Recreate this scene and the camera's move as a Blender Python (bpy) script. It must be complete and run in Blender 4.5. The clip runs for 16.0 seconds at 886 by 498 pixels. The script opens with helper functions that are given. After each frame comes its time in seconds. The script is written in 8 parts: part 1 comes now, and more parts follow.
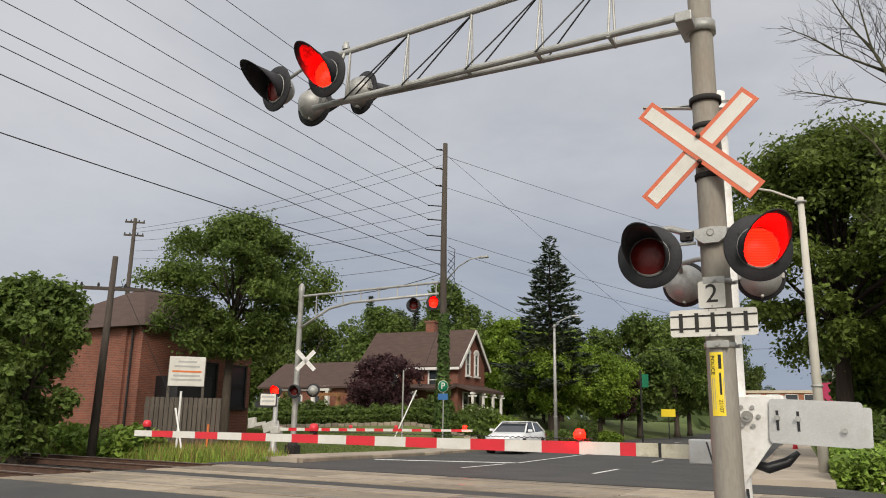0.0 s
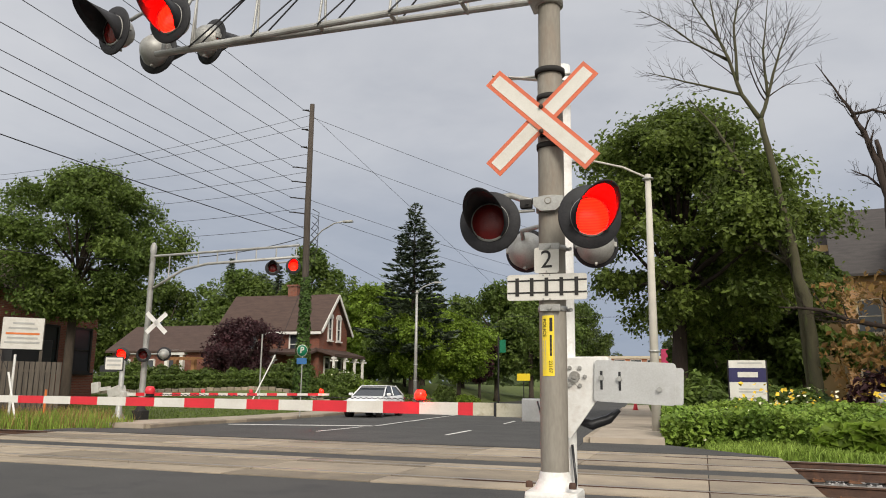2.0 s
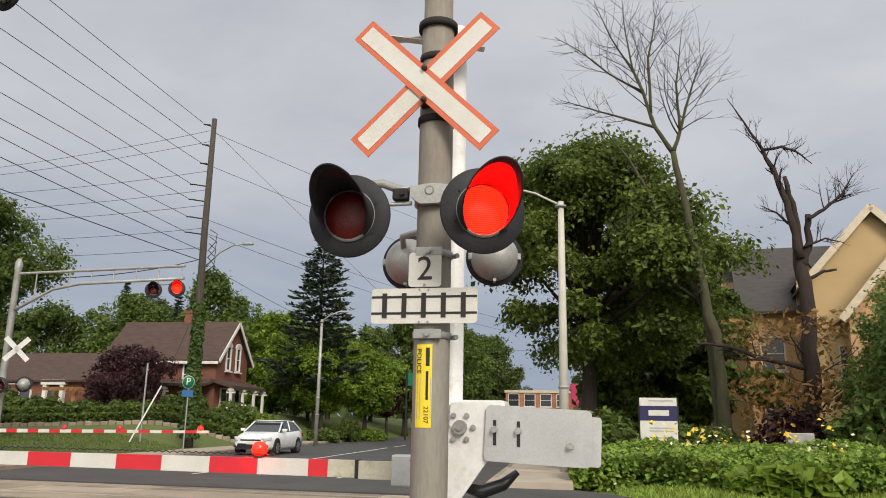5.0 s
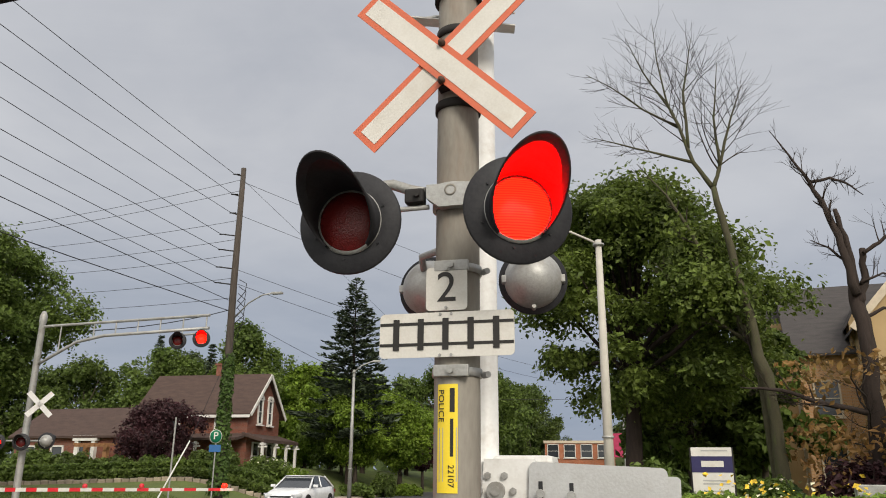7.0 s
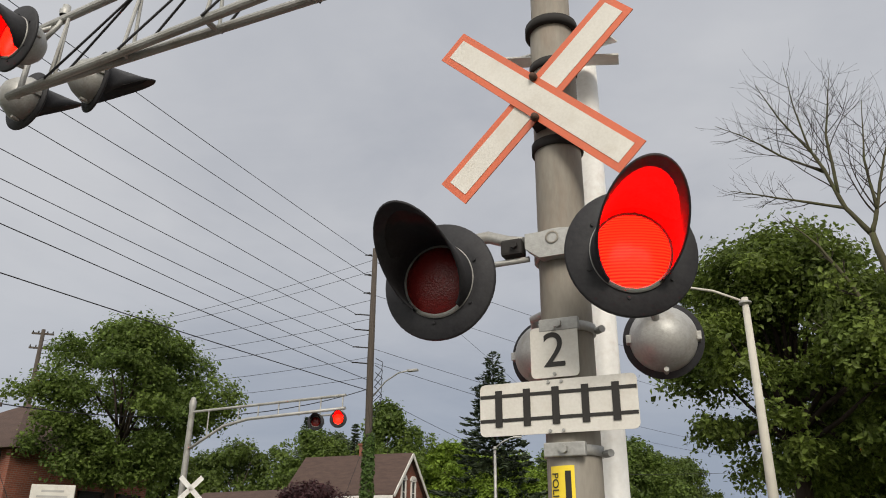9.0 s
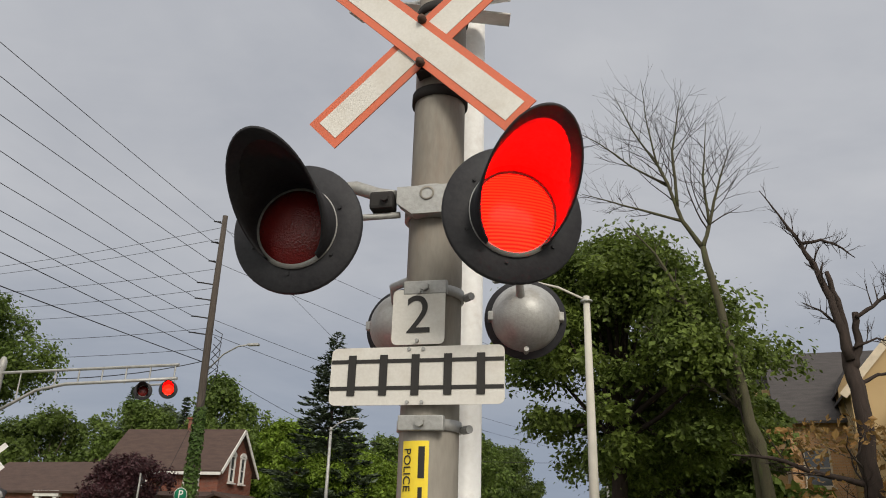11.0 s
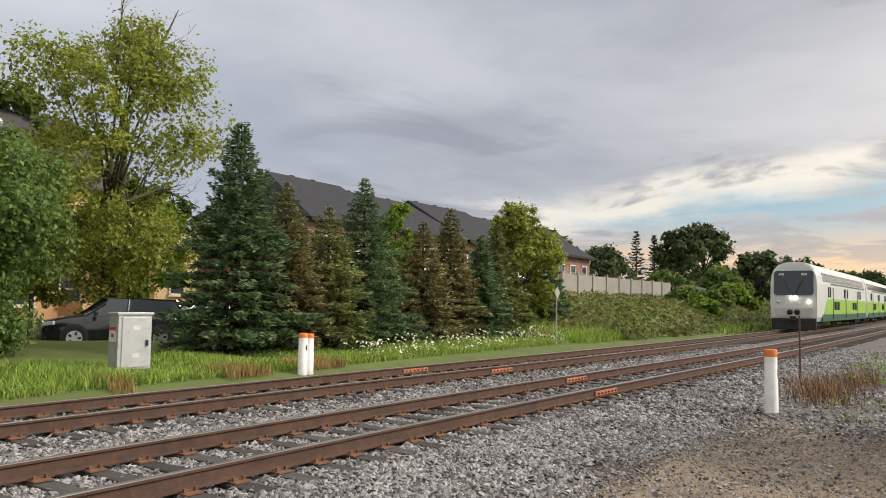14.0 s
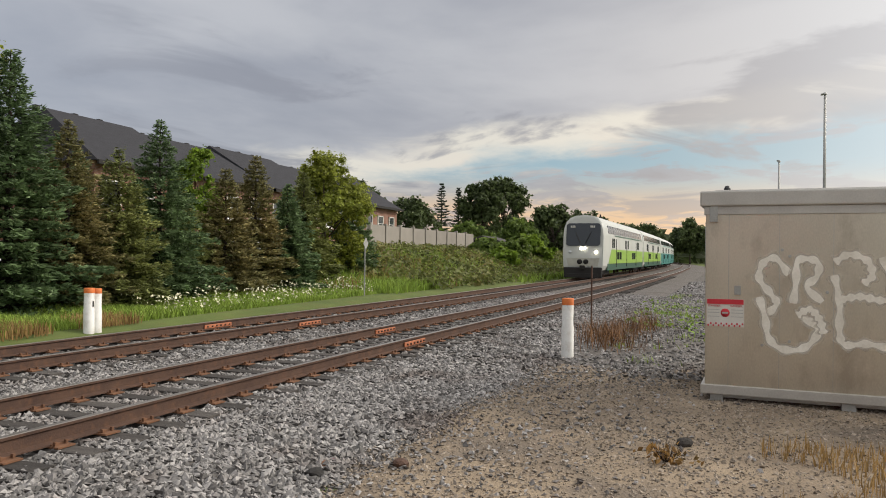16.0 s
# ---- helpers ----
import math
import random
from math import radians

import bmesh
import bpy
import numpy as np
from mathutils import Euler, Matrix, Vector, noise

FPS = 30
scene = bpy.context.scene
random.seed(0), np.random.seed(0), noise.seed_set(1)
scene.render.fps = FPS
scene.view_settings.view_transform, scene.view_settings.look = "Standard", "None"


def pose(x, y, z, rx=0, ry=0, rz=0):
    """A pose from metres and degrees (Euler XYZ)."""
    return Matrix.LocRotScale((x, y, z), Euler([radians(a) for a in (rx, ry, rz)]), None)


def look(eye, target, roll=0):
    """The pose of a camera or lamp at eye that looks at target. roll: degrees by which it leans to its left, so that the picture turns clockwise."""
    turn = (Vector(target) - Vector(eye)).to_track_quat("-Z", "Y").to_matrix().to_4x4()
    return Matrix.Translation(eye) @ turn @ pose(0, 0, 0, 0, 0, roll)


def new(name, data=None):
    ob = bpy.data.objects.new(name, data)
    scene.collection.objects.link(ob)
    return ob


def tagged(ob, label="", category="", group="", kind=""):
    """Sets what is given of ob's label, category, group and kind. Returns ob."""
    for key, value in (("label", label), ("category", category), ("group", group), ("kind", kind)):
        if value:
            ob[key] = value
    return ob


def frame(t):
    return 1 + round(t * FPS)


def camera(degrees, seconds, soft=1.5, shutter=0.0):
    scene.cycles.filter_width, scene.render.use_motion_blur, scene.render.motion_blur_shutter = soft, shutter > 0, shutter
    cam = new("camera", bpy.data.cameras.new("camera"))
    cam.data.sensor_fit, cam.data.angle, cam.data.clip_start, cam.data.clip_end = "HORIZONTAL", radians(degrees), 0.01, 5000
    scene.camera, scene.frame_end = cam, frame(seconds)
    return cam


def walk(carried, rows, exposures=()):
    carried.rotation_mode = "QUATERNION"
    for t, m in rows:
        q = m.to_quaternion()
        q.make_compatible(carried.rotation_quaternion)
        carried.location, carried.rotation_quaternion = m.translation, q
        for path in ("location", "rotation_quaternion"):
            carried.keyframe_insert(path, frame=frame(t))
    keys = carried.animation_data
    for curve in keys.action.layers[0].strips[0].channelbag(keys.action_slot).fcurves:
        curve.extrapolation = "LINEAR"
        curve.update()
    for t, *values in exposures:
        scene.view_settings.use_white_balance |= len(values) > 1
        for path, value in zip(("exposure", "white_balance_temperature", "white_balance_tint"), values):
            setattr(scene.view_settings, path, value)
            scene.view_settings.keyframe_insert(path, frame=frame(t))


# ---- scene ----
cam = camera(60.2, 16.0, 1.0)
METRES, EYE, TILT, LEAN, TURN = 6.2, 1.318, -0.7, 0.0, 28.7
ROWS = [
    (0.0, 0.0, 0.0, 0.0, -0.23, 13.37, -0.97),
    (0.5, 0.0016, -0.0022, -0.0007, -1.02, 13.05, -0.89),
    (1.0, 0.0099, -0.0018, -0.0012, -2.89, 12.47, -0.83),
    (1.5, 0.0218, -0.0049, -0.0033, -6.12, 11.72, -0.72),
    (2.0, 0.0332, 0.0024, -0.0049, -10.23, 10.97, -0.61),
    (2.5, 0.0396, 0.0204, -0.0066, -14.24, 10.48, -0.45),
    (3.0, 0.0482, 0.0626, -0.0035, -17.16, 10.35, -0.35),
    (3.5, 0.0673, 0.104, -0.0025, -19.17, 10.51, -0.21),
    (4.0, 0.0995, 0.1533, 0.0069, -18.44, 11.31, -0.49),
    (6.5, 0.1962, 0.3695, 0.0267, -14.89, 16.19, -0.52),
    (7.0, 0.2032, 0.4034, 0.0301, -13.99, 17.08, -0.32),
    (7.5, 0.2223, 0.4302, 0.0344, -11.97, 18.41, -0.06),
    (8.0, 0.2445, 0.4577, 0.0406, -8.3, 20.21, 0.02),
    (8.5, 0.2472, 0.4673, 0.0433, -3.21, 22.29, -0.34),
    (11.0, 0.2424, 0.5282, 0.0444, -15.55, 21.44, -1.38),
    (11.5, 0.2838, 0.5613, 0.0449, -27.92, 18.58, -0.61),
    (12.0, 0.3131, 0.5992, 0.0401, -40.95, 15.35, -0.0),
    (12.5, 0.3374, 0.6329, 0.0421, -53.91, 11.87, 0.26),
    (13.0, 0.3847, 0.6541, 0.0417, -66.29, 8.65, 0.2),
    (13.5, 0.4394, 0.668, 0.0456, -77.3, 6.0, -0.0),
    (14.0, 0.4833, 0.6897, 0.045, -86.27, 4.03, -0.04),
    (14.5, 0.5072, 0.7086, 0.049, -92.59, 2.63, 0.02),
    (15.0, 0.5234, 0.7093, 0.0484, -97.07, 1.54, 0.06),
    (15.5, 0.5339, 0.7016, 0.0493, -99.58, 0.81, 0.07),
    (16.0, 0.5395, 0.6951, 0.0492, -100.64, 0.31, 0.07),
]
walk(cam, [(t, pose(0, 0, EYE, TILT, LEAN, TURN) @ pose(METRES * x, METRES * y, METRES * z, 90 + pitch, roll, yaw)) for t, x, y, z, yaw, pitch, roll in ROWS],
     [(0.0, 0.08), (3.5, 0.18), (7.0, 0.06), (8.5, 0.02), (11.0, -0.10), (11.6, 0.0), (12.0, 0.16), (12.5, 0.46), (13.2, 0.52), (14.0, 0.36), (14.6, 0.24), (16.0, 0.14)])


# ---- world and light ----
world = bpy.data.worlds.new("overcast_evening")
scene.world = world
world.use_nodes = True
wn, wl = world.node_tree.nodes, world.node_tree.links
wn.clear()


def wnode(kind, **kw):
    n = wn.new(kind)
    for k, v in kw.items():
        n.inputs[k].default_value = v
    return n


def wmix(fac, a, b):
    n = wn.new("ShaderNodeMix")
    n.data_type = "RGBA"
    for sock, v in ((n.inputs[0], fac), (n.inputs[6], a), (n.inputs[7], b)):
        if isinstance(v, (int, float, tuple)):
            sock.default_value = v
        else:
            wl.new(v, sock)
    return n.outputs[2]


def wmath(op, a, b=0.0, clamp=False):
    n = wn.new("ShaderNodeMath")
    n.operation, n.use_clamp = op, clamp
    for sock, v in ((n.inputs[0], a), (n.inputs[1], b)):
        if isinstance(v, (int, float)):
            sock.default_value = v
        else:
            wl.new(v, sock)
    return n.outputs[0]


def wramp(v, lo, hi):
    n = wn.new("ShaderNodeMapRange")
    n.interpolation_type = "SMOOTHSTEP"
    wl.new(v, n.inputs[0])
    n.inputs[1].default_value, n.inputs[2].default_value = lo, hi
    return n.outputs[0]


sky = wn.new("ShaderNodeTexSky")
sky.sky_type, sky.sun_disc = "NISHITA", False
sky.sun_elevation, sky.sun_rotation = radians(16), radians(90)
sky_dim = wnode("ShaderNodeVectorMath")
sky_dim.operation = "SCALE"
wl.new(sky.outputs[0], sky_dim.inputs[0])
sky_dim.inputs[3].default_value = 0.06
coord = wn.new("ShaderNodeTexCoord")
sep = wn.new("ShaderNodeSeparateXYZ")
wl.new(coord.outputs["Generated"], sep.inputs[0])
X, Y, Z = sep.outputs
# cloud sheet, projected on a high plane so that it flattens to the horizon
zc = wmath("ADD", wmath("MAXIMUM", Z, 0.0), 0.10)
flat = wn.new("ShaderNodeCombineXYZ")
wl.new(wmath("DIVIDE", X, zc), flat.inputs[0])
wl.new(wmath("DIVIDE", Y, zc), flat.inputs[1])
big = wnode("ShaderNodeTexNoise", Scale=0.55, Detail=6.0, Roughness=0.55, Distortion=0.3)
wl.new(flat.outputs[0], big.inputs["Vector"])
fine = wnode("ShaderNodeTexNoise", Scale=1.7, Detail=7.0, Roughness=0.6, Distortion=0.4)
wl.new(flat.outputs[0], fine.inputs["Vector"])
grey = wmix(wramp(big.outputs[0], 0.34, 0.66), (0.44, 0.46, 0.51, 1), (0.60, 0.61, 0.64, 1))
grey = wmix(wmath("MULTIPLY", wramp(fine.outputs[0], 0.35, 0.7), 0.30), grey, (0.66, 0.665, 0.69, 1))
# rain-blue veil low over the end of the street
veil = wmath("MULTIPLY", wramp(Y, 0.25, 0.95), wramp(Z, 0.42, 0.02))
grey = wmix(wmath("MULTIPLY", veil, 0.8), grey, (0.25, 0.31, 0.42, 1))
# the clearing towards the sunset along the line
grey = wmix(wmath("MULTIPLY", wramp(X, 0.40, 0.92), 0.72), grey, wmix(wramp(big.outputs[0], 0.36, 0.64), (0.25, 0.27, 0.325, 1), (0.41, 0.425, 0.465, 1)))
# its slanting edge climbs towards the south, lit cream from beneath
edge = wmath("ADD", wmath("SUBTRACT", wmath("ADD", Z, wmath("MULTIPLY", Y, 0.16)), 0.185), wmath("ADD", wmath("MULTIPLY", wmath("SUBTRACT", big.outputs[0], 0.5), 0.10), wmath("MULTIPLY", wmath("SUBTRACT", fine.outputs[0], 0.5), 0.07)))
tear = wmath("MULTIPLY", wramp(X, 0.50, 0.75), wramp(edge, 0.03, -0.005))
low = wmix(wramp(Z, 0.035, 0.12), (0.72, 0.47, 0.27, 1), (0.21, 0.38, 0.49, 1))
low = wmix(wmath("MULTIPLY", wramp(fine.outputs[0], 0.50, 0.60), 0.85), low, (0.27, 0.29, 0.35, 1))
low = wmix(wmath("MULTIPLY", wramp(edge, -0.055, -0.012), 0.9), low, (0.76, 0.71, 0.62, 1))
clouds = wmix(wmath("MULTIPLY", tear, 0.9), grey, low)
streak = wnode("ShaderNodeTexNoise", Scale=0.9, Detail=6.0, Roughness=0.55, Distortion=0.6)
wl.new(flat.outputs[0], streak.inputs["Vector"])
dark_band = wmath("MULTIPLY", wramp(X, 0.55, 0.9), wramp(streak.outputs[0], 0.53, 0.62))
clouds = wmix(wmath("MULTIPLY", dark_band, 0.8), clouds, (0.25, 0.265, 0.315, 1))
dusk = wmath("MULTIPLY", wramp(X, 0.72, 0.98), wramp(Z, 0.10, 0.0))
clouds = wmix(wmath("MULTIPLY", dusk, 0.4), clouds, (0.68, 0.47, 0.32, 1))
# unseen sky behind the walk and overhead, raised to add light on the scene
back = wmath("MULTIPLY", wramp(Y, 0.1, -0.7), 0.75)
clouds = wmix(back, clouds, (1.45, 1.40, 1.32, 1))
clouds = wmix(wmath("MULTIPLY", wramp(Z, 0.62, 0.95), 0.7), clouds, (1.6, 1.56, 1.5, 1))
both = wmix(0.94, sky_dim.outputs[0], clouds)
bg = wn.new("ShaderNodeBackground")
bg.inputs[1].default_value = 1.0
wl.new(both, bg.inputs[0])
wo = wn.new("ShaderNodeOutputWorld")
wl.new(bg.outputs[0], wo.inputs[0])

sun = new("sun", bpy.data.lights.new("sun", "SUN"))
sun.data.energy, sun.data.angle, sun.data.color = 2.7, radians(20), (1.0, 0.92, 0.80)
sun.matrix_world = look((14, -22, 18), (0, 0, 0))


# ---- materials ----
MATS = {}


def mat(name, base, rough=0.6, metal=0.0, alt=None, scale=3.0, fine=40.0, bump=0.0, spots=None, spot_amt=0.0, spot_scale=6.0,
        island=0.0, emit=None, obj_rand=0.0, stretch=(1, 1, 1), trans=0.0):
    """Base colour broken up at two scales, optional stains, relief and variation from piece to piece."""
    m = bpy.data.materials.new(name)
    m.use_nodes = True
    nt = m.node_tree
    n, l = nt.nodes, nt.links
    bs = n["Principled BSDF"]
    bs.inputs["Roughness"].default_value, bs.inputs["Metallic"].default_value = rough, metal
    bs.inputs["Specular IOR Level"].default_value = 0.5 if rough < 0.5 else 0.25
    if alt is None:
        alt = tuple(c * 0.78 for c in base)
    tc = n.new("ShaderNodeTexCoord")
    mp = n.new("ShaderNodeMapping")
    mp.inputs["Scale"].default_value = stretch
    l.new(tc.outputs["Object"], mp.inputs[0])
    a = n.new("ShaderNodeTexNoise")
    a.inputs["Scale"].default_value, a.inputs["Detail"].default_value = scale, 5.0
    b = n.new("ShaderNodeTexNoise")
    b.inputs["Scale"].default_value, b.inputs["Detail"].default_value = fine, 3.0
    for q in (a, b):
        l.new(mp.outputs[0], q.inputs["Vector"])
    mixv = n.new("ShaderNodeMath")
    mixv.operation = "MULTIPLY_ADD"
    l.new(b.outputs[0], mixv.inputs[0])
    mixv.inputs[1].default_value = 0.6
    sub = n.new("ShaderNodeMath")
    sub.operation = "SUBTRACT"
    l.new(a.outputs[0], sub.inputs[0])
    sub.inputs[1].default_value = 0.3
    l.new(sub.outputs[0], mixv.inputs[2])
    rng = n.new("ShaderNodeMapRange")
    l.new(mixv.outputs[0], rng.inputs[0])
    rng.inputs[1].default_value, rng.inputs[2].default_value = 0.28, 0.75
    mx = n.new("ShaderNodeMix")
    mx.data_type = "RGBA"
    l.new(rng.outputs[0], mx.inputs[0])
    mx.inputs[6].default_value, mx.inputs[7].default_value = (*base, 1), (*alt, 1)
    col = mx.outputs[2]
    if spots:
        c = n.new("ShaderNodeTexNoise")
        c.inputs["Scale"].default_value, c.inputs["Detail"].default_value, c.inputs["Roughness"].default_value = spot_scale, 6.0, 0.65
        l.new(mp.outputs[0], c.inputs["Vector"])
        r = n.new("ShaderNodeMapRange")
        l.new(c.outputs[0], r.inputs[0])
        r.inputs[1].default_value, r.inputs[2].default_value, r.inputs[4].default_value = 0.52, 0.68, spot_amt
        m2 = n.new("ShaderNodeMix")
        m2.data_type = "RGBA"
        l.new(r.outputs[0], m2.inputs[0])
        l.new(col, m2.inputs[6])
        m2.inputs[7].default_value = (*spots, 1)
        col = m2.outputs[2]
    if island or obj_rand:
        if island:
            g = n.new("ShaderNodeNewGeometry")
            src = g.outputs["Random Per Island"]
        else:
            g = n.new("ShaderNodeObjectInfo")
            src = g.outputs["Random"]
        amt = island or obj_rand
        r = n.new("ShaderNodeMapRange")
        l.new(src, r.inputs[0])
        r.inputs[3].default_value, r.inputs[4].default_value = 1 - amt, 1 + amt
        hs = n.new("ShaderNodeHueSaturation")
        l.new(r.outputs[0], hs.inputs["Value"])
        l.new(col, hs.inputs["Color"])
        col = hs.outputs[0]
    l.new(col, bs.inputs["Base Color"])
    if bump:
        bp = n.new("ShaderNodeBump")
        bp.inputs["Strength"].default_value, bp.inputs["Distance"].default_value = min(1.0, bump), 0.02
        l.new(b.outputs[0], bp.inputs["Height"])
        l.new(bp.outputs[0], bs.inputs["Normal"])
    if emit:
        bs.inputs["Emission Color"].default_value = (*emit[:3], 1)
        bs.inputs["Emission Strength"].default_value = emit[3]
    if trans:
        tr = n.new("ShaderNodeBsdfTranslucent")
        l.new(col, tr.inputs[0])
        ms = n.new("ShaderNodeMixShader")
        ms.inputs[0].default_value = trans
        l.new(bs.outputs[0], ms.inputs[1])
        l.new(tr.outputs[0], ms.inputs[2])
        l.new(ms.outputs[0], n["Material Output"].inputs[0])
    MATS[name] = m
    return m


def brick_mat(name, c1, c2, mortar, axis_rot=0.0):
    m = mat(name, c1, 0.85)
    n, l = m.node_tree.nodes, m.node_tree.links
    bs = n["Principled BSDF"]
    tc = n.new("ShaderNodeTexCoord")
    sep_ = n.new("ShaderNodeSeparateXYZ")
    l.new(tc.outputs["Object"], sep_.inputs[0])
    add = n.new("ShaderNodeMath")
    l.new(sep_.outputs[0], add.inputs[0])
    l.new(sep_.outputs[1], add.inputs[1])
    cmb = n.new("ShaderNodeCombineXYZ")
    l.new(add.outputs[0], cmb.inputs[0])
    l.new(sep_.outputs[2], cmb.inputs[1])
    br = n.new("ShaderNodeTexBrick")
    br.inputs["Color1"].default_value, br.inputs["Color2"].default_value, br.inputs["Mortar"].default_value = (*c1, 1), (*c2, 1), (*mortar, 1)
    br.inputs["Scale"].default_value = 1.0
    br.inputs["Brick Width"].default_value, br.inputs["Row Height"].default_value, br.inputs["Mortar Size"].default_value = 0.225, 0.075, 0.009
    l.new(cmb.outputs[0], br.inputs["Vector"])
    nz = n.new("ShaderNodeTexNoise")
    nz.inputs["Scale"].default_value, nz.inputs["Detail"].default_value = 0.8, 6
    l.new(tc.outputs["Object"], nz.inputs["Vector"])
    hs = n.new("ShaderNodeHueSaturation")
    mr = n.new("ShaderNodeMapRange")
    mr.inputs[3].default_value, mr.inputs[4].default_value = 0.6, 1.4
    l.new(nz.outputs[0], mr.inputs[0])
    l.new(mr.outputs[0], hs.inputs["Value"])
    l.new(br.outputs[0], hs.inputs["Color"])
    l.new(hs.outputs[0], bs.inputs["Base Color"])
    return m


galv = mat("galvanised", (0.40, 0.40, 0.385), 0.5, 0.35, (0.28, 0.28, 0.265), 2.5, 60, 0.1, (0.22, 0.19, 0.15), 0.4, 5)
pole_grey = mat("weathered_mast_paint", (0.27, 0.25, 0.215), 0.65, 0.0, (0.19, 0.172, 0.145), 3, 50, 0.12, (0.20, 0.14, 0.10), 0.55, 3.2, stretch=(1, 1, 0.25))
white_metal = mat("white_painted_metal", (0.74, 0.74, 0.72), 0.45, 0, (0.62, 0.61, 0.58), 4, 40, 0.05, (0.35, 0.27, 0.2), 0.3, 7)
worn_white = mat("worn_white_paint", (0.50, 0.49, 0.46), 0.55, 0, (0.38, 0.37, 0.34), 4, 40, 0.05, (0.25, 0.2, 0.15), 0.4, 7)
alu = mat("brushed_aluminium", (0.56, 0.565, 0.56), 0.42, 0.55, (0.46, 0.46, 0.45), 3, 70, 0.06, (0.38, 0.37, 0.35), 0.5, 4)
black_paint = mat("black_signal_paint", (0.018, 0.018, 0.021), 0.62, 0, (0.035, 0.035, 0.038), 4, 60, 0.05)
black_gloss = mat("black_plastic", (0.015, 0.015, 0.017), 0.35)
sign_white = mat("reflective_white", (0.64, 0.625, 0.58), 0.5, 0, (0.54, 0.52, 0.475), 3, 90, 0.03, (0.45, 0.40, 0.33), 0.35, 5)
sign_orange = mat("reflective_red_orange", (0.60, 0.13, 0.055), 0.45, 0, (0.50, 0.11, 0.05), 4, 80, 0.03, (0.35, 0.12, 0.07), 0.4, 6)
sign_black = mat("sign_black", (0.03, 0.028, 0.026), 0.5)
sign_yellow = mat("yellow_vinyl", (0.82, 0.62, 0.03), 0.4, 0, (0.74, 0.55, 0.03), 5, 50)
red_tape = mat("red_reflective_tape", (0.62, 0.02, 0.035), 0.4, 0, (0.52, 0.02, 0.03), 5, 50, 0.03)
lens_off = mat("dark_red_lens", (0.16, 0.012, 0.01), 0.18, 0, (0.12, 0.01, 0.01), 20, 120, 0.3)
lens_on = mat("lit_red_lens", (0.4, 0.015, 0.008), 0.3, 0, emit=(1.0, 0.0006, 0.0003, 90.0))
ln_, ll_ = lens_on.node_tree.nodes, lens_on.node_tree.links
wv = ln_.new("ShaderNodeTexWave")
wv.bands_direction = "Z"
wv.inputs["Scale"].default_value, wv.inputs["Distortion"].default_value = 26.0, 0.8
wtc = ln_.new("ShaderNodeTexCoord")
ll_.new(wtc.outputs["Object"], wv.inputs["Vector"])
wmx = ln_.new("ShaderNodeMix")
wmx.data_type = "RGBA"
wmx.inputs[6].default_value, wmx.inputs[7].default_value = (1.0, 0.00003, 0.00003, 1), (1.0, 0.0008, 0.0002, 1)
ll_.new(wv.outputs[1], wmx.inputs[0])
ll_.new(wmx.outputs[2], ln_["Principled BSDF"].inputs["Emission Color"])
wood_grey = mat("grey_wood", (0.13, 0.11, 0.09), 0.85, 0, (0.07, 0.06, 0.05), 3, 40, 0.4, stretch=(6, 6, 0.5))
pole_wood = mat("creosoted_pole", (0.085, 0.07, 0.058), 0.9, 0, (0.05, 0.042, 0.036), 4, 50, 0.4, stretch=(5, 5, 0.4))
tie_wood = mat("weathered_tie", (0.075, 0.068, 0.062), 0.9, 0, (0.045, 0.04, 0.038), 3, 40, 0.5, obj_rand=0.3, stretch=(4, 0.6, 4))
rust = mat("rusty_rail", (0.105, 0.062, 0.045), 0.75, 0.25, (0.065, 0.040, 0.032), 4, 60, 0.3, (0.16, 0.08, 0.045), 0.5, 9)
rust_orange = mat("orange_rust", (0.20, 0.10, 0.055), 0.85, 0.1, (0.12, 0.065, 0.042), 8, 60, 0.3)
rail_top = mat("worn_rail_head", (0.34, 0.31, 0.285), 0.35, 0.8, (0.24, 0.21, 0.185), 3, 60, 0.05, stretch=(0.2, 5, 1))
orange_bar = mat("orange_paint", (0.46, 0.17, 0.085), 0.7, 0, (0.32, 0.12, 0.065), 6, 50, 0.1, (0.22, 0.1, 0.06), 0.5, 12)
asphalt = mat("asphalt", (0.080, 0.078, 0.076), 0.85, 0, (0.056, 0.055, 0.054), 0.5, 90, 0.35, (0.045, 0.045, 0.047), 0.6, 0.9)
concrete = mat("concrete", (0.33, 0.275, 0.205), 0.85, 0, (0.21, 0.178, 0.14), 1.2, 60, 0.25, (0.20, 0.17, 0.145), 0.6, 1.6, obj_rand=0.28)
walk_mat = mat("pavement_concrete", (0.38, 0.325, 0.26), 0.88, 0, (0.31, 0.265, 0.215), 1.0, 60, 0.2, (0.25, 0.21, 0.17), 0.35, 2, obj_rand=0.08)
line_white = mat("road_paint", (0.70, 0.69, 0.66), 0.7, 0, (0.50, 0.49, 0.47), 6, 60, 0.1)
ballast_mat = mat("ballast_bed", (0.16, 0.145, 0.135), 0.95, 0, (0.070, 0.062, 0.056), 9, 26, 1.0, (0.075, 0.06, 0.05), 0.7, 0.5)
stone_mat = mat("ballast_stone", (0.27, 0.258, 0.25), 0.9, 0, (0.16, 0.152, 0.148), 12, 70, 0.2, (0.10, 0.078, 0.068), 0.75, 0.8, island=0.65)
dirt = mat("gravel_dirt", (0.30, 0.235, 0.165), 0.95, 0, (0.17, 0.132, 0.098), 1.5, 38, 1.0, (0.11, 0.095, 0.085), 0.7, 0.7)
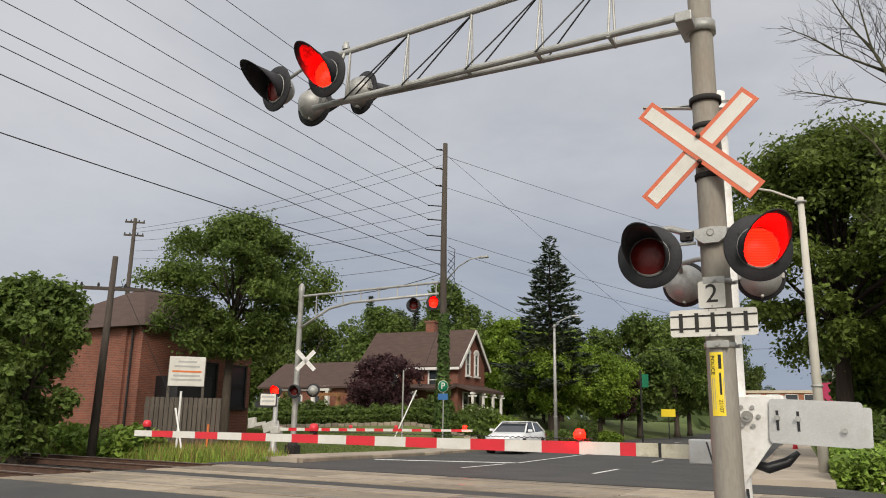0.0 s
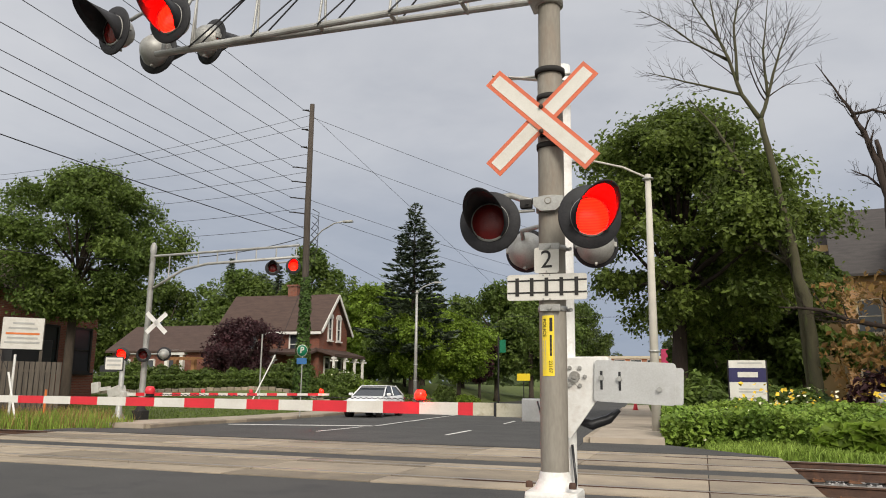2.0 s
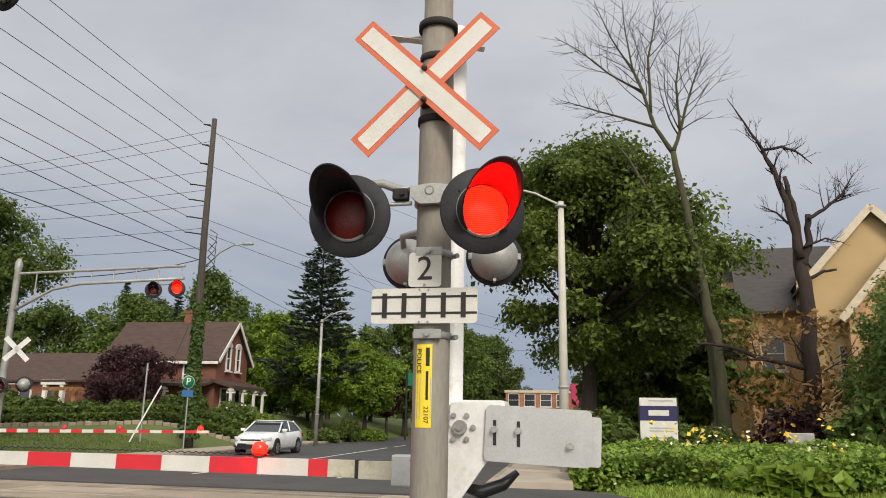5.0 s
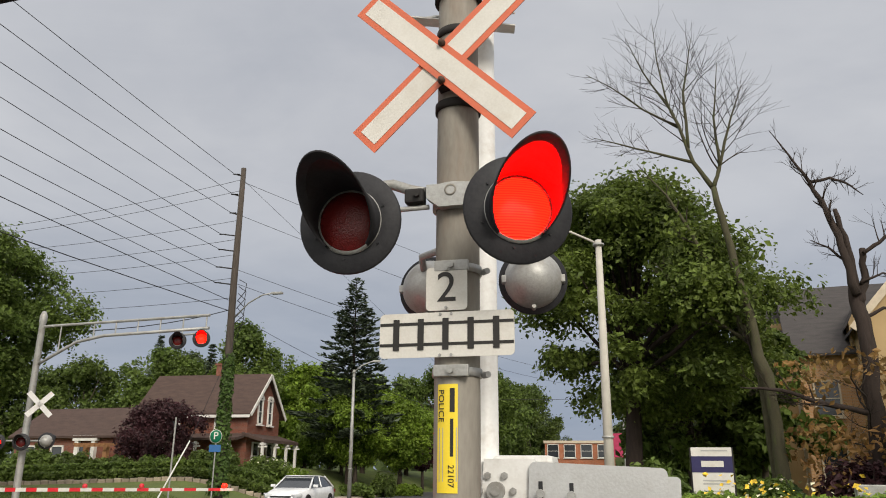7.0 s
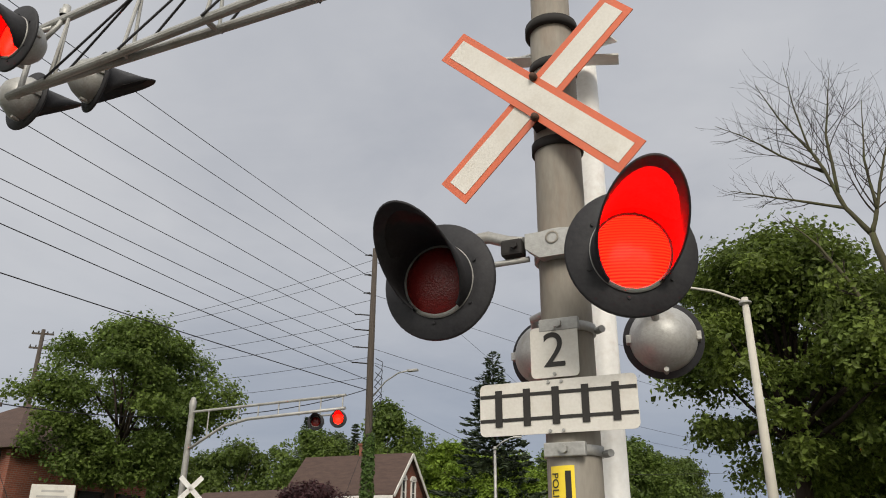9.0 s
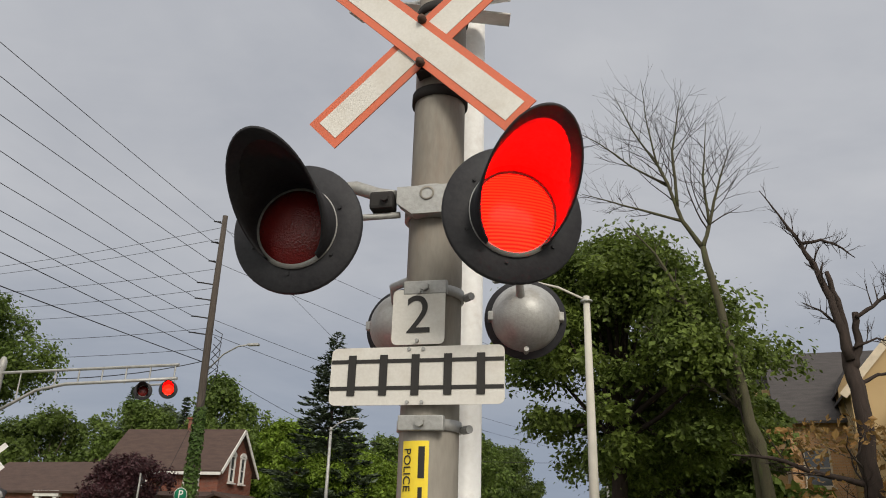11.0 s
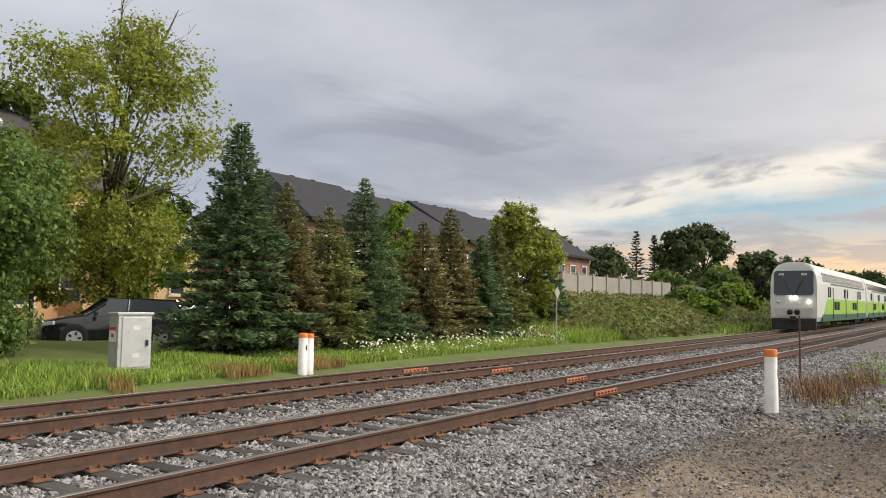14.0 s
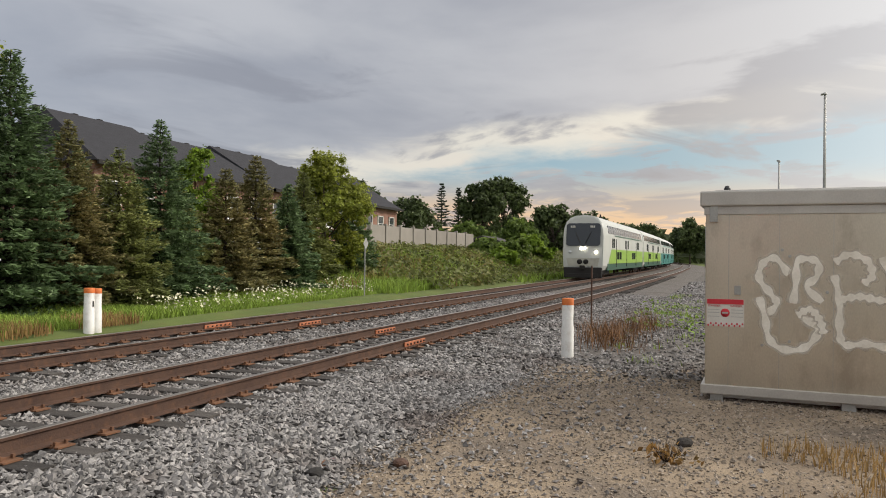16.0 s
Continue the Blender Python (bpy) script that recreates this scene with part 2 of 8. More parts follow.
grit_mat = mat("grit", (0.30, 0.25, 0.20), 0.9, 0, (0.19, 0.16, 0.13), 9, 60, 0.1, island=0.5)
soil = mat("soil_and_grass", (0.11, 0.14, 0.038), 0.95, 0, (0.075, 0.10, 0.03), 0.8, 30, 0.6, (0.12, 0.10, 0.04), 0.5, 1.5)
lawn_mat = mat("mown_lawn", (0.085, 0.145, 0.028), 0.95, 0, (0.06, 0.105, 0.024), 0.6, 40, 0.5, (0.13, 0.15, 0.04), 0.4, 0.8)
grass_mat = mat("grass_blades", (0.27, 0.36, 0.065), 0.7, 0, (0.18, 0.27, 0.048), 1.2, 30, 0, island=0.45, trans=0.35)
dry_mat = mat("dry_grass", (0.36, 0.24, 0.10), 0.8, 0, (0.24, 0.15, 0.06), 1.5, 30, 0, island=0.4, trans=0.3)
weed_mat = mat("weed_leaves", (0.21, 0.29, 0.045), 0.6, 0, (0.12, 0.21, 0.036), 0.9, 20, 0, island=0.45, trans=0.3)
bank_leaf = mat("bank_leaves", (0.16, 0.165, 0.05), 0.65, 0, (0.085, 0.11, 0.034), 0.5, 20, 0, (0.25, 0.18, 0.08), 0.6, 0.35, island=0.45, trans=0.3)
flower_mat = mat("pale_flowers", (0.62, 0.60, 0.42), 0.7, island=0.3)
flower_yellow = mat("yellow_flowers", (0.70, 0.48, 0.05), 0.7, island=0.3)
bark = mat("bark", (0.085, 0.068, 0.052), 0.95, 0, (0.05, 0.04, 0.032), 3, 30, 0.8, stretch=(4, 4, 0.7))
bark_dark = mat("dark_bark", (0.05, 0.036, 0.03), 0.95, 0, (0.03, 0.023, 0.02), 3, 30, 0.8, stretch=(4, 4, 0.7))
bark_moss = mat("mossy_bark", (0.085, 0.08, 0.045), 0.95, 0, (0.048, 0.042, 0.03), 2, 30, 0.8, (0.10, 0.12, 0.04), 0.6, 2, stretch=(3, 3, 0.7))
dead_bark = mat("dead_branch", (0.055, 0.044, 0.038), 0.9, 0, (0.035, 0.028, 0.024), 3, 30, 0.3)


def leaf(name, a, b, tr=0.3, isl=0.5):
    return mat(name, tuple(c * 1.45 for c in a), 0.5, 0, tuple(c * 1.45 for c in b), 0.45, 9, 0, island=isl, trans=tr + 0.08)


leaf_mid = leaf("leaf_mid", (0.100, 0.138, 0.030), (0.060, 0.094, 0.022), 0.4)
leaf_dark = leaf("leaf_dark", (0.086, 0.118, 0.025), (0.046, 0.070, 0.018), 0.4)
leaf_chestnut = leaf("leaf_chestnut", (0.115, 0.150, 0.030), (0.058, 0.085, 0.020), 0.42)
leaf_bright = leaf("leaf_bright", (0.145, 0.205, 0.026), (0.095, 0.15, 0.020), 0.4)
leaf_ash = leaf("leaf_ash", (0.20, 0.215, 0.034), (0.13, 0.155, 0.028), 0.4)
leaf_bush = leaf("leaf_bush", (0.125, 0.178, 0.046), (0.082, 0.130, 0.035), 0.4)
leaf_purple = leaf("leaf_purple", (0.055, 0.022, 0.026), (0.03, 0.016, 0.017))
leaf_brown = leaf("leaf_brown", (0.20, 0.105, 0.035), (0.12, 0.085, 0.03))
needle_blue = leaf("needle_blue", (0.105, 0.152, 0.066), (0.056, 0.088, 0.040), 0.2)
needle_olive = leaf("needle_olive", (0.165, 0.178, 0.056), (0.088, 0.106, 0.040), 0.2)
needle_brown = leaf("needle_brown", (0.180, 0.150, 0.062), (0.088, 0.096, 0.040), 0.2)
needle_dark = leaf("needle_dark", (0.045, 0.060, 0.032), (0.024, 0.034, 0.02), 0.1)
ivy_leaf = leaf("ivy_leaf", (0.060, 0.10, 0.022), (0.035, 0.062, 0.016))

brick_red = brick_mat("red_brick", (0.22, 0.068, 0.040), (0.145, 0.048, 0.032), (0.17, 0.125, 0.10))
brick_tan = brick_mat("orange_brick", (0.50, 0.27, 0.12), (0.44, 0.24, 0.11), (0.44, 0.34, 0.24))
brick_orange = brick_mat("orange_red_brick", (0.42, 0.135, 0.06), (0.34, 0.11, 0.055), (0.36, 0.22, 0.15))
brick_brown = brick_mat("brown_brick", (0.26, 0.125, 0.085), (0.21, 0.105, 0.075), (0.26, 0.2, 0.17))
stucco = mat("ochre_stucco", (0.50, 0.36, 0.19), 0.9, 0, (0.45, 0.32, 0.165), 0.8, 50, 0.1)
cream_trim = mat("cream_trim", (0.62, 0.53, 0.40), 0.7)
white_trim = mat("white_trim", (0.72, 0.70, 0.66), 0.6)
roof_brown = mat("brown_shingles", (0.085, 0.056, 0.046), 0.9, 0, (0.058, 0.039, 0.034), 1.5, 25, 0.5, stretch=(1, 1, 5))
roof_grey = mat("grey_shingles", (0.075, 0.068, 0.066), 0.9, 0, (0.05, 0.046, 0.046), 1.5, 25, 0.5, stretch=(1, 1, 5))
roof_dark = mat("dark_shingles", (0.036, 0.036, 0.042), 0.9, 0, (0.026, 0.026, 0.03), 1.5, 25, 0.4, stretch=(1, 1, 5))
roof_red = mat("red_metal_roof", (0.42, 0.05, 0.055), 0.5)
dark_glass = mat("window_glass", (0.03, 0.036, 0.042), 0.12, 0, (0.035, 0.04, 0.048), 0.5, 3)
fence_grey = mat("noise_wall_panel", (0.29, 0.265, 0.235), 0.9, 0, (0.24, 0.22, 0.195), 1, 40, 0.2, obj_rand=0.08)
car_white = mat("white_car_paint", (0.78, 0.79, 0.80), 0.2)
car_black = mat("black_car_paint", (0.015, 0.016, 0.018), 0.15)
car_blue = mat("blue_grey_car_paint", (0.06, 0.085, 0.12), 0.2)
tyre_mat = mat("tyre_rubber", (0.02, 0.02, 0.021), 0.8)
rim_mat = mat("alloy_rim", (0.55, 0.55, 0.56), 0.3, 0.8)
lamp_glass = mat("headlamp_glass", (0.6, 0.62, 0.64), 0.1)
train_white = mat("train_white", (0.50, 0.51, 0.48), 0.4, 0, (0.44, 0.45, 0.42), 0.6, 30)
train_green = mat("train_lime", (0.28, 0.46, 0.06), 0.35)
train_dark_green = mat("train_dark_green", (0.02, 0.085, 0.055), 0.35)
train_teal = mat("train_teal", (0.03, 0.22, 0.20), 0.35)
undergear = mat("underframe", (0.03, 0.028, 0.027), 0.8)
headlight_on = mat("lit_headlight", (1, 0.95, 0.85), 0.3, emit=(1.0, 0.93, 0.78, 6.0))
bung_mat = mat("bungalow_aluminium", (0.60, 0.54, 0.44), 0.30, 0.8, (0.47, 0.42, 0.34), 1.4, 60, 0.05, (0.32, 0.27, 0.21), 0.55, 2.0, stretch=(1, 1, 0.5))
bung_trim = mat("bungalow_trim", (0.50, 0.48, 0.44), 0.42, 0.5, (0.40, 0.38, 0.35), 2, 50)
graffiti_mat = mat("sprayed_paint", (0.80, 0.76, 0.68), 0.6, 0, (0.60, 0.56, 0.48), 4, 30)
spray_soft = mat("sprayed_edge", (0.72, 0.67, 0.58), 0.6, 0, (0.60, 0.55, 0.47), 4, 30)
spray_mist = mat("sprayed_mist", (0.66, 0.60, 0.51), 0.6, 0, (0.58, 0.52, 0.44), 4, 30)
for m_, al in ((spray_soft, 0.5), (spray_mist, 0.3)):
    m_.node_tree.nodes["Principled BSDF"].inputs["Alpha"].default_value = al
danger_red = mat("danger_red", (0.55, 0.04, 0.055), 0.5)
navy = mat("navy_sign", (0.035, 0.032, 0.10), 0.5)
green_sign = mat("green_sign", (0.01, 0.16, 0.08), 0.5)
blue_sign = mat("blue_sign", (0.03, 0.12, 0.30), 0.5)
amber = mat("faded_orange_plastic", (0.65, 0.18, 0.05), 0.6)
text_grey = mat("faded_print", (0.42, 0.42, 0.40), 0.7)
wire_mat = mat("overhead_wire", (0.03, 0.03, 0.033), 0.6)
back_leaf = leaf("far_leaf", (0.070, 0.092, 0.034), (0.045, 0.062, 0.025))


# ---- building helpers ----
def part(name, bm, material, parent=None, label=""):
    """One bmesh becomes one mesh object under its thing or part."""
    me = bpy.data.meshes.new(name)
    bm.to_mesh(me)
    bm.free()
    me.materials.append(material)
    ob = new(name, me)
    if parent:
        ob.parent = parent
    if label:
        ob["label"] = label
    return ob


def raw(name, verts, faces, material, parent=None, label="", smooth=False):
    me = bpy.data.meshes.new(name)
    me.from_pydata(verts, [], faces)
    me.materials.append(material)
    if smooth:
        me.shade_smooth()
    ob = new(name, me)
    if parent:
        ob.parent = parent
    if label:
        ob["label"] = label
    return ob


def thing(name, label, category, at=(0, 0, 0), rz=0.0, group="", kind=""):
    ob = new(name)
    ob.empty_display_size = 0.1
    ob.matrix_basis = pose(*at, 0, 0, rz)
    return tagged(ob, label, category, group, kind)


def box(bm, c, s, rz=0.0, rx=0.0, ry=0.0, bevel=0.0):
    r = bmesh.ops.create_cube(bm, size=1.0, matrix=pose(*c, rx, ry, rz) @ Matrix.Diagonal((*s, 1)))
    if bevel:
        es = list({e for v in r["verts"] for e in v.link_edges})
        bmesh.ops.bevel(bm, geom=es, offset=bevel, segments=2, affect="EDGES", profile=0.6)
    return bm


def tube(bm, a, b, r1, r2=None, seg=10, caps=True):
    a, b = Vector(a), Vector(b)
    d = b - a
    m = Matrix.Translation((a + b) / 2) @ d.to_track_quat("Z", "Y").to_matrix().to_4x4()
    bmesh.ops.create_cone(bm, cap_ends=caps, segments=seg, radius1=r1, radius2=r1 if r2 is None else r2, depth=d.length, matrix=m)
    return bm


def pipe(bm, pts, rad, seg=8):
    """A bent pipe through pts; rad may be a list, one radius a point."""
    pts = [Vector(p) for p in pts]
    rads = rad if isinstance(rad, (list, tuple)) else [rad] * len(pts)
    rings = []
    side = None
    for i, p in enumerate(pts):
        d = (pts[min(i + 1, len(pts) - 1)] - pts[max(i - 1, 0)]).normalized()
        if side is None:
            side = d.orthogonal().normalized()
        side = (side - d * side.dot(d)).normalized()
        up = d.cross(side)
        rings.append([bm.verts.new(p + (side * math.cos(k) + up * math.sin(k)) * rads[i]) for k in (2 * math.pi * j / seg for j in range(seg))])
    for a, b in zip(rings, rings[1:]):
        for j in range(seg):
            f = bm.faces.new((a[j], a[(j + 1) % seg], b[(j + 1) % seg], b[j]))
            f.smooth = True
    bm.faces.new(rings[0][::-1])
    bm.faces.new(rings[-1])
    return bm


def lathe(bm, profile, m=None, seg=32, close=False):
    """Turn (radius, height) pairs round z, then move by m."""
    m = m or Matrix()
    rings = []
    for r, h in profile:
        rings.append([bm.verts.new(m @ Vector((r * math.cos(2 * math.pi * j / seg), r * math.sin(2 * math.pi * j / seg), h))) for j in range(seg)])
    for a, b in zip(rings, rings[1:]):
        for j in range(seg):
            f = bm.faces.new((a[j], a[(j + 1) % seg], b[(j + 1) % seg], b[j]))
            f.smooth = True
    if close:
        bm.faces.new(rings[0][::-1])
        bm.faces.new(rings[-1])
    return bm


def plate(bm, outline, thick, m=None):
    """A flat plate: outline of (x, z), facing -y, thick along y."""
    m = m or Matrix()
    f0 = [bm.verts.new(m @ Vector((x, 0, z))) for x, z in outline]
    f1 = [bm.verts.new(m @ Vector((x, thick, z))) for x, z in outline]
    bm.faces.new(f0)
    bm.faces.new(f1[::-1])
    k = len(outline)
    for i in range(k):
        bm.faces.new((f0[i], f1[i], f1[(i + 1) % k], f0[(i + 1) % k]))
    bmesh.ops.recalc_face_normals(bm, faces=bm.faces)
    return bm


def rounded(w, h, r, n=4, cx=0.0, cz=0.0):
    pts = []
    for sx, sz, a0 in ((1, -1, -90), (1, 1, 0), (-1, 1, 90), (-1, -1, 180)):
        for i in range(n + 1):
            a = radians(a0 + 90 * i / n)
            pts.append((cx + sx * (w / 2 - r) + r * math.cos(a), cz + sz * (h / 2 - r) + r * math.sin(a)))
    return pts


def bm_():
    return bmesh.new()


def letters(name, text, size, material, parent, m, label="", extrude=0.0015):
    """Raised lettering with the built-in font, turned into a mesh; it lies in m's xz plane facing -y."""
    cu = bpy.data.curves.new(name, "FONT")
    cu.body, cu.size, cu.extrude, cu.align_x, cu.align_y = text, size, extrude, "CENTER", "CENTER"
    tmp = bpy.data.objects.new(name + "_tmp", cu)
    me = bpy.data.meshes.new_from_object(tmp)
    bpy.data.objects.remove(tmp)
    me.transform(m @ pose(0, 0, 0, 90, 0, 0))
    me.materials.append(material)
    ob = new(name, me)
    ob.parent = parent
    if label:
        ob["label"] = label
    return ob


rng = np.random.default_rng(7)


def quads_cloud(name, centres, normals, size, material, parent=None, aspect=1.6, jitter=0.35, kind="", seed=1, label=""):
    """Many small folded leaves: a pair of triangles each, bent along the midrib."""
    g = np.random.default_rng(seed)
    n = len(centres)
    u = np.cross(normals, g.normal(size=(n, 3)))
    u /= np.linalg.norm(u, axis=1)[:, None] + 1e-9
    v = np.cross(normals, u)
    s = (np.asarray(size) * (1 + jitter * g.normal(size=n)).clip(0.4, 2.0))[:, None]
    fold = normals * s * 0.18
    p0, p1 = centres - u * s * aspect / 2, centres + u * s * aspect / 2
    p2, p3 = centres + v * s / 2 + fold, centres - v * s / 2 + fold
    verts = np.stack([p0, p2, p1, p3], 1).reshape(-1, 3)
    idx = np.arange(n)[:, None] * 4
    tri = np.concatenate([idx + [0, 1, 2], idx + [0, 2, 3]], 1).reshape(-1, 3)
    me = bpy.data.meshes.new(name)
    me.from_pydata(verts.tolist(), [], tri.tolist())
    me.materials.append(material)
    ob = new(name, me)
    if parent:
        ob.parent = parent
    if kind:
        ob["kind"] = kind
    if label:
        ob["label"] = label
    return ob


def limb(bm, p, d, length, r, depth, g, spread=0.6, droop=0.0, tips=None, seg=6, min_r=0.008, kids=(2, 4), wig=0.22):
    """A branch that wanders, tapers and splits."""
    pts, rads = [Vector(p)], [r]
    d = Vector(d).normalized()
    n = max(3, int(4 + length))
    for i in range(n):
        d = (d + Vector(g.normal(size=3)) * wig * 0.6 + Vector((0, 0, 0.06 - droop))).normalized()
        pts.append(pts[-1] + d * length / n)
        rads.append(max(min_r * 0.5, r * (1 - 0.72 * (i + 1) / n)))
    pipe(bm, pts, rads, seg if r > 0.03 else 4)
    if depth <= 0 or r < min_r:
        if tips is not None:
            tips.append(pts[-1])
        return
    for k in range(int(g.integers(kids[0], kids[1] + 1))):
        f = g.uniform(0.35, 1.0)
        i = min(n, max(1, int(f * n)))
        nd = (d + Vector(g.normal(size=3)) * spread).normalized()
        if nd.z < -0.2:
            nd.z *= -0.4
        limb(bm, pts[i], nd, length * g.uniform(0.5, 0.8), rads[i] * 0.72, depth - 1, g, spread, droop, tips, seg, min_r, kids, wig)
    if tips is not None:
        tips.append(pts[-1])


def broadleaf(at, h, crown_r, trunk_r, material, name="tree", label="", clear=0.25, leaves=14000, size=0.2, bark_m=None, seed=1,
              lobes=34, squash=1.0, gaps=0.0, group="", offset=(0, 0), lean=(0, 0), category="tree", dome=0.85):
    """Trunk with limbs and a crown of leaf clumps gathered on lobes, uneven and open in places."""
    g = np.random.default_rng(seed)
    t = thing(name, label, category, at, 0, group)
    bm = bm_()
    z0 = h * clear
    cz = (z0 + h) / 2
    hz = (h - z0) / 2 * squash
    top = Vector((lean[0] + offset[0] * 0.4, lean[1] + offset[1] * 0.4, h * 0.62))
    trunk_pts = [Vector((0, 0, -0.3)), Vector((0.0, 0, 0.4)), Vector((top.x * 0.3, top.y * 0.3, z0)), Vector((top.x * 0.7, top.y * 0.7, (z0 + h * 0.62) / 2)), top]
    pipe(bm, trunk_pts, [trunk_r * 1.35, trunk_r, trunk_r * 0.85, trunk_r * 0.6, trunk_r * 0.3], 10)
    cs, rs = [], []
    for i in range(lobes):
        a = g.uniform(0, 2 * math.pi)
        zz = g.uniform(-1, 1)
        rad = math.sqrt(max(0.05, 1 - zz * zz)) * g.uniform(0.4, 1.1)
        lr = crown_r * g.uniform(0.13, 0.30)
        c = np.array([offset[0] + rad * (crown_r - lr * 0.6) * math.cos(a), offset[1] + rad * (crown_r - lr * 0.6) * math.sin(a), cz + zz * (hz - lr * 0.5)])
        cs.append(c)
        rs.append(lr)
    for c in cs[:26]:
        k = g.uniform(0.35, 1.0)
        p = trunk_pts[2].lerp(top, k * 0.9)
        mid = p.lerp(Vector(c), 0.5) + Vector((0, 0, g.uniform(-0.05, 0.1) * h))
        pipe(bm, [p, mid, Vector(c)], [trunk_r * 0.36, trunk_r * 0.22, trunk_r * 0.07], 5)
    part("trunk", bm, bark_m or bark, t)
    # clumps on each lobe, leaves round each clump
    weights = np.array(rs) ** 2
    counts = (weights / weights.sum() * leaves).astype(int)
    C, N = [], []
    for c, r, k in zip(cs, rs, counts):
        if k < 8:
            continue
        nc = max(6, k // 16)
        d = g.normal(size=(nc, 3))
        d /= np.linalg.norm(d, axis=1)[:, None]
        if dome < 0.7:
            d[:, 2] = np.where(d[:, 2] < -0.45, -d[:, 2] * 0.6, d[:, 2])
        if gaps:
            d = d[g.random(nc) > gaps]
            if not len(d):
                continue
        base = c + d * (r * g.uniform(0.6, 1.12, size=(len(d), 1))) * np.array([1, 1, dome])
        pick = g.integers(0, len(d), k)
        pos = base[pick] + g.normal(size=(k, 3)) * r * 0.2
        nrm = d[pick] * 0.7 + g.normal(size=(k, 3)) * 0.5 + np.array([0, 0, 0.45])
        C.append(pos)
        N.append(nrm / np.linalg.norm(nrm, axis=1)[:, None])
    C, N = np.concatenate(C), np.concatenate(N)
    quads_cloud("crown", C, N, size, material, t, seed=seed + 5)
    return t


def conifer(at, h, r, material, name="spruce_tree", label="", seed=1, base=0.04, dens=1.0, droop=0.25, group="", sprig=0.34, sparse=0.0, power=0.85):
    """Straight stem with tiers of boughs; every bough carries flat sprays of needles."""
    g = np.random.default_rng(seed)
    t = thing(name, label, "tree", at, 0, group)
    bm = bm_()
    tube(bm, (0, 0, -0.3), (0, 0, h * 0.98), 0.018 * h + 0.03, 0.012, 8)
    C, U, S = [], [], []
    z = base * h
    while z < h * 0.985:
        f = (z - base * h) / (h * (1 - base))
        rad = r * (1 - f) ** power * g.uniform(0.78, 1.12) + 0.06
        n = max(5, int(10 * dens * (0.5 + 0.7 * (1 - f))))
        a0 = g.uniform(0, 6.28)
        for k in range(n):
            if g.random() < sparse:
                continue
            a = a0 + k * 6.283 / n + g.normal() * 0.18
            L = rad * g.uniform(0.62, 1.1)
            dirv = np.array([math.cos(a), math.sin(a), 0.0])
            tip_z = z - droop * L * (1 - 0.9 * f) + 0.12 * L
            if k % 2 == 0:
                tube(bm, (0, 0, z), (dirv[0] * L * 0.8, dirv[1] * L * 0.8, z + (tip_z - z) * 0.8), 0.012 + 0.004 * L, 0.005, 4, False)
            m = max(4, int(L / sprig * 5.5 * dens))
            s = g.uniform(0.18, 1.0, m) ** 0.75
            side = g.uniform(-1, 1, m) * 0.26 * L * (1.15 - s)
            perp = np.array([-dirv[1], dirv[0], 0])
            pos = np.outer(s * L, dirv) + np.outer(side, perp)
            pos[:, 2] = z + (tip_z - z) * s ** 1.3 - np.abs(side) * 0.25 + g.normal(size=m) * 0.05
            ang = dirv * 0.9 + np.outer(np.sign(side) * 0.7, perp) + g.normal(size=(m, 3)) * 0.3
            ang[:, 2] += 0.10
            C.append(pos)
            U.append(ang / np.linalg.norm(ang, axis=1)[:, None])
            S.append(np.full(m, sprig * (0.65 + 0.5 * (1 - f))))
        z += (0.22 + 0.020 * h * (1 - f)) / dens ** 0.5 * g.uniform(0.8, 1.2)
    part("trunk", bm, bark_dark, t)
    C, U, S = np.concatenate(C), np.concatenate(U), np.concatenate(S)[:, None]
    n = len(C)
    up = np.array([0, 0, 1.0]) + g.normal(size=(n, 3)) * 0.5
    w = np.cross(U, up)
    w /= np.linalg.norm(w, axis=1)[:, None]
    low_ = np.cross(w, U)
    p0, p1 = C - U * S * 0.45, C + U * S * 0.65
    a1, a2 = C + w * S * 0.22 - low_ * S * 0.12, C - w * S * 0.22 - low_ * S * 0.12
    verts = np.stack([p0, a1, p1, a2], 1).reshape(-1, 3)
    idx = np.arange(n)[:, None] * 4
    tri = np.concatenate([idx + [0, 1, 2], idx + [0, 2, 3]], 1).reshape(-1, 3)
    me = bpy.data.meshes.new("needles")
    me.from_pydata(verts.tolist(), [], tri.tolist())
    me.materials.append(material)
    ob = new("needles", me)
    ob.parent = t
    return t


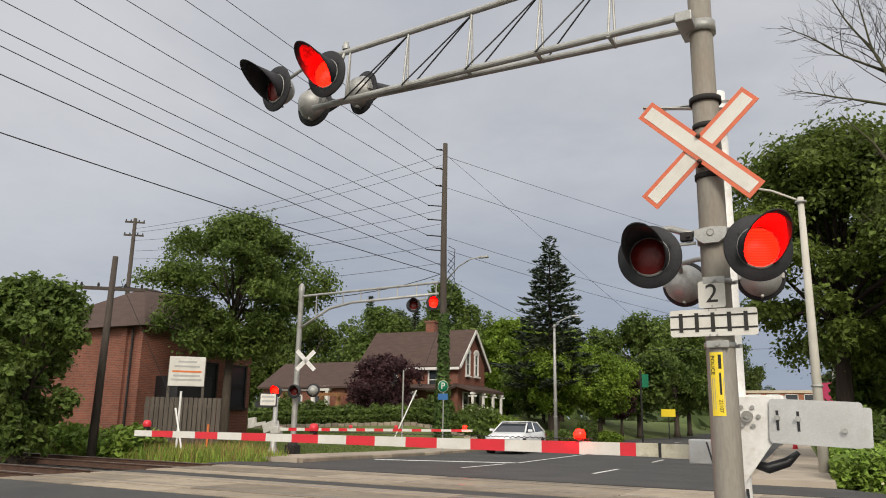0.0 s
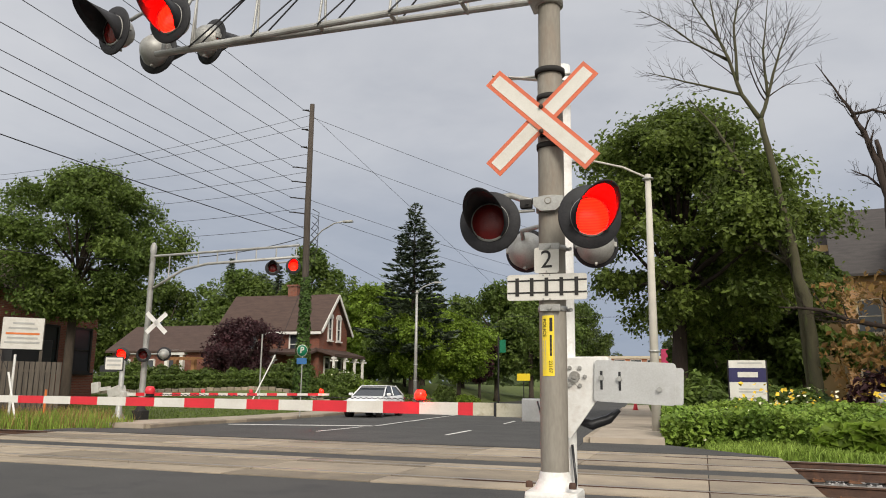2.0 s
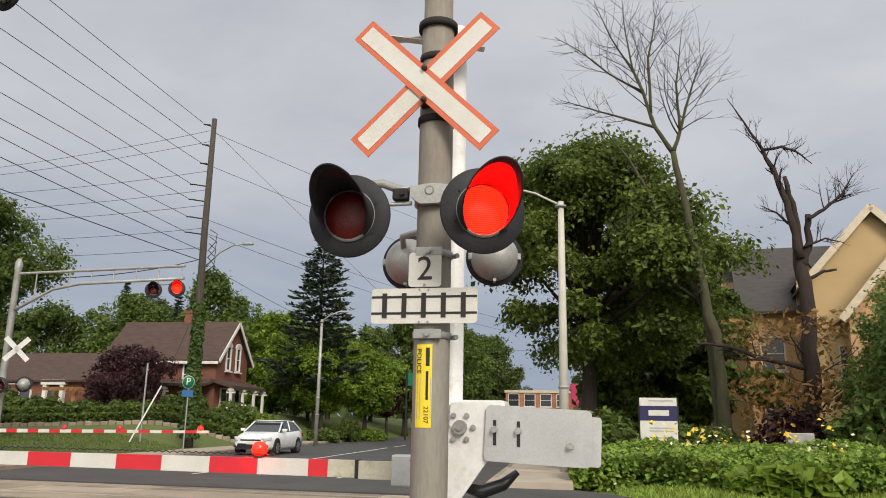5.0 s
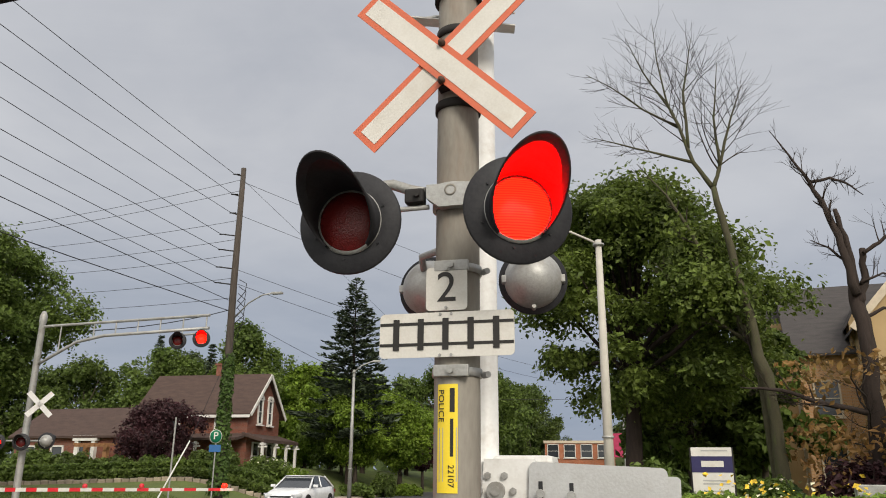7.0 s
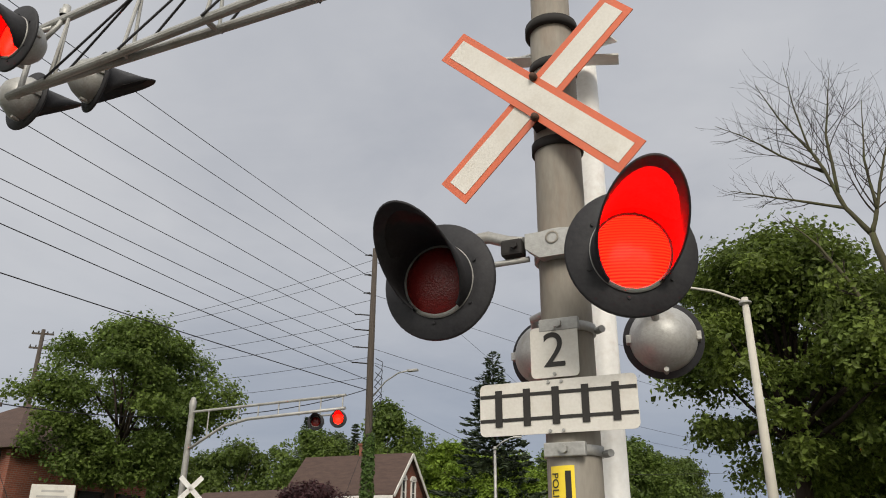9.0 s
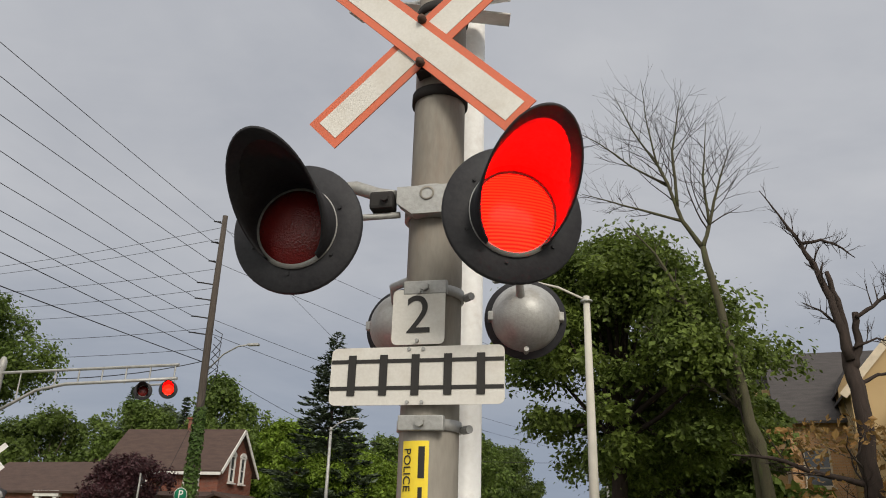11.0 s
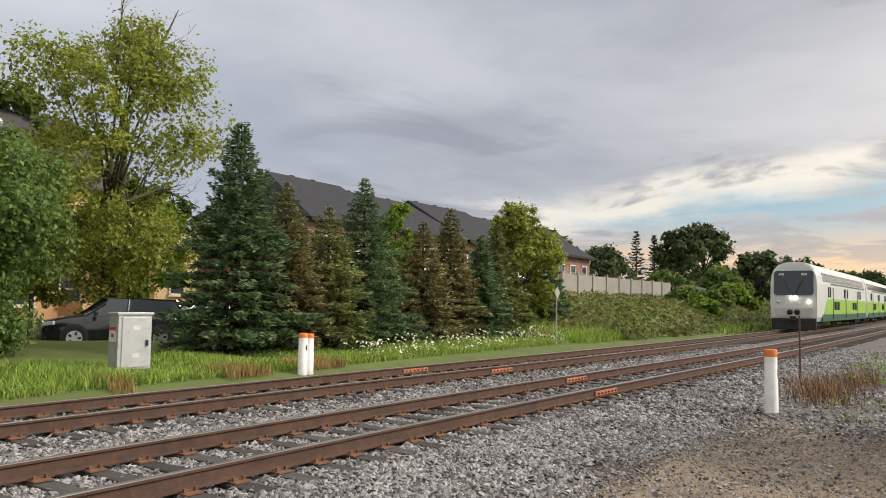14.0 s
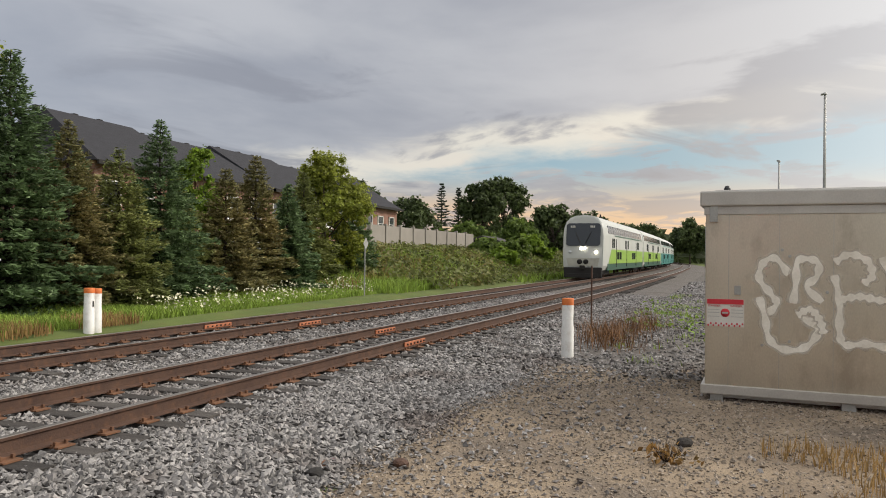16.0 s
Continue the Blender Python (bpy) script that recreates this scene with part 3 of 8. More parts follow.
def shrub(at, rx, ry, h, material, name="shrub", label="", leaves=3000, size=0.12, seed=1, group="", flowers=None):
    g = np.random.default_rng(seed)
    t = thing(name, label, "shrub", at, 0, group)
    bm = bm_()
    for k in range(7):
        a = g.uniform(0, 6.28)
        pipe(bm, [(0.05 * math.cos(a), 0.05 * math.sin(a), -0.1), (rx * 0.3 * math.cos(a), ry * 0.3 * math.sin(a), h * 0.4), (rx * 0.6 * math.cos(a), ry * 0.6 * math.sin(a), h * 0.75)], [0.03, 0.02, 0.006], 5)
    part("stems", bm, bark, t)
    nl = 18
    a, q = g.uniform(0, 6.28, nl), np.sqrt(g.random(nl)) * 0.8
    lc = np.stack([rx * q * np.cos(a), ry * q * np.sin(a), h * (0.25 + 0.5 * g.random(nl) * (1.15 - q))], 1)
    pick = g.integers(0, nl, leaves)
    d = g.normal(size=(leaves, 3))
    d /= np.linalg.norm(d, axis=1)[:, None]
    pos = lc[pick] + d * np.array([rx, ry, h]) * g.uniform(0.16, 0.34, (leaves, 1))
    pos[:, 2] = np.abs(pos[:, 2])
    nrm = d + g.normal(size=(leaves, 3)) * 0.5 + np.array([0, 0, 0.3])
    nrm /= np.linalg.norm(nrm, axis=1)[:, None]
    quads_cloud("foliage", pos, nrm, size, material, t, seed=seed)
    if flowers:
        k = leaves // 25
        quads_cloud("blossom", pos[:k] + d[:k] * 0.08 + np.array([0, 0, 0.05]), nrm[:k], size * 0.7, flowers, t, aspect=1.0, seed=seed + 2)
    return t


def blades(name, xy, zf, height, material, label, category="grass", width=0.02, seed=1, lean=0.35, kind="stuff"):
    """Blades of grass, one bent strip each, joined as stuff."""
    g = np.random.default_rng(seed)
    n = len(xy)
    hgt = np.asarray(height) * g.uniform(0.5, 1.15, n)
    a = g.uniform(0, 6.28, n)
    dx, dy = np.cos(a), np.sin(a)
    z = zf(xy[:, 0], xy[:, 1]) - 0.01
    w = width * g.uniform(0.7, 1.4, n)
    bend = lean * hgt * g.uniform(0.2, 1.4, n)
    bx, by = np.cos(a + 1.3) * bend, np.sin(a + 1.3) * bend
    P = np.zeros((n, 5, 3))
    for i, (s, k, c) in enumerate(((-1, 0, 0), (1, 0, 0), (0.75, 0.55, 0.35), (-0.75, 0.55, 0.35), (0, 1, 1))):
        P[:, i, 0] = xy[:, 0] + dx * w * s / 2 + bx * c
        P[:, i, 1] = xy[:, 1] + dy * w * s / 2 + by * c
        P[:, i, 2] = z + hgt * k
    idx = np.arange(n)[:, None] * 5
    tri = np.concatenate([idx + [0, 1, 2], idx + [0, 2, 3], idx + [3, 2, 4]], 1).reshape(-1, 3)
    ob = raw(name, P.reshape(-1, 3).tolist(), tri.tolist(), material)
    return tagged(ob, label, category, kind=kind)


def stones(name, pts, size, material, label, seed=1, category="ballast"):
    """Crushed stones: squashed, twisted octahedra, joined as stuff."""
    g = np.random.default_rng(seed)
    n = len(pts)
    octa = np.array([[1, 0, 0], [-1, 0, 0], [0, 1, 0], [0, -1, 0], [0, 0, 1], [0, 0, -1]], float)
    V = octa[None] * g.uniform(0.6, 1.25, (n, 6, 1)) + g.normal(size=(n, 6, 3)) * 0.22
    V *= (np.asarray(size) * g.uniform(0.6, 1.5, n))[:, None, None] * np.array([1, 0.85, 0.62])
    a = g.uniform(0, 6.28, n)
    ca, sa = np.cos(a)[:, None], np.sin(a)[:, None]
    x, y = V[..., 0] * ca - V[..., 1] * sa, V[..., 0] * sa + V[..., 1] * ca
    tilt = g.normal(size=(n, 1)) * 0.4
    z = V[..., 2] + x * tilt
    V = np.stack([x, y, z], -1) + pts[:, None]
    fc = np.array([[0, 2, 4], [2, 1, 4], [1, 3, 4], [3, 0, 4], [2, 0, 5], [1, 2, 5], [3, 1, 5], [0, 3, 5]])
    F = (np.arange(n)[:, None, None] * 6 + fc).reshape(-1, 3)
    return tagged(raw(name, V.reshape(-1, 3).tolist(), F.tolist(), material), label, category, kind="stuff")


# ---- ground, road and line ----
BEND_X = np.linspace(-120, 320, 881)
BEND_Y = np.interp(BEND_X, [-120, -80, -30, -8, 2, 6, 14, 27, 40, 50, 86, 130, 180, 260, 320],
                   [3.6, 2.4, 0.8, 0.25, 0.05, -0.05, -0.5, -1.45, -2.15, -2.65, -4.2, -5.3, -5.2, 0.0, 8.0])
for _ in range(3):
    BEND_Y[8:-8] = np.convolve(BEND_Y, np.ones(17) / 17, "same")[8:-8]
NEAR, FAR, GAUGE = 11.75, 15.65, 1.505


def bend(x):
    return np.interp(x, BEND_X, BEND_Y)


def line_dir(x):
    return math.atan2(float(bend(x + 0.5) - bend(x - 0.5)), 1.0)


def sstep(v, a, b):
    t = np.clip((np.asarray(v, float) - a) / (b - a), 0, 1)
    return t * t * (3 - 2 * t)


def road_l(y):
    return -15.6 - 0.085 * (y - 20)


def road_r(y):
    return -2.75 - 0.072 * (y - 20)


def terrain(x, y):
    x, y = np.asarray(x, float), np.asarray(y, float)
    z = -0.16 + 0 * x
    z = z - 0.18 * sstep(x, 1.6, 3.0) * sstep(y, 9.8, 8.4)                      # gravel yard beside the line
    z = z - 0.22 * sstep(y - bend(x), 8.4, 9.2) * sstep(y - bend(x), 18.8, 18.0) * (sstep(x, 1.5, 2.2) + sstep(x, -15.5, -16.5))
    left = sstep(road_l(y) - x, 0.3, 7.0)
    z = z + left * (0.75 * sstep(y, 20, 33) + 1.2 * sstep(y, 33, 48))
    z = z + sstep(x - road_r(y), 1.5, 6) * sstep(y, 19.5, 30) * 0.35
    z = z + 1.6 * sstep(x, 30, 46) * sstep(y - bend(x), 19.5, 26)               # bank below the noise wall
    return z


gx = np.unique(np.concatenate([np.linspace(-40, 60, 134), np.linspace(-1500, -40, 25), np.linspace(60, 2500, 40)]))
gy = np.unique(np.concatenate([np.linspace(-20, 60, 134), np.linspace(-800, -20, 20), np.linspace(60, 2500, 40)]))
GX, GY = np.meshgrid(gx, gy, indexing="ij")
GZ = terrain(GX, GY)
gv = np.stack([GX, GY, GZ], -1).reshape(-1, 3)
ny = len(gy)
gf = [(i * ny + j, (i + 1) * ny + j, (i + 1) * ny + j + 1, i * ny + j + 1) for i in range(len(gx) - 1) for j in range(ny - 1)]
tagged(raw("ground", gv.tolist(), gf, soil, smooth=True), "rough grassy ground that spreads round the crossing", "ground", kind="structure")


def strip(name, left, right, ys, z, material, label, category, up=0.0, thick=0.25):
    """A solid strip of paving between two edge lines."""
    v, f = [], []
    for y in ys:
        zz = z(y) if callable(z) else z
        a, b = left(y), right(y)
        v += [(a, y, zz + up), (b, y, zz + up), (b, y, zz - thick), (a, y, zz - thick)]
    for i in range(len(ys) - 1):
        o = i * 4
        for k in range(4):
            f.append((o + k, o + (k + 1) % 4, o + 4 + (k + 1) % 4, o + 4 + k))
    o = (len(ys) - 1) * 4
    f += [(0, 3, 2, 1), (o, o + 1, o + 2, o + 3)]
    ob = raw(name, v, [q[::-1] for q in f], material)
    return tagged(ob, label, category, kind="structure")


def road_z(y):
    return -0.022 - 0.09 * float(sstep(y, 19.5, 30)) - 0.06 * float(sstep(y, 9.5, 2))


ys_far = [17.62 + 0.0, 19, 21, 24, 28, 33, 40, 50, 65, 85, 120, 170, 240]
strip("road", lambda y: road_l(y), lambda y: road_r(y), ys_far, road_z, asphalt, "worn grey asphalt street beyond the crossing", "road")
strip("road_near", lambda y: -16.2, lambda y: 1.75, [-30, -10, 0, 4, 7, 9, 10.26], road_z, asphalt, "dark asphalt street before the crossing", "road")
strip("road_shoulder_far", lambda y: road_r(y) + 0.004, lambda y: 1.6 - 0.9 * (y - 17.62), [17.62, 18.2, 18.9, 19.6, 20.1], lambda y: -0.03, asphalt, "asphalt apron of the footpath beside the rails", "road")
strip("road_shoulder_left", lambda y: -17.6, lambda y: road_l(y) - 0.004, [17.62, 18.5, 19.4], lambda y: -0.03, asphalt, "asphalt apron beside the rails", "road")

# asphalt between the two tracks, in the crossing
strip("crossing_infill", lambda y: -16.4, lambda y: 1.62, [13.272, 14.128], -0.022, asphalt, "asphalt strip between the crossing panels", "road")
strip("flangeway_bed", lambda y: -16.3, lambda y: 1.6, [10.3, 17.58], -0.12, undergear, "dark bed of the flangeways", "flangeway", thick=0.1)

# road markings
def marking(name, a, b, w, label):
    d = (Vector(b) - Vector(a)).normalized()
    s = Vector((-d.y, d.x)) * w / 2
    v = []
    for p in (Vector(a) - s, Vector(b) - s, Vector(b) + s, Vector(a) + s):
        v.append((p.x, p.y, road_z(p.y) + 0.004))
    v += [(x, y, z - 0.003) for x, y, z in v]
    tagged(raw(name, v, [(0, 1, 2, 3), (0, 4, 5, 1), (1, 5, 6, 2), (2, 6, 7, 3), (3, 7, 4, 0)], line_white), label, "road marking", kind="structure")


for k in range(7):
    y = 21.2 + 9 * k
    marking("lane_line", (-6.75 - 0.072 * (y - 21), y), (-6.75 - 0.072 * (y + 3.2 - 21), y + 3.2), 0.11, "worn white dashed lane line")
    marking("lane_line", (-10.65 - 0.076 * (y - 21), y - 0.3), (-10.65 - 0.076 * (y + 3.2 - 21), y + 3.4), 0.11, "worn white dashed lane line")
marking("stop_line", (-15.4, 23.4), (-10.95, 25.6), 0.45, "white stop line across the oncoming lanes")
marking("edge_line", (-10.9, 25.7), (-12.6, 46), 0.12, "faded line between the directions")

# kerbs and footpaths
def footpath(name, left, right, y0, y1, step, z, label):
    holder = thing(name, label, "pavement", (0, 0, 0), kind="structure")
    y = y0
    while y < y1:
        a, b = y, min(y + step, y1) - 0.012
        v = []
        for yy in (a, b):
            v += [(left(yy), yy, z(left(yy), yy)), (right(yy), yy, z(right(yy), yy))]
        v = [v[0], v[1], v[3], v[2]]
        v += [(x_, y_, z_ - 0.14) for x_, y_, z_ in v]
        raw("paving_slab", v, [(0, 1, 2, 3), (0, 4, 5, 1), (1, 5, 6, 2), (2, 6, 7, 3), (3, 7, 4, 0)], walk_mat, holder)
        y += step
    return holder


def kerb(name, edge, side, ys, label):
    holder = thing(name, label, "kerb", (0, 0, 0), kind="structure")
    for a, b in zip(ys, ys[1:]):
        v = []
        for yy in (a, b - 0.01):
            e = edge(yy)
            zr = road_z(yy)
            v += [(e, yy, zr - 0.1), (e, yy, zr + 0.10), (e + side * 0.03, yy, zr + 0.125), (e + side * 0.17, yy, zr + 0.125), (e + side * 0.17, yy, zr - 0.1)]
        f = [(i, i + 1, i + 6, i + 5) for i in range(4)] + [(0, 5, 9, 4), (0, 4, 3, 2, 1), (5, 6, 7, 8, 9)]
        raw("kerb_stone", v, f, concrete, holder)
    return holder


kerb("kerb_right", road_r, 1, list(np.arange(20.2, 62, 1.5)), "worn concrete kerb beside the footpath")
kerb("kerb_left", road_l, -1, list(np.arange(19.6, 60, 1.5)), "worn concrete kerb along the lawn")
footpath("footpath_right", lambda y: road_r(y) + 0.18, lambda y: road_r(y) + 2.0, 20.1, 70, 1.6, lambda x, y: road_z(y) + 0.13, "buff concrete footpath leading away from the crossing")
footpath("footpath_left", lambda y: road_l(y) - 1.9, lambda y: road_l(y) - 0.18, 19.5, 62, 1.6, lambda x, y: road_z(y) + 0.13, "concrete footpath along the lawn")

# ballast bed
bx = np.concatenate([np.arange(-120, -15.9, 2.0), [-16.2]])
PROFILE = [(7.4, -0.46), (8.6, -0.31), (9.6, -0.25), (10.6, -0.235), (13.0, -0.235), (13.7, -0.26), (14.4, -0.235), (16.8, -0.235), (17.5, -0.25), (18.3, -0.36), (18.9, -0.5)]


def ballast_z(x, y):
    return np.interp(y - bend(x), [p[0] for p in PROFILE], [p[1] for p in PROFILE])


def ballast_bed(name, xs):
    v, f = [], []
    for x in xs:
        for py, pz in PROFILE:
            v.append((x, py + float(bend(x)), pz))
    k = len(PROFILE)
    for i in range(len(xs) - 1):
        for j in range(k - 1):
            f.append((i * k + j, (i + 1) * k + j, (i + 1) * k + j + 1, i * k + j + 1))
    tagged(raw(name, v, f, ballast_mat, smooth=True), "bed of grey crushed stone under the tracks", "ballast", kind="structure")


ballast_bed("ballast_bed_left", list(bx))
ballast_bed("ballast_bed_right", list(np.concatenate([[1.7], np.arange(3, 320, 2.0)])))

# gravel yard
yx = np.linspace(1.76, 17.5, 60)
yy_ = np.linspace(-6, 9.9, 26)
YARD_SHIFT = np.linspace(0, 1, 26)
v = [(x, y, float(terrain(x, y)) + 0.03 + 0.03 * noise.noise(Vector((x * 0.7, y * 0.7, 0)))) for x in yx for y in yy_ + float(bend(x)) * YARD_SHIFT]
f = [(i * 26 + j, (i + 1) * 26 + j, (i + 1) * 26 + j + 1, i * 26 + j + 1) for i in range(59) for j in range(25)]
tagged(raw("gravel_yard", v, f, dirt, smooth=True), "tan gravel and dirt yard beside the line", "gravel", kind="structure")
vx = np.concatenate([np.linspace(11.5, 40, 40), np.linspace(44, 170, 20)])
vy = np.linspace(-1.0, 9.9, 16)
v = [(x, y + float(bend(x)), float(terrain(x, y + float(bend(x)))) + 0.018 + 0.05 * float(sstep(x, 12, 17)) * (0.7 + 0.6 * noise.noise(Vector((x * 0.5, y * 0.6, 3))))) for x in vx for y in vy]
f = [(i * 16 + j, (i + 1) * 16 + j, (i + 1) * 16 + j + 1, i * 16 + j + 1) for i in range(len(vx) - 1) for j in range(15)]
tagged(raw("gravel_verge", v, f, ballast_mat, smooth=True), "dark gravel verge running along the line", "gravel", kind="structure")

# rails: head, web and foot swept along the line
RAIL = [(-0.07, -0.172), (-0.07, -0.16), (-0.012, -0.14), (-0.009, -0.045), (-0.035, -0.032), (-0.036, -0.006), (-0.028, 0.0), (0.028, 0.0), (0.036, -0.006), (0.035, -0.032), (0.009, -0.045), (0.012, -0.14), (0.07, -0.16), (0.07, -0.172)]


def rail(off, parent):
    xs = np.concatenate([np.arange(-110, -20, 5.0), np.arange(-20, 60, 0.5), np.arange(60, 300, 4.0)])
    v, f = [], []
    k = len(RAIL)
    for x in xs:
        a = line_dir(x)
        cx, cy = x - math.sin(a) * off[1], off[0] + float(bend(x)) + math.cos(a) * off[1]
        for py, pz in RAIL:
            v.append((cx - math.sin(a) * py, cy + math.cos(a) * py, pz))
    for i in range(len(xs) - 1):
        for j in range(k):
            f.append((i * k + j, i * k + (j + 1) % k, (i + 1) * k + (j + 1) % k, (i + 1) * k + j))
    me = bpy.data.meshes.new("rail")
    me.from_pydata(v, [], f)
    me.materials.append(rust)
    me.materials.append(rail_top)
    for i, p in enumerate(me.polygons):
        if i % k in (5, 6, 7):
            p.material_index = 1
    ob = new("rail", me)
    ob.parent = parent
    return ob


def shared(name, me, parent, m):
    ob = new(name, me)
    ob.parent = parent
    ob.matrix_basis = m
    return ob


def mesh_of(bm, name, material):
    me = bpy.data.meshes.new(name)
    bm.to_mesh(me)
    bm.free()
    me.materials.append(material)
    return me


bm = bm_()
box(bm, (0, 0, -0.085), (0.23, 2.62, 0.17), bevel=0.012)
TIE = mesh_of(bm, "tie", tie_wood)
bm = bm_()
box(bm, (0, 0, 0.008), (0.19, 0.36, 0.016))
for sx in (-0.06, 0.06):
    for sy in (-0.105, 0.105):
        box(bm, (sx, sy, 0.03), (0.022, 0.03, 0.045))
box(bm, (0, -0.085, 0.024), (0.17, 0.02, 0.02))
box(bm, (0, 0.085, 0.024), (0.17, 0.02, 0.02))
PLATE = mesh_of(bm, "tie_plate", rust_orange)


def track(y0, label):
    t = thing("railway_track", label, "railway track", (0, 0, 0), kind="structure")
    for s in (-1, 1):
        rail((y0, s * GAUGE / 2), t)
    far_v = []
    for k in range(230):
        for sgn in ((1, -1) if k < 40 else (1,)):
            x = 1.98 + 0.55 * k if sgn > 0 else -16.7 - 0.55 * k
            a = line_dir(x)
            p = Vector((x, y0 + float(bend(x)), -0.188))
            if x > 75:
                continue
            jit = random.uniform(-1.2, 1.2)
            shared("tie", TIE, t, Matrix.Translation(p + Vector((random.uniform(-0.02, 0.02), random.uniform(-0.07, 0.07), random.uniform(-0.012, 0.0)))) @ Matrix.Rotation(a + radians(jit), 4, "Z"))
            if -18 < x < 32:
                for s in (-1, 1):
                    q = p + Vector((-math.sin(a), math.cos(a), 0)) * s * GAUGE / 2
                    shared("tie_plate", PLATE, t, Matrix.Translation(q) @ Matrix.Rotation(a, 4, "Z"))
    return t


track_near = track(NEAR, "rust-brown rails on dark weathered wooden ties")
track_far = track(FAR, "rust-brown rails on dark ties, the farther track")

# orange-painted joint bars bolted to the rails
for y0, s, x in ((NEAR, -1, 14.6), (NEAR, 1, 16.4), (FAR, -1, 17.4), (FAR, 1, 15.9)):
    a = line_dir(x)
    side = -1
    t = thing("joint_bar", "orange-painted bolted joint bar on a rail", "joint bar", (x - math.sin(a) * s * GAUGE / 2, y0 + float(bend(x)) + s * GAUGE / 2, -0.1), math.degrees(a), "joint bars")
    bm = bm_()
    box(bm, (0, -0.032, 0.0), (0.95, 0.03, 0.085), bevel=0.008)
    part("bar", bm, orange_bar, t)
    for i in range(6):
        bm = bm_()
        tube(bm, (-0.38 + i * 0.152, -0.045, 0), (-0.38 + i * 0.152, -0.075, 0), 0.018, seg=6)
        part("bolt", bm, rust, t)

# concrete crossing panels, piece by piece
def panel_row(holder, y0, y1, xs):
    for a, b in zip(xs, xs[1:]):
        bm_p = bm_()
        box(bm_p, ((a + b) / 2, (y0 + y1) / 2, -0.06), (b - a - 0.014, y1 - y0, 0.11), bevel=0.008)
        part("crossing_panel", bm_p, concrete, holder)


for nm, yc in (("crossing_panels_near", NEAR), ("crossing_panels_far", FAR)):
    holder = thing(nm, "worn concrete crossing panels set between and beside the rails", "crossing panels", kind="structure")
    xs = [-16.3, -13.9, -11.5, -9.1, -6.7, -4.3, -1.95, 0.2, 1.6]
    inner0, inner1 = yc - GAUGE / 2 + 0.118, yc + GAUGE / 2 - 0.118
    panel_row(holder, inner0, inner1, xs)
    panel_row(holder, yc - GAUGE / 2 - 0.70, yc - GAUGE / 2 - 0.06, xs)
    panel_row(holder, yc + GAUGE / 2 + 0.06, yc + GAUGE / 2 + 0.70, xs)


# ---- the near crossing signal ----
def signal_head(parent, at, yaw, pitch, lit, name="signal_head", lens_r=0.147, disc_r=0.255):
    """Target disc with hood and lens to the front (-y before turning) and a domed case behind."""
    h = new(name)
    h.parent = parent
    h.matrix_basis = pose(*at, -pitch, 0, yaw)
    to_front = pose(0, 0, 0, 90, 0, 0)          # z of the lathe turns to -y
    bm = bm_()
    lathe(bm, [(lens_r + 0.012, 0.012), (disc_r - 0.006, 0.012), (disc_r, 0.004), (disc_r, -0.006), (0.10, -0.008)], to_front, 48)
    for k in range(6):
        a = k * math.pi / 3 + 0.4
        p = Vector(((lens_r + 0.035) * math.cos(a), -0.012, (lens_r + 0.035) * math.sin(a)))
        tube(bm, p, p + Vector((0, -0.008, 0)), 0.007, seg=6)
    part("target_disc", bm, black_paint, h)
    # hood: long above, cut away below
    bm = bm_()
    n = 40
    rows = []
    for i in range(n + 1):
        a = radians(-52 + 284 * i / n)
        up = max(0.0, math.sin(a) * 0.5 + 0.5)
        ln = 0.03 + 0.42 * up ** 1.2
        rr = lens_r + 0.012
        ca, sa = math.cos(a), math.sin(a)
        rows.append([bm.verts.new((ca * rr, -0.008, sa * rr)), bm.verts.new((ca * (rr + 0.004), -ln * 0.55, sa * (rr + 0.004))), bm.verts.new((ca * (rr + 0.006), -ln, sa * (rr + 0.006) + 0.045 * up)),
                     bm.verts.new((ca * (rr - 0.003), -ln, sa * (rr - 0.003) + 0.045 * up)), bm.verts.new((ca * (rr - 0.004), -0.02, sa * (rr - 0.004)))])
    for a, b in zip(rows, rows[1:]):
        for j in range(4):
            fc = bm.faces.new((a[j], b[j], b[j + 1], a[j + 1]))
            fc.smooth = True
    bmesh.ops.recalc_face_normals(bm, faces=bm.faces)
    part("hood", bm, black_paint, h)
    bm = bm_()
    lathe(bm, [(0.0005, 0.055), (lens_r * 0.4, 0.05), (lens_r * 0.8, 0.034), (lens_r, 0.014)], to_front, 40)
    part("lens", bm, lens_on if lit else lens_off, h, "glowing red lens" if lit else "unlit dark red lens")
    bm = bm_()
    lathe(bm, [(lens_r + 0.014, 0.008), (lens_r + 0.016, 0.02), (lens_r - 0.002, 0.022)], to_front, 40)
    part("lens_ring", bm, galv, h)
    bm = bm_()
    lathe(bm, [(0.185, -0.008), (0.185, -0.05), (0.172, -0.075), (0.135, -0.14), (0.09, -0.185), (0.04, -0.205), (0.0005, -0.208)], to_front, 36)
    for s in (-1, 1):
        box(bm, (s * 0.188, 0.04, 0), (0.03, 0.06, 0.05), bevel=0.006)
    tube(bm, (0, 0.03, -0.19), (0, 0.09, -0.185), 0.014, seg=8)
    part("case", bm, galv, h, "grey domed lamp case")
    return h


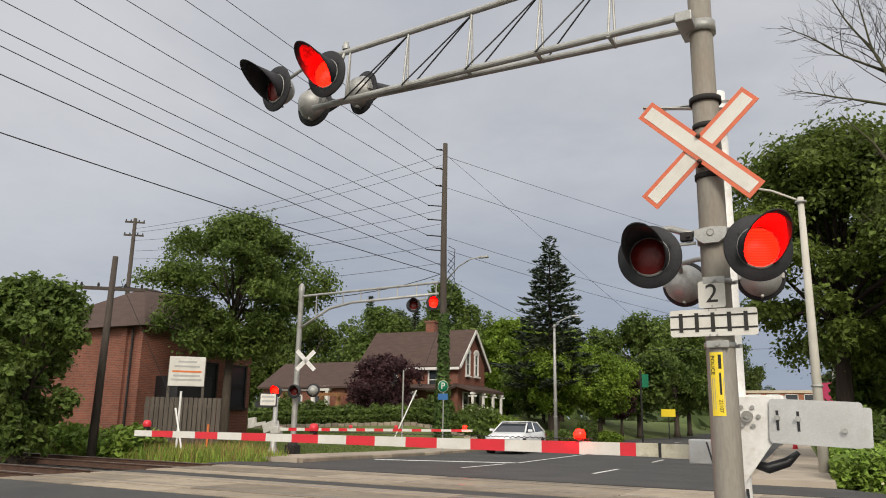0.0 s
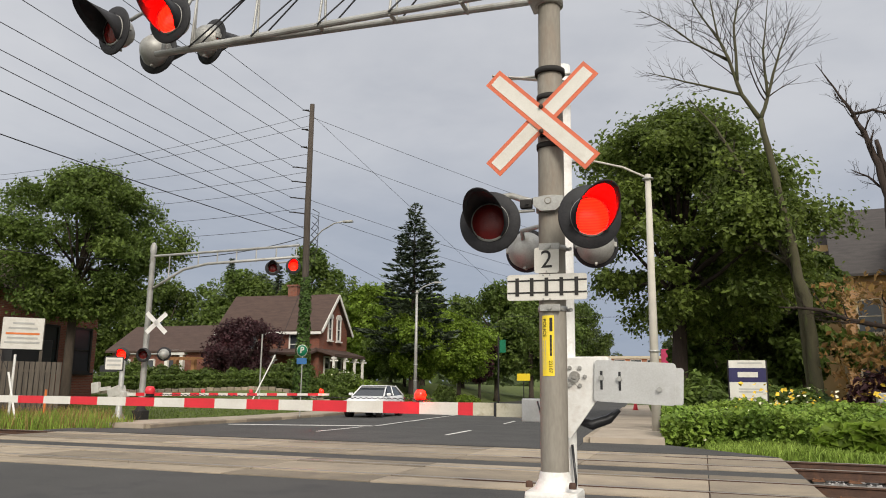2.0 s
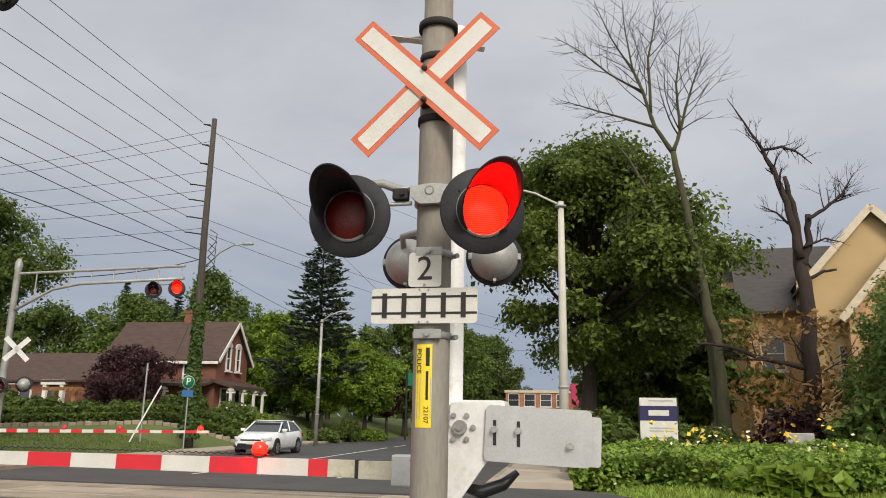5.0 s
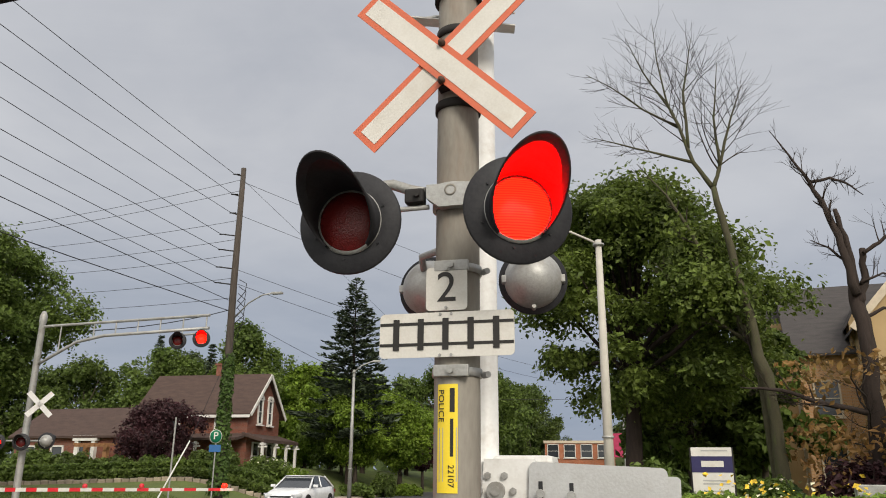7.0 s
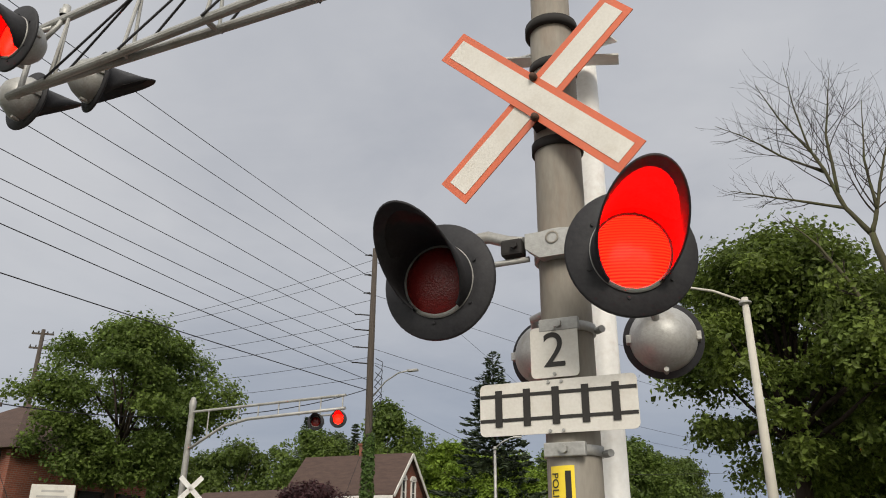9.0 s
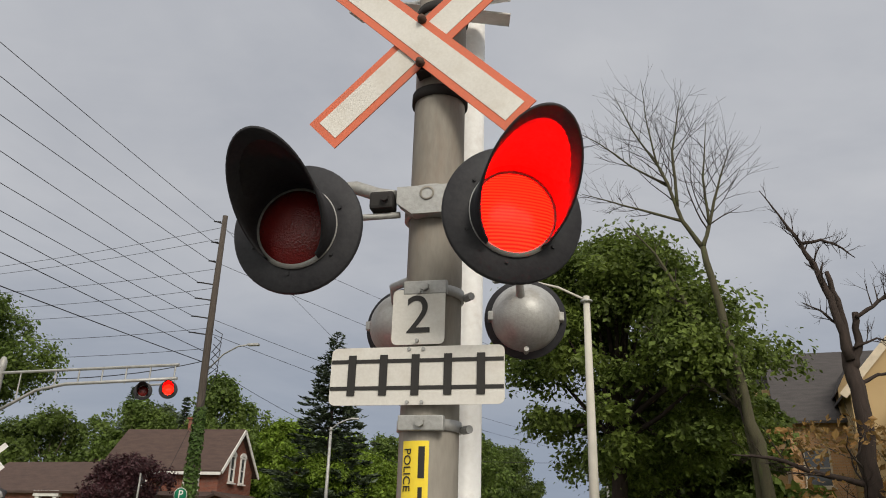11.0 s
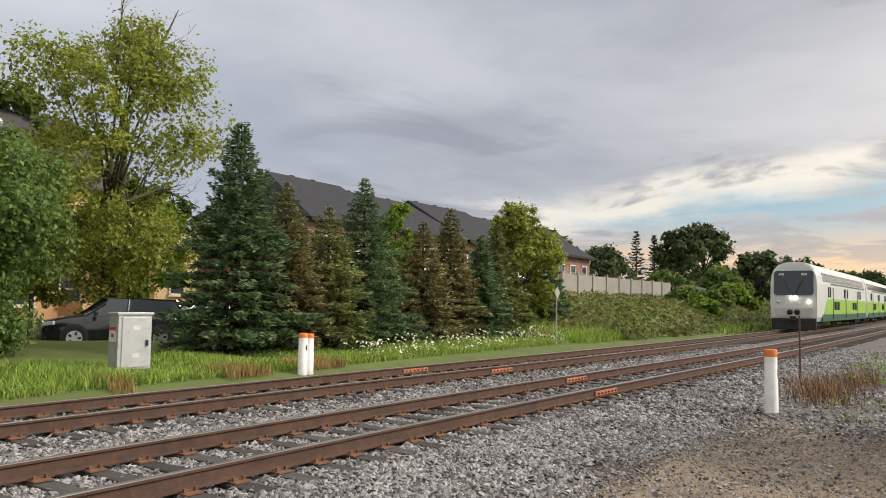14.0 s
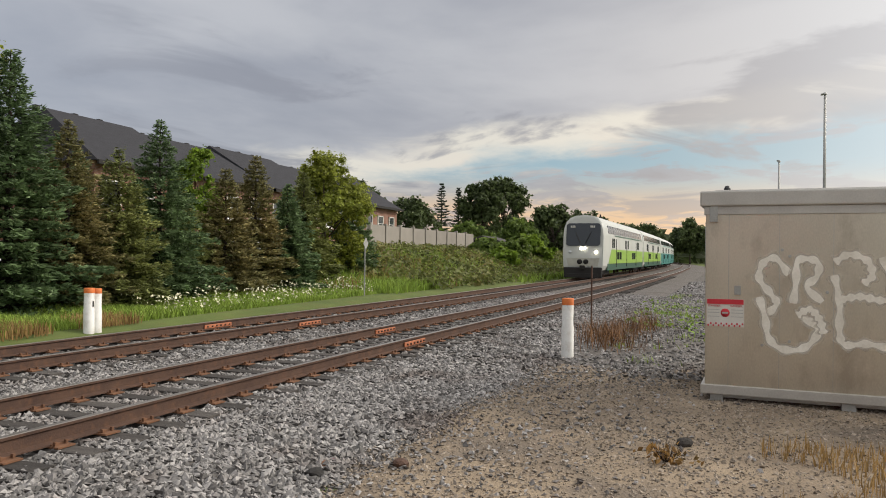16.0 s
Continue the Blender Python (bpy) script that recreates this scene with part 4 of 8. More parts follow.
MX, MY = -0.98, 6.42
mast = thing("crossing_signal", "grey steel level crossing signal mast with crossbuck and red lights", "crossing signal", (MX, MY, -0.08))
bm = bm_()
lathe(bm, [(0.112, 0.5), (0.112, 2.0), (0.110, 3.2), (0.108, 4.1), (0.098, 4.12), (0.096, 5.75), (0.06, 5.80), (0.0005, 5.82)], seg=28)
part("pole", bm, pole_grey, mast)
for z, r in ((4.10, 0.132), (3.42, 0.122), (3.86, 0.118)):
    bm = bm_()
    lathe(bm, [(0.10, z - 0.02), (r, z - 0.02), (r, z + 0.025), (0.10, z + 0.025)], seg=28)
    part("collar", bm, undergear, mast, "dark steel collar clamp")
bm = bm_()
box(bm, (0, 0, 0.30), (0.42, 0.40, 0.56), bevel=0.03)
lathe(bm, [(0.20, 0.56), (0.165, 0.60), (0.13, 0.66), (0.118, 0.72)], seg=24)
box(bm, (0, 0, 0.02), (0.56, 0.54, 0.06), bevel=0.01)
part("junction_base", bm, white_metal, mast, "white painted cast junction box at the foot")
for sx in (-0.17, 0.17):
    bm = bm_()
    lathe(bm, [(0.0005, 0.03), (0.025, 0.025), (0.03, 0.0), (0.03, -0.02)], pose(sx, -0.18, 0.63, 0, 0, 0), 12)
    part("cap_nut", bm, rust, mast)
bm = bm_()
box(bm, (0.06, -0.215, 0.47), (0.09, 0.03, 0.03), bevel=0.005)
tube(bm, (0.06, -0.21, 0.45), (0.06, -0.235, 0.40), 0.016, seg=8)
part("padlock", bm, rust, mast)

# crossbuck
XZ = 3.63
def crossbuck(parent, at, yaw, name="crossbuck", half=0.594):
    h = new(name)
    h.parent = parent
    h.matrix_basis = pose(*at, 0, 0, yaw)
    for i, a in enumerate((-44.3, 44.3)):
        m = pose(0, -0.012 * i, 0, 0, a, 0)
        w = 0.178
        pieces = ([(-half, half)] if i else [(-half, -0.088), (0.088, half)])
        for x0, x1 in pieces:
            bm = bm_()
            plate(bm, [(x0, -w / 2), (x1, -w / 2), (x1, w / 2), (x0, w / 2)], 0.006, m)
            b = part("blade", bm, sign_orange, h, "white blade with red-orange border")
            bm = bm_()
            e = 0.034
            ax, bx_ = (x0 + e if abs(x0) > 0.3 else x0), (x1 - e if abs(x1) > 0.3 else x1)
            plate(bm, [(ax, -w / 2 + e), (bx_, -w / 2 + e), (bx_, w / 2 - e), (ax, w / 2 - e)], 0.002, m @ Matrix.Translation((0, -0.0025, 0)))
            part("white_panel", bm, sign_white, b)
    for z in (0.105, -0.115):
        bm = bm_()
        lathe(bm, [(0.0005, 0.03), (0.014, 0.028), (0.02, 0.012), (0.02, 0.0)], pose(0, -0.014, z, 90, 0, 0), 10)
        part("bolt_head", bm, rust, h)
    for z in (0.105, -0.115):
        bm = bm_()
        box(bm, (0, 0.05, z), (0.06, 0.09, 0.05), bevel=0.006)
        box(bm, (0.06, 0.09, z), (0.12, 0.05, 0.05), bevel=0.006)
        part("bracket", bm, undergear, h)
    return h


crossbuck(mast, (-0.0455, -0.165, XZ), 0)
# crossbuck for the other approach, plain backs towards the walk
h2 = new("rear_crossbuck")
h2.parent = mast
h2.matrix_basis = pose(-0.05, 0.34, 4.20, 0, 0, 0)
for a, zz in ((-9, 0.03), (13, 0.0)):
    bm = bm_()
    box(bm, (-0.12, 0, zz), (0.86, 0.15, 0.008), rz=a, rx=14, ry=6)
    part("blade", bm, white_metal, h2, "bare white back of a blade")
bm = bm_()
box(bm, (0, 0.1, 0.0), (0.05, 0.24, 0.05))
part("bracket", bm, galv, h2)

# light bracket and heads
bm = bm_()
plate(bm, [(-0.125, 2.95), (0.125, 2.95), (0.125, 2.88), (0.06, 2.83), (-0.06, 2.83), (-0.125, 2.88)], 0.06, Matrix.Translation((0, -0.16, 0)))
lathe(bm, [(0.113, 2.85), (0.13, 2.85), (0.13, 2.97), (0.113, 2.97)], seg=28)
part("light_bracket", bm, galv, mast, "cast grey bracket")
bm = bm_()
lathe(bm, [(0.022, 0.002), (0.03, 0.004), (0.03, 0.0)], pose(0, -0.161, 2.915, 90, 0, 0), 16)
part("bracket_badge", bm, pole_grey, mast)
for s in (-1, 1):
    bm = bm_()
    pipe(bm, [(s * 0.14, -0.13, 2.92), (s * 0.22, -0.10, 2.95), (s * 0.32, -0.10, 2.99), (s * 0.42, -0.12, 2.98), (s * 0.44, -0.16, 2.90), (s * 0.44, -0.19, 2.82)], 0.029, 10)
    part("light_arm", bm, galv, mast)
    bm = bm_()
    box(bm, (s * 0.19, -0.13, 2.90), (0.10, 0.07, 0.075), bevel=0.012)
    tube(bm, (s * 0.17, -0.17, 2.90), (s * 0.17, -0.185, 2.90), 0.016, seg=6)
    part("arm_clamp", bm, undergear, mast)
    bm = bm_()
    pipe(bm, [(s * 0.12, -0.12, 2.845), (s * 0.26, -0.13, 2.84), (s * 0.36, -0.15, 2.83)], 0.014, 8)
    part("stay_rod", bm, galv, mast)
signal_head(mast, (-0.445, -0.36, 2.71), 2, -4, False)
signal_head(mast, (0.37, -0.36, 2.71), 24, -4, True)
signal_head(mast, (-0.47, 1.18, 2.74), 176, 0, False, "rear_signal_head", 0.13, 0.222)
signal_head(mast, (0.215, 1.18, 2.76), 190, 0, False, "rear_signal_head", 0.13, 0.222)
for s in (-0.47, 0.215):
    bm = bm_()
    pipe(bm, [(0.02, 0.56, 2.86), (s * 0.6, 0.8, 2.90), (s, 0.95, 2.90), (s, 1.02, 2.80)], 0.024, 8)
    part("light_arm", bm, galv, mast)

# number plate and track sign
bm = bm_()
plate(bm, rounded(0.205, 0.215, 0.02, 3), 0.004, Matrix.Translation((-0.022, -0.135, 2.415)))
ns = part("number_sign", bm, sign_white, mast, "white square sign with a black numeral")
letters("numeral", "2", 0.21, sign_black, ns, Matrix.Translation((-0.022, -0.137, 2.415)))
bm = bm_()
plate(bm, rounded(0.66, 0.215, 0.022, 3), 0.004, Matrix.Translation((-0.023, -0.142, 2.19)))
ts = part("track_sign", bm, sign_white, mast, "white sign with a black railway track drawing")
bm = bm_()
for z in (-0.045, 0.055):
    box(bm, (-0.023, -0.1435, 2.19 + z), (0.655, 0.003, 0.014))
for k in range(5):
    box(bm, (-0.023 - 0.245 + 0.1225 * k, -0.1455, 2.193), (0.030, 0.004, 0.15))
part("track_drawing", bm, sign_black, ts, "black rails and ties")
for x, z in ((-0.022, 2.51), (-0.022, 2.32), (-0.05, 2.288), (0.005, 2.288), (-0.05, 2.092), (0.005, 2.092)):
    bm = bm_()
    tube(bm, (x, -0.138, z), (x, -0.149, z), 0.007, seg=8)
    part("rivet", bm, galv, mast)
for z in (2.53, 2.02):
    bm = bm_()
    lathe(bm, [(0.113, z - 0.02), (0.122, z - 0.02), (0.122, z + 0.02), (0.113, z + 0.02)], seg=24)
    box(bm, (0, -0.122, z), (0.17, 0.03, 0.055), bevel=0.005)
    tube(bm, (0.13, 0.0, z - 0.01), (0.16, -0.03, z - 0.01), 0.016, seg=8)
    tube(bm, (0, -0.13, z), (0, -0.155, z), 0.017, seg=6)
    part("band_clamp", bm, galv, mast)
# emergency notice wrapped on the pole
def wrap(name, x0, x1, z0, z1, r, material, parent, label=""):
    bm_w = bm_()
    n = 8
    ring = []
    for i in range(n + 1):
        a = math.asin(np.clip((x0 + (x1 - x0) * i / n) / r, -1, 1))
        ring.append((bm_w.verts.new((r * math.sin(a), -r * math.cos(a), z0)), bm_w.verts.new((r * math.sin(a), -r * math.cos(a), z1))))
    for a, b in zip(ring, ring[1:]):
        bm_w.faces.new((a[0], b[0], b[1], a[1]))
    return part(name, bm_w, material, parent, label)


notice = wrap("emergency_notice", -0.072, 0.030, 1.47, 1.96, 0.1145, sign_yellow, mast, "tall yellow notice with black print, read sideways")
def side_text(txt, x, z, size):
    a = math.asin(x / 0.116)
    m = Matrix.Rotation(a, 4, "Z") @ Matrix.Translation((0, -0.1165, z)) @ Matrix.Rotation(radians(90), 4, "Y")
    letters("print", txt, size, sign_black, notice, m, extrude=0.0006)


side_text("POLICE", -0.052, 1.86, 0.046)
side_text("22107", -0.002, 1.545, 0.040)
wrap("print_bar", -0.008, 0.016, 1.83, 1.94, 0.1155, sign_black, notice)
wrap("print_bar", -0.006, 0.010, 1.63, 1.80, 0.1155, sign_black, notice)
for x in (-0.042, -0.060, 0.024):
    wrap("print_bar", x - 0.002, x + 0.002, 1.52, 1.76, 0.1155, text_grey, notice)

# cantilever truss over the road
bm = bm_()
YF, YB, ZB, ZT = -0.26, -0.02, 4.78, 5.42
XE = -4.15
tube(bm, (-0.05, YF, ZB + 0.02), (XE, YF + 0.14, ZB), 0.032, seg=12)
part("truss_chord", bm, galv, mast)
bm = bm_()
tube(bm, (-0.05, YB, ZB + 0.02), (XE, YB - 0.10, ZB), 0.032, seg=12)
part("truss_chord", bm, galv, mast)
bm = bm_()
tube(bm, (-0.02, -0.1, ZT + 0.18), (XE + 0.1, -0.08, ZT - 0.05), 0.032, seg=12)
part("truss_chord", bm, galv, mast)
nodes_ = [-0.75, -1.45, -2.2, -2.95, -3.7]
for i, x in enumerate(nodes_):
    bm = bm_()
    tube(bm, (x, YF + 0.03 * i, ZB), (x, -0.09, ZT + 0.10 - 0.04 * i), 0.013, seg=8)
    tube(bm, (x, YB - 0.02 * i, ZB), (x, -0.09, ZT + 0.10 - 0.04 * i), 0.013, seg=8)
    tube(bm, (x, YF + 0.03 * i, ZB), (x, YB - 0.02 * i, ZB), 0.02, seg=8)
    part("truss_post", bm, galv, mast)
    if i < 4:
        bm = bm_()
        tube(bm, (x, -0.09, ZT + 0.10 - 0.04 * i), (nodes_[i + 1], YF + 0.03 * i, ZB), 0.009, seg=6)
        tube(bm, (x, -0.09, ZT + 0.10 - 0.04 * i), (nodes_[i + 1], YB - 0.02 * i, ZB), 0.009, seg=6)
        part("truss_diagonal", bm, black_gloss, mast)
for z in (ZB, ZT + 0.16):
    bm = bm_()
    lathe(bm, [(0.10, z - 0.05), (0.125, z - 0.05), (0.125, z + 0.05), (0.10, z + 0.05)], seg=24)
    box(bm, (-0.09, -0.1, z), (0.14, 0.42, 0.09), bevel=0.01)
    part("truss_clamp", bm, galv, mast)
bm = bm_()
tube(bm, (XE + 0.1, -0.08, ZT - 0.05), (XE + 0.05, -0.08, ZB), 0.022, seg=10)
lathe(bm, [(0.04, 0), (0.045, 0.04), (0.03, 0.06), (0.03, 0.09), (0.0005, 0.1)], Matrix.Translation((XE + 0.38, -0.08, ZT - 0.0)), 14)
pipe(bm, [(XE + 0.38, -0.08, ZT), (XE + 0.36, -0.1, ZT - 0.1), (XE + 0.3, -0.15, ZT - 0.25)], 0.02, 8)
pipe(bm, [(XE + 0.3, -0.1, ZT - 0.1), (XE - 0.1, -0.15, ZT - 0.12), (XE - 0.3, -0.2, ZT - 0.25)], 0.02, 8)
part("lamp_hanger", bm, galv, mast)
signal_head(mast, (-3.77, -0.40, 4.99), -4, -4, True, "cantilever_signal_head")
signal_head(mast, (-4.46, -0.40, 4.96), -14, -4, False, "cantilever_signal_head")
signal_head(mast, (-4.36, 0.16, 4.96), 176, 0, False, "cantilever_signal_head")
signal_head(mast, (-3.78, 0.30, 5.06), 160, 0, False, "cantilever_signal_head")

# gate post, mechanism, weights and arm
GX_, GY_ = -0.96, 6.98
gate = thing("crossing_gate", "lowered crossing gate with red and white arm and grey counterweight", "crossing gate", (GX_, GY_, -0.08))
bm = bm_()
lathe(bm, [(0.09, 0.0), (0.075, 0.5), (0.072, 4.4), (0.0005, 4.42)], seg=24)
part("post", bm, white_metal, gate)
bm = bm_()
box(bm, (0.05, -0.06, 1.42), (0.24, 0.30, 0.40), bevel=0.015)
box(bm, (0.22, 0.0, 1.60), (0.32, 0.26, 0.10), bevel=0.03)
box(bm, (-0.02, 0.0, 1.20), (0.20, 0.26, 0.2), bevel=0.02)
plate(bm, [(0.04, 1.63), (0.30, 1.63), (0.30, 1.30), (0.06, 0.96), (0.0, 0.98)], 0.03, Matrix.Translation((0, -0.235, 0)))
part("mechanism_box", bm, white_metal, gate, "white cast mechanism box")
bm = bm_()
for k in range(6):
    a = k * math.pi / 3
    tube(bm, (0.105 + 0.085 * math.cos(a), -0.23, 1.475 + 0.085 * math.sin(a)), (0.105 + 0.085 * math.cos(a), -0.255, 1.475 + 0.085 * math.sin(a)), 0.018, seg=6)
tube(bm, (0.105, -0.23, 1.475), (0.105, -0.275, 1.475), 0.045, seg=16)
tube(bm, (0.105, -0.27, 1.475), (0.105, -0.285, 1.475), 0.024, seg=12)
part("hub_bolts", bm, galv, gate)
bm = bm_()
plate(bm, rounded(0.66, 0.345, 0.03, 4, 0.535, 1.455), 0.022, pose(0, -0.26, 0, 0, 2.5, 0))
cw = part("counterweight_plate", bm, alu, gate, "pale aluminium counterweight plate")
bm = bm_()
plate(bm, rounded(0.09, 0.30, 0.02, 3, 0.88, 1.44), 0.05, pose(0, -0.235, 0, 0, 2.5, 0))
part("counterweight", bm, alu, gate)
for x in (0.33, 0.48):
    bm = bm_()
    box(bm, (x, -0.262, 1.46 - x * 0.043), (0.02, 0.008, 0.155))
    part("slot", bm, black_gloss, cw, "dark slot")
for x, z in ((0.33, 1.466), (0.48, 1.459), (0.80, 1.375)):
    bm = bm_()
    tube(bm, (x, -0.262, z), (x, -0.295, z), 0.022, seg=6)
    part("bolt", bm, galv, cw)
bm = bm_()
pipe(bm, [(0.10, -0.1, 1.10), (0.22, -0.08, 1.07), (0.36, -0.06, 1.12), (0.45, -0.05, 1.20)], [0.03, 0.045, 0.04, 0.02], 10)
part("drain_boot", bm, black_gloss, gate, "black rubber boot")
bm = bm_()
pipe(bm, [(-0.25, -0.1, 1.26), (-0.20, -0.14, 1.1), (-0.10, -0.12, 0.98), (0.0, -0.1, 0.9)], 0.008, 6)
pipe(bm, [(0.05, -0.1, 0.9), (0.08, -0.12, 0.6), (0.05, -0.12, 0.35), (0.12, -0.1, 0.2)], 0.012, 6)
part("cable", bm, black_gloss, gate)
# arm
arm = new("gate_arm")
arm.parent = gate
arm.matrix_basis = pose(-0.30, 0.12, 1.175, 0, 0, 0)
tagged(arm, "red and white striped gate arm with small red lamps")
bm = bm_()
box(bm, (-0.02, 0, 0.0), (0.22, 0.12, 0.21), bevel=0.012)
part("arm_socket", bm, alu, arm)
bm = bm_()
box(bm, (-0.25, 0, -0.005), (0.30, 0.05, 0.122), bevel=0.004)
box(bm, (-0.50, 0, 0.0), (0.20, 0.045, 0.118), bevel=0.004)
part("arm_root", bm, mat("worn_arm_root", (0.52, 0.50, 0.40), 0.6, 0, (0.40, 0.37, 0.28), 6, 40, 0.1, (0.2, 0.17, 0.1), 0.5, 9), arm, "worn bare root of the arm")
bm = bm_()
box(bm, (-0.385, 0.0, 0), (0.025, 0.056, 0.128))
part("strap", bm, black_gloss, arm)
x = -0.60
stripes = [("r", 0.145)] + [("w", 0.385), ("r", 0.375)] * 9 + [("w", 0.27)]
for i, (c, ln) in enumerate(stripes):
    if x - ln < -7.15:
        ln = x + 7.15
    if ln <= 0.02:
        break
    h0, h1 = 0.118 - 0.0025 * i, 0.118 - 0.0025 * (i + 1)
    bm = bm_()
    vs = []
    for xx, hh in ((x, h0), (x - ln, h1)):
        for yy in (-0.02, 0.02):
            for zz in (-hh / 2, hh / 2):
                vs.append(bm.verts.new((xx, yy, zz)))
    for q in ((0, 1, 5, 4), (3, 2, 6, 7), (1, 3, 7, 5), (2, 0, 4, 6), (0, 2, 3, 1), (4, 5, 7, 6)):
        bm.faces.new([vs[k] for k in q])
    bmesh.ops.recalc_face_normals(bm, faces=bm.faces)
    part("stripe", bm, red_tape if c == "r" else sign_white, arm)
    x -= ln
for x, on in ((-1.13, True), (-4.25, False), (-6.95, False)):
    lm = new("arm_lamp")
    lm.parent = arm
    lm.matrix_basis = pose(x, 0, 0.065)
    bm = bm_()
    lathe(bm, [(0.048, 0.02), (0.056, 0.05), (0.05, 0.075), (0.035, 0.10), (0.0005, 0.105)], seg=16)
    part("red_lamp", bm, lens_on if on else red_tape, lm)
    bm = bm_()
    box(bm, (0, 0, 0.008), (0.07, 0.06, 0.03), bevel=0.006)
    box(bm, (0.0, 0.03, -0.03), (0.05, 0.02, 0.09))
    part("lamp_foot", bm, undergear, lm)
bm = bm_()
pts = [(-1.0 - 0.03 * i, 0, 0.075 + (0.012 if i % 2 else 0.0)) for i in range(105)]
pipe(bm, pts, 0.005, 4)
part("lamp_cable", bm, black_gloss, arm)


# ---- far side of the line: signal, poles, wires ----
far = thing("crossing_signal", "pale grey far crossing signal with bracket arm over the street", "crossing signal", (-18.95, 23.2, -0.05))
bm = bm_()
lathe(bm, [(0.125, 0.35), (0.11, 0.6), (0.10, 6.1), (0.12, 6.15), (0.12, 6.35), (0.06, 6.5), (0.0005, 6.52)], seg=20)
part("pole", bm, galv, far)
bm = bm_()
box(bm, (0, 0, 0.2), (0.42, 0.42, 0.4), bevel=0.03)
lathe(bm, [(0.2, 0.4), (0.15, 0.5), (0.12, 0.6)], seg=16)
part("base", bm, undergear, far, "dark cast base")
bm = bm_()
pipe(bm, [(0, 0, 4.75), (0.6, 0, 5.05), (1.4, 0, 5.45), (2.4, 0, 5.62), (6.1, 0, 5.72)], 0.05, 8)
part("lower_arm", bm, galv, far)
bm = bm_()
tube(bm, (0, 0, 6.0), (6.1, 0, 6.12), 0.045, seg=8)
part("upper_arm", bm, galv, far)
for x in (0.75, 2.0, 2.8, 3.6, 4.4, 5.2, 6.0):
    bm = bm_()
    tube(bm, (x, 0, 5.15 if x < 1 else 5.6), (x, 0, 6.04 + 0.02 * x), 0.022, seg=6)
    part("arm_post", bm, galv, far)
signal_head(far, (5.3, -0.35, 5.30), 30, 0, False)
signal_head(far, (6.1, -0.35, 5.33), 30, 0, True)
signal_head(far, (-0.75, -0.30, 2.35), 30, 0, True)
signal_head(far, (0.22, -0.35, 2.35), 30, 0, False)
signal_head(far, (0.78, 0.05, 2.40), 200, 0, False)
bm = bm_()
tube(bm, (-0.8, -0.1, 2.4), (0.95, 0.05, 2.4), 0.03, seg=8)
part("light_arm", bm, galv, far)
bm = bm_()
tube(bm, (5.3, -0.2, 5.5), (6.2, -0.2, 5.53), 0.03, seg=8)
part("light_arm", bm, galv, far)
hb = new("rear_crossbuck")
hb.parent = far
hb.matrix_basis = pose(0.55, -0.2, 3.5, 0, 0, 60)
for a in (-47, 43):
    bm = bm_()
    plate(bm, [(-0.5, -0.08), (0.5, -0.08), (0.5, 0.08), (-0.5, 0.08)], 0.006, pose(0, 0, 0, 0, a, 0))
    part("blade", bm, white_metal, hb)
bm = bm_()
plate(bm, rounded(0.6, 0.22, 0.02, 2, -1.05, 1.85), 0.01, pose(0, -0.25, 0, 0, 0, 25))
part("lower_plate", bm, black_gloss, far)

fgate = thing("crossing_gate", "lowered far crossing gate with striped arm and white mechanism", "crossing gate", (-18.6, 21.7, -0.05))
bm = bm_()
lathe(bm, [(0.22, 0.0), (0.22, 0.2), (0.12, 0.35), (0.10, 0.6), (0.085, 0.62), (0.085, 2.1), (0.0005, 2.12)], seg=16)
part("post", bm, galv, fgate)
bm = bm_()
box(bm, (-0.15, 0, 1.05), (0.5, 0.36, 0.34), rz=0, ry=-18, bevel=0.03)
box(bm, (0.12, -0.02, 0.95), (0.35, 0.3, 0.24), bevel=0.03)
part("mechanism_box", bm, worn_white, fgate)
bm = bm_()
box(bm, (-0.95, -0.1, 1.18), (0.30, 0.14, 0.36), ry=-8, bevel=0.015)
box(bm, (-0.6, -0.1, 1.15), (0.5, 0.06, 0.12), ry=-8)
part("counterweight", bm, worn_white, fgate)
bm = bm_()
plate(bm, rounded(0.62, 0.48, 0.02, 2, -0.2, 2.0), 0.01, pose(0, -0.12, 0, 0, 0, 32))
lp = part("lower_sign", bm, black_gloss, fgate, "small black and white notice")
bm = bm_()
plate(bm, rounded(0.54, 0.40, 0.02, 2, -0.2, 2.0), 0.004, pose(0, -0.126, 0, 0, 0, 32))
part("sign_face", bm, sign_white, lp)
for z in (2.1, 1.95):
    bm = bm_()
    plate(bm, rounded(0.44, 0.07, 0.01, 2, -0.2, z), 0.003, pose(0, -0.131, 0, 0, 0, 32))
    part("print_bar", bm, text_grey, lp)
farm = new("gate_arm")
farm.parent = fgate
farm.matrix_basis = pose(0.3, 0, 0.98, 0, -0.8, 0)
x = 0.0
for i in range(21):
    ln = 0.36
    bm = bm_()
    box(bm, (x + ln / 2, 0, 0), (ln, 0.04, 0.11 - 0.002 * i))
    part("stripe", bm, red_tape if i % 2 else sign_white, farm)
    x += ln
for x in (3.0, 4.8, 7.3):
    bm = bm_()
    lathe(bm, [(0.06, 0.05), (0.07, 0.10), (0.05, 0.15), (0.0005, 0.16)], Matrix.Translation((x, 0, 0)), 12)
    part("arm_lamp", bm, lens_on if x > 7 else red_tape, farm)

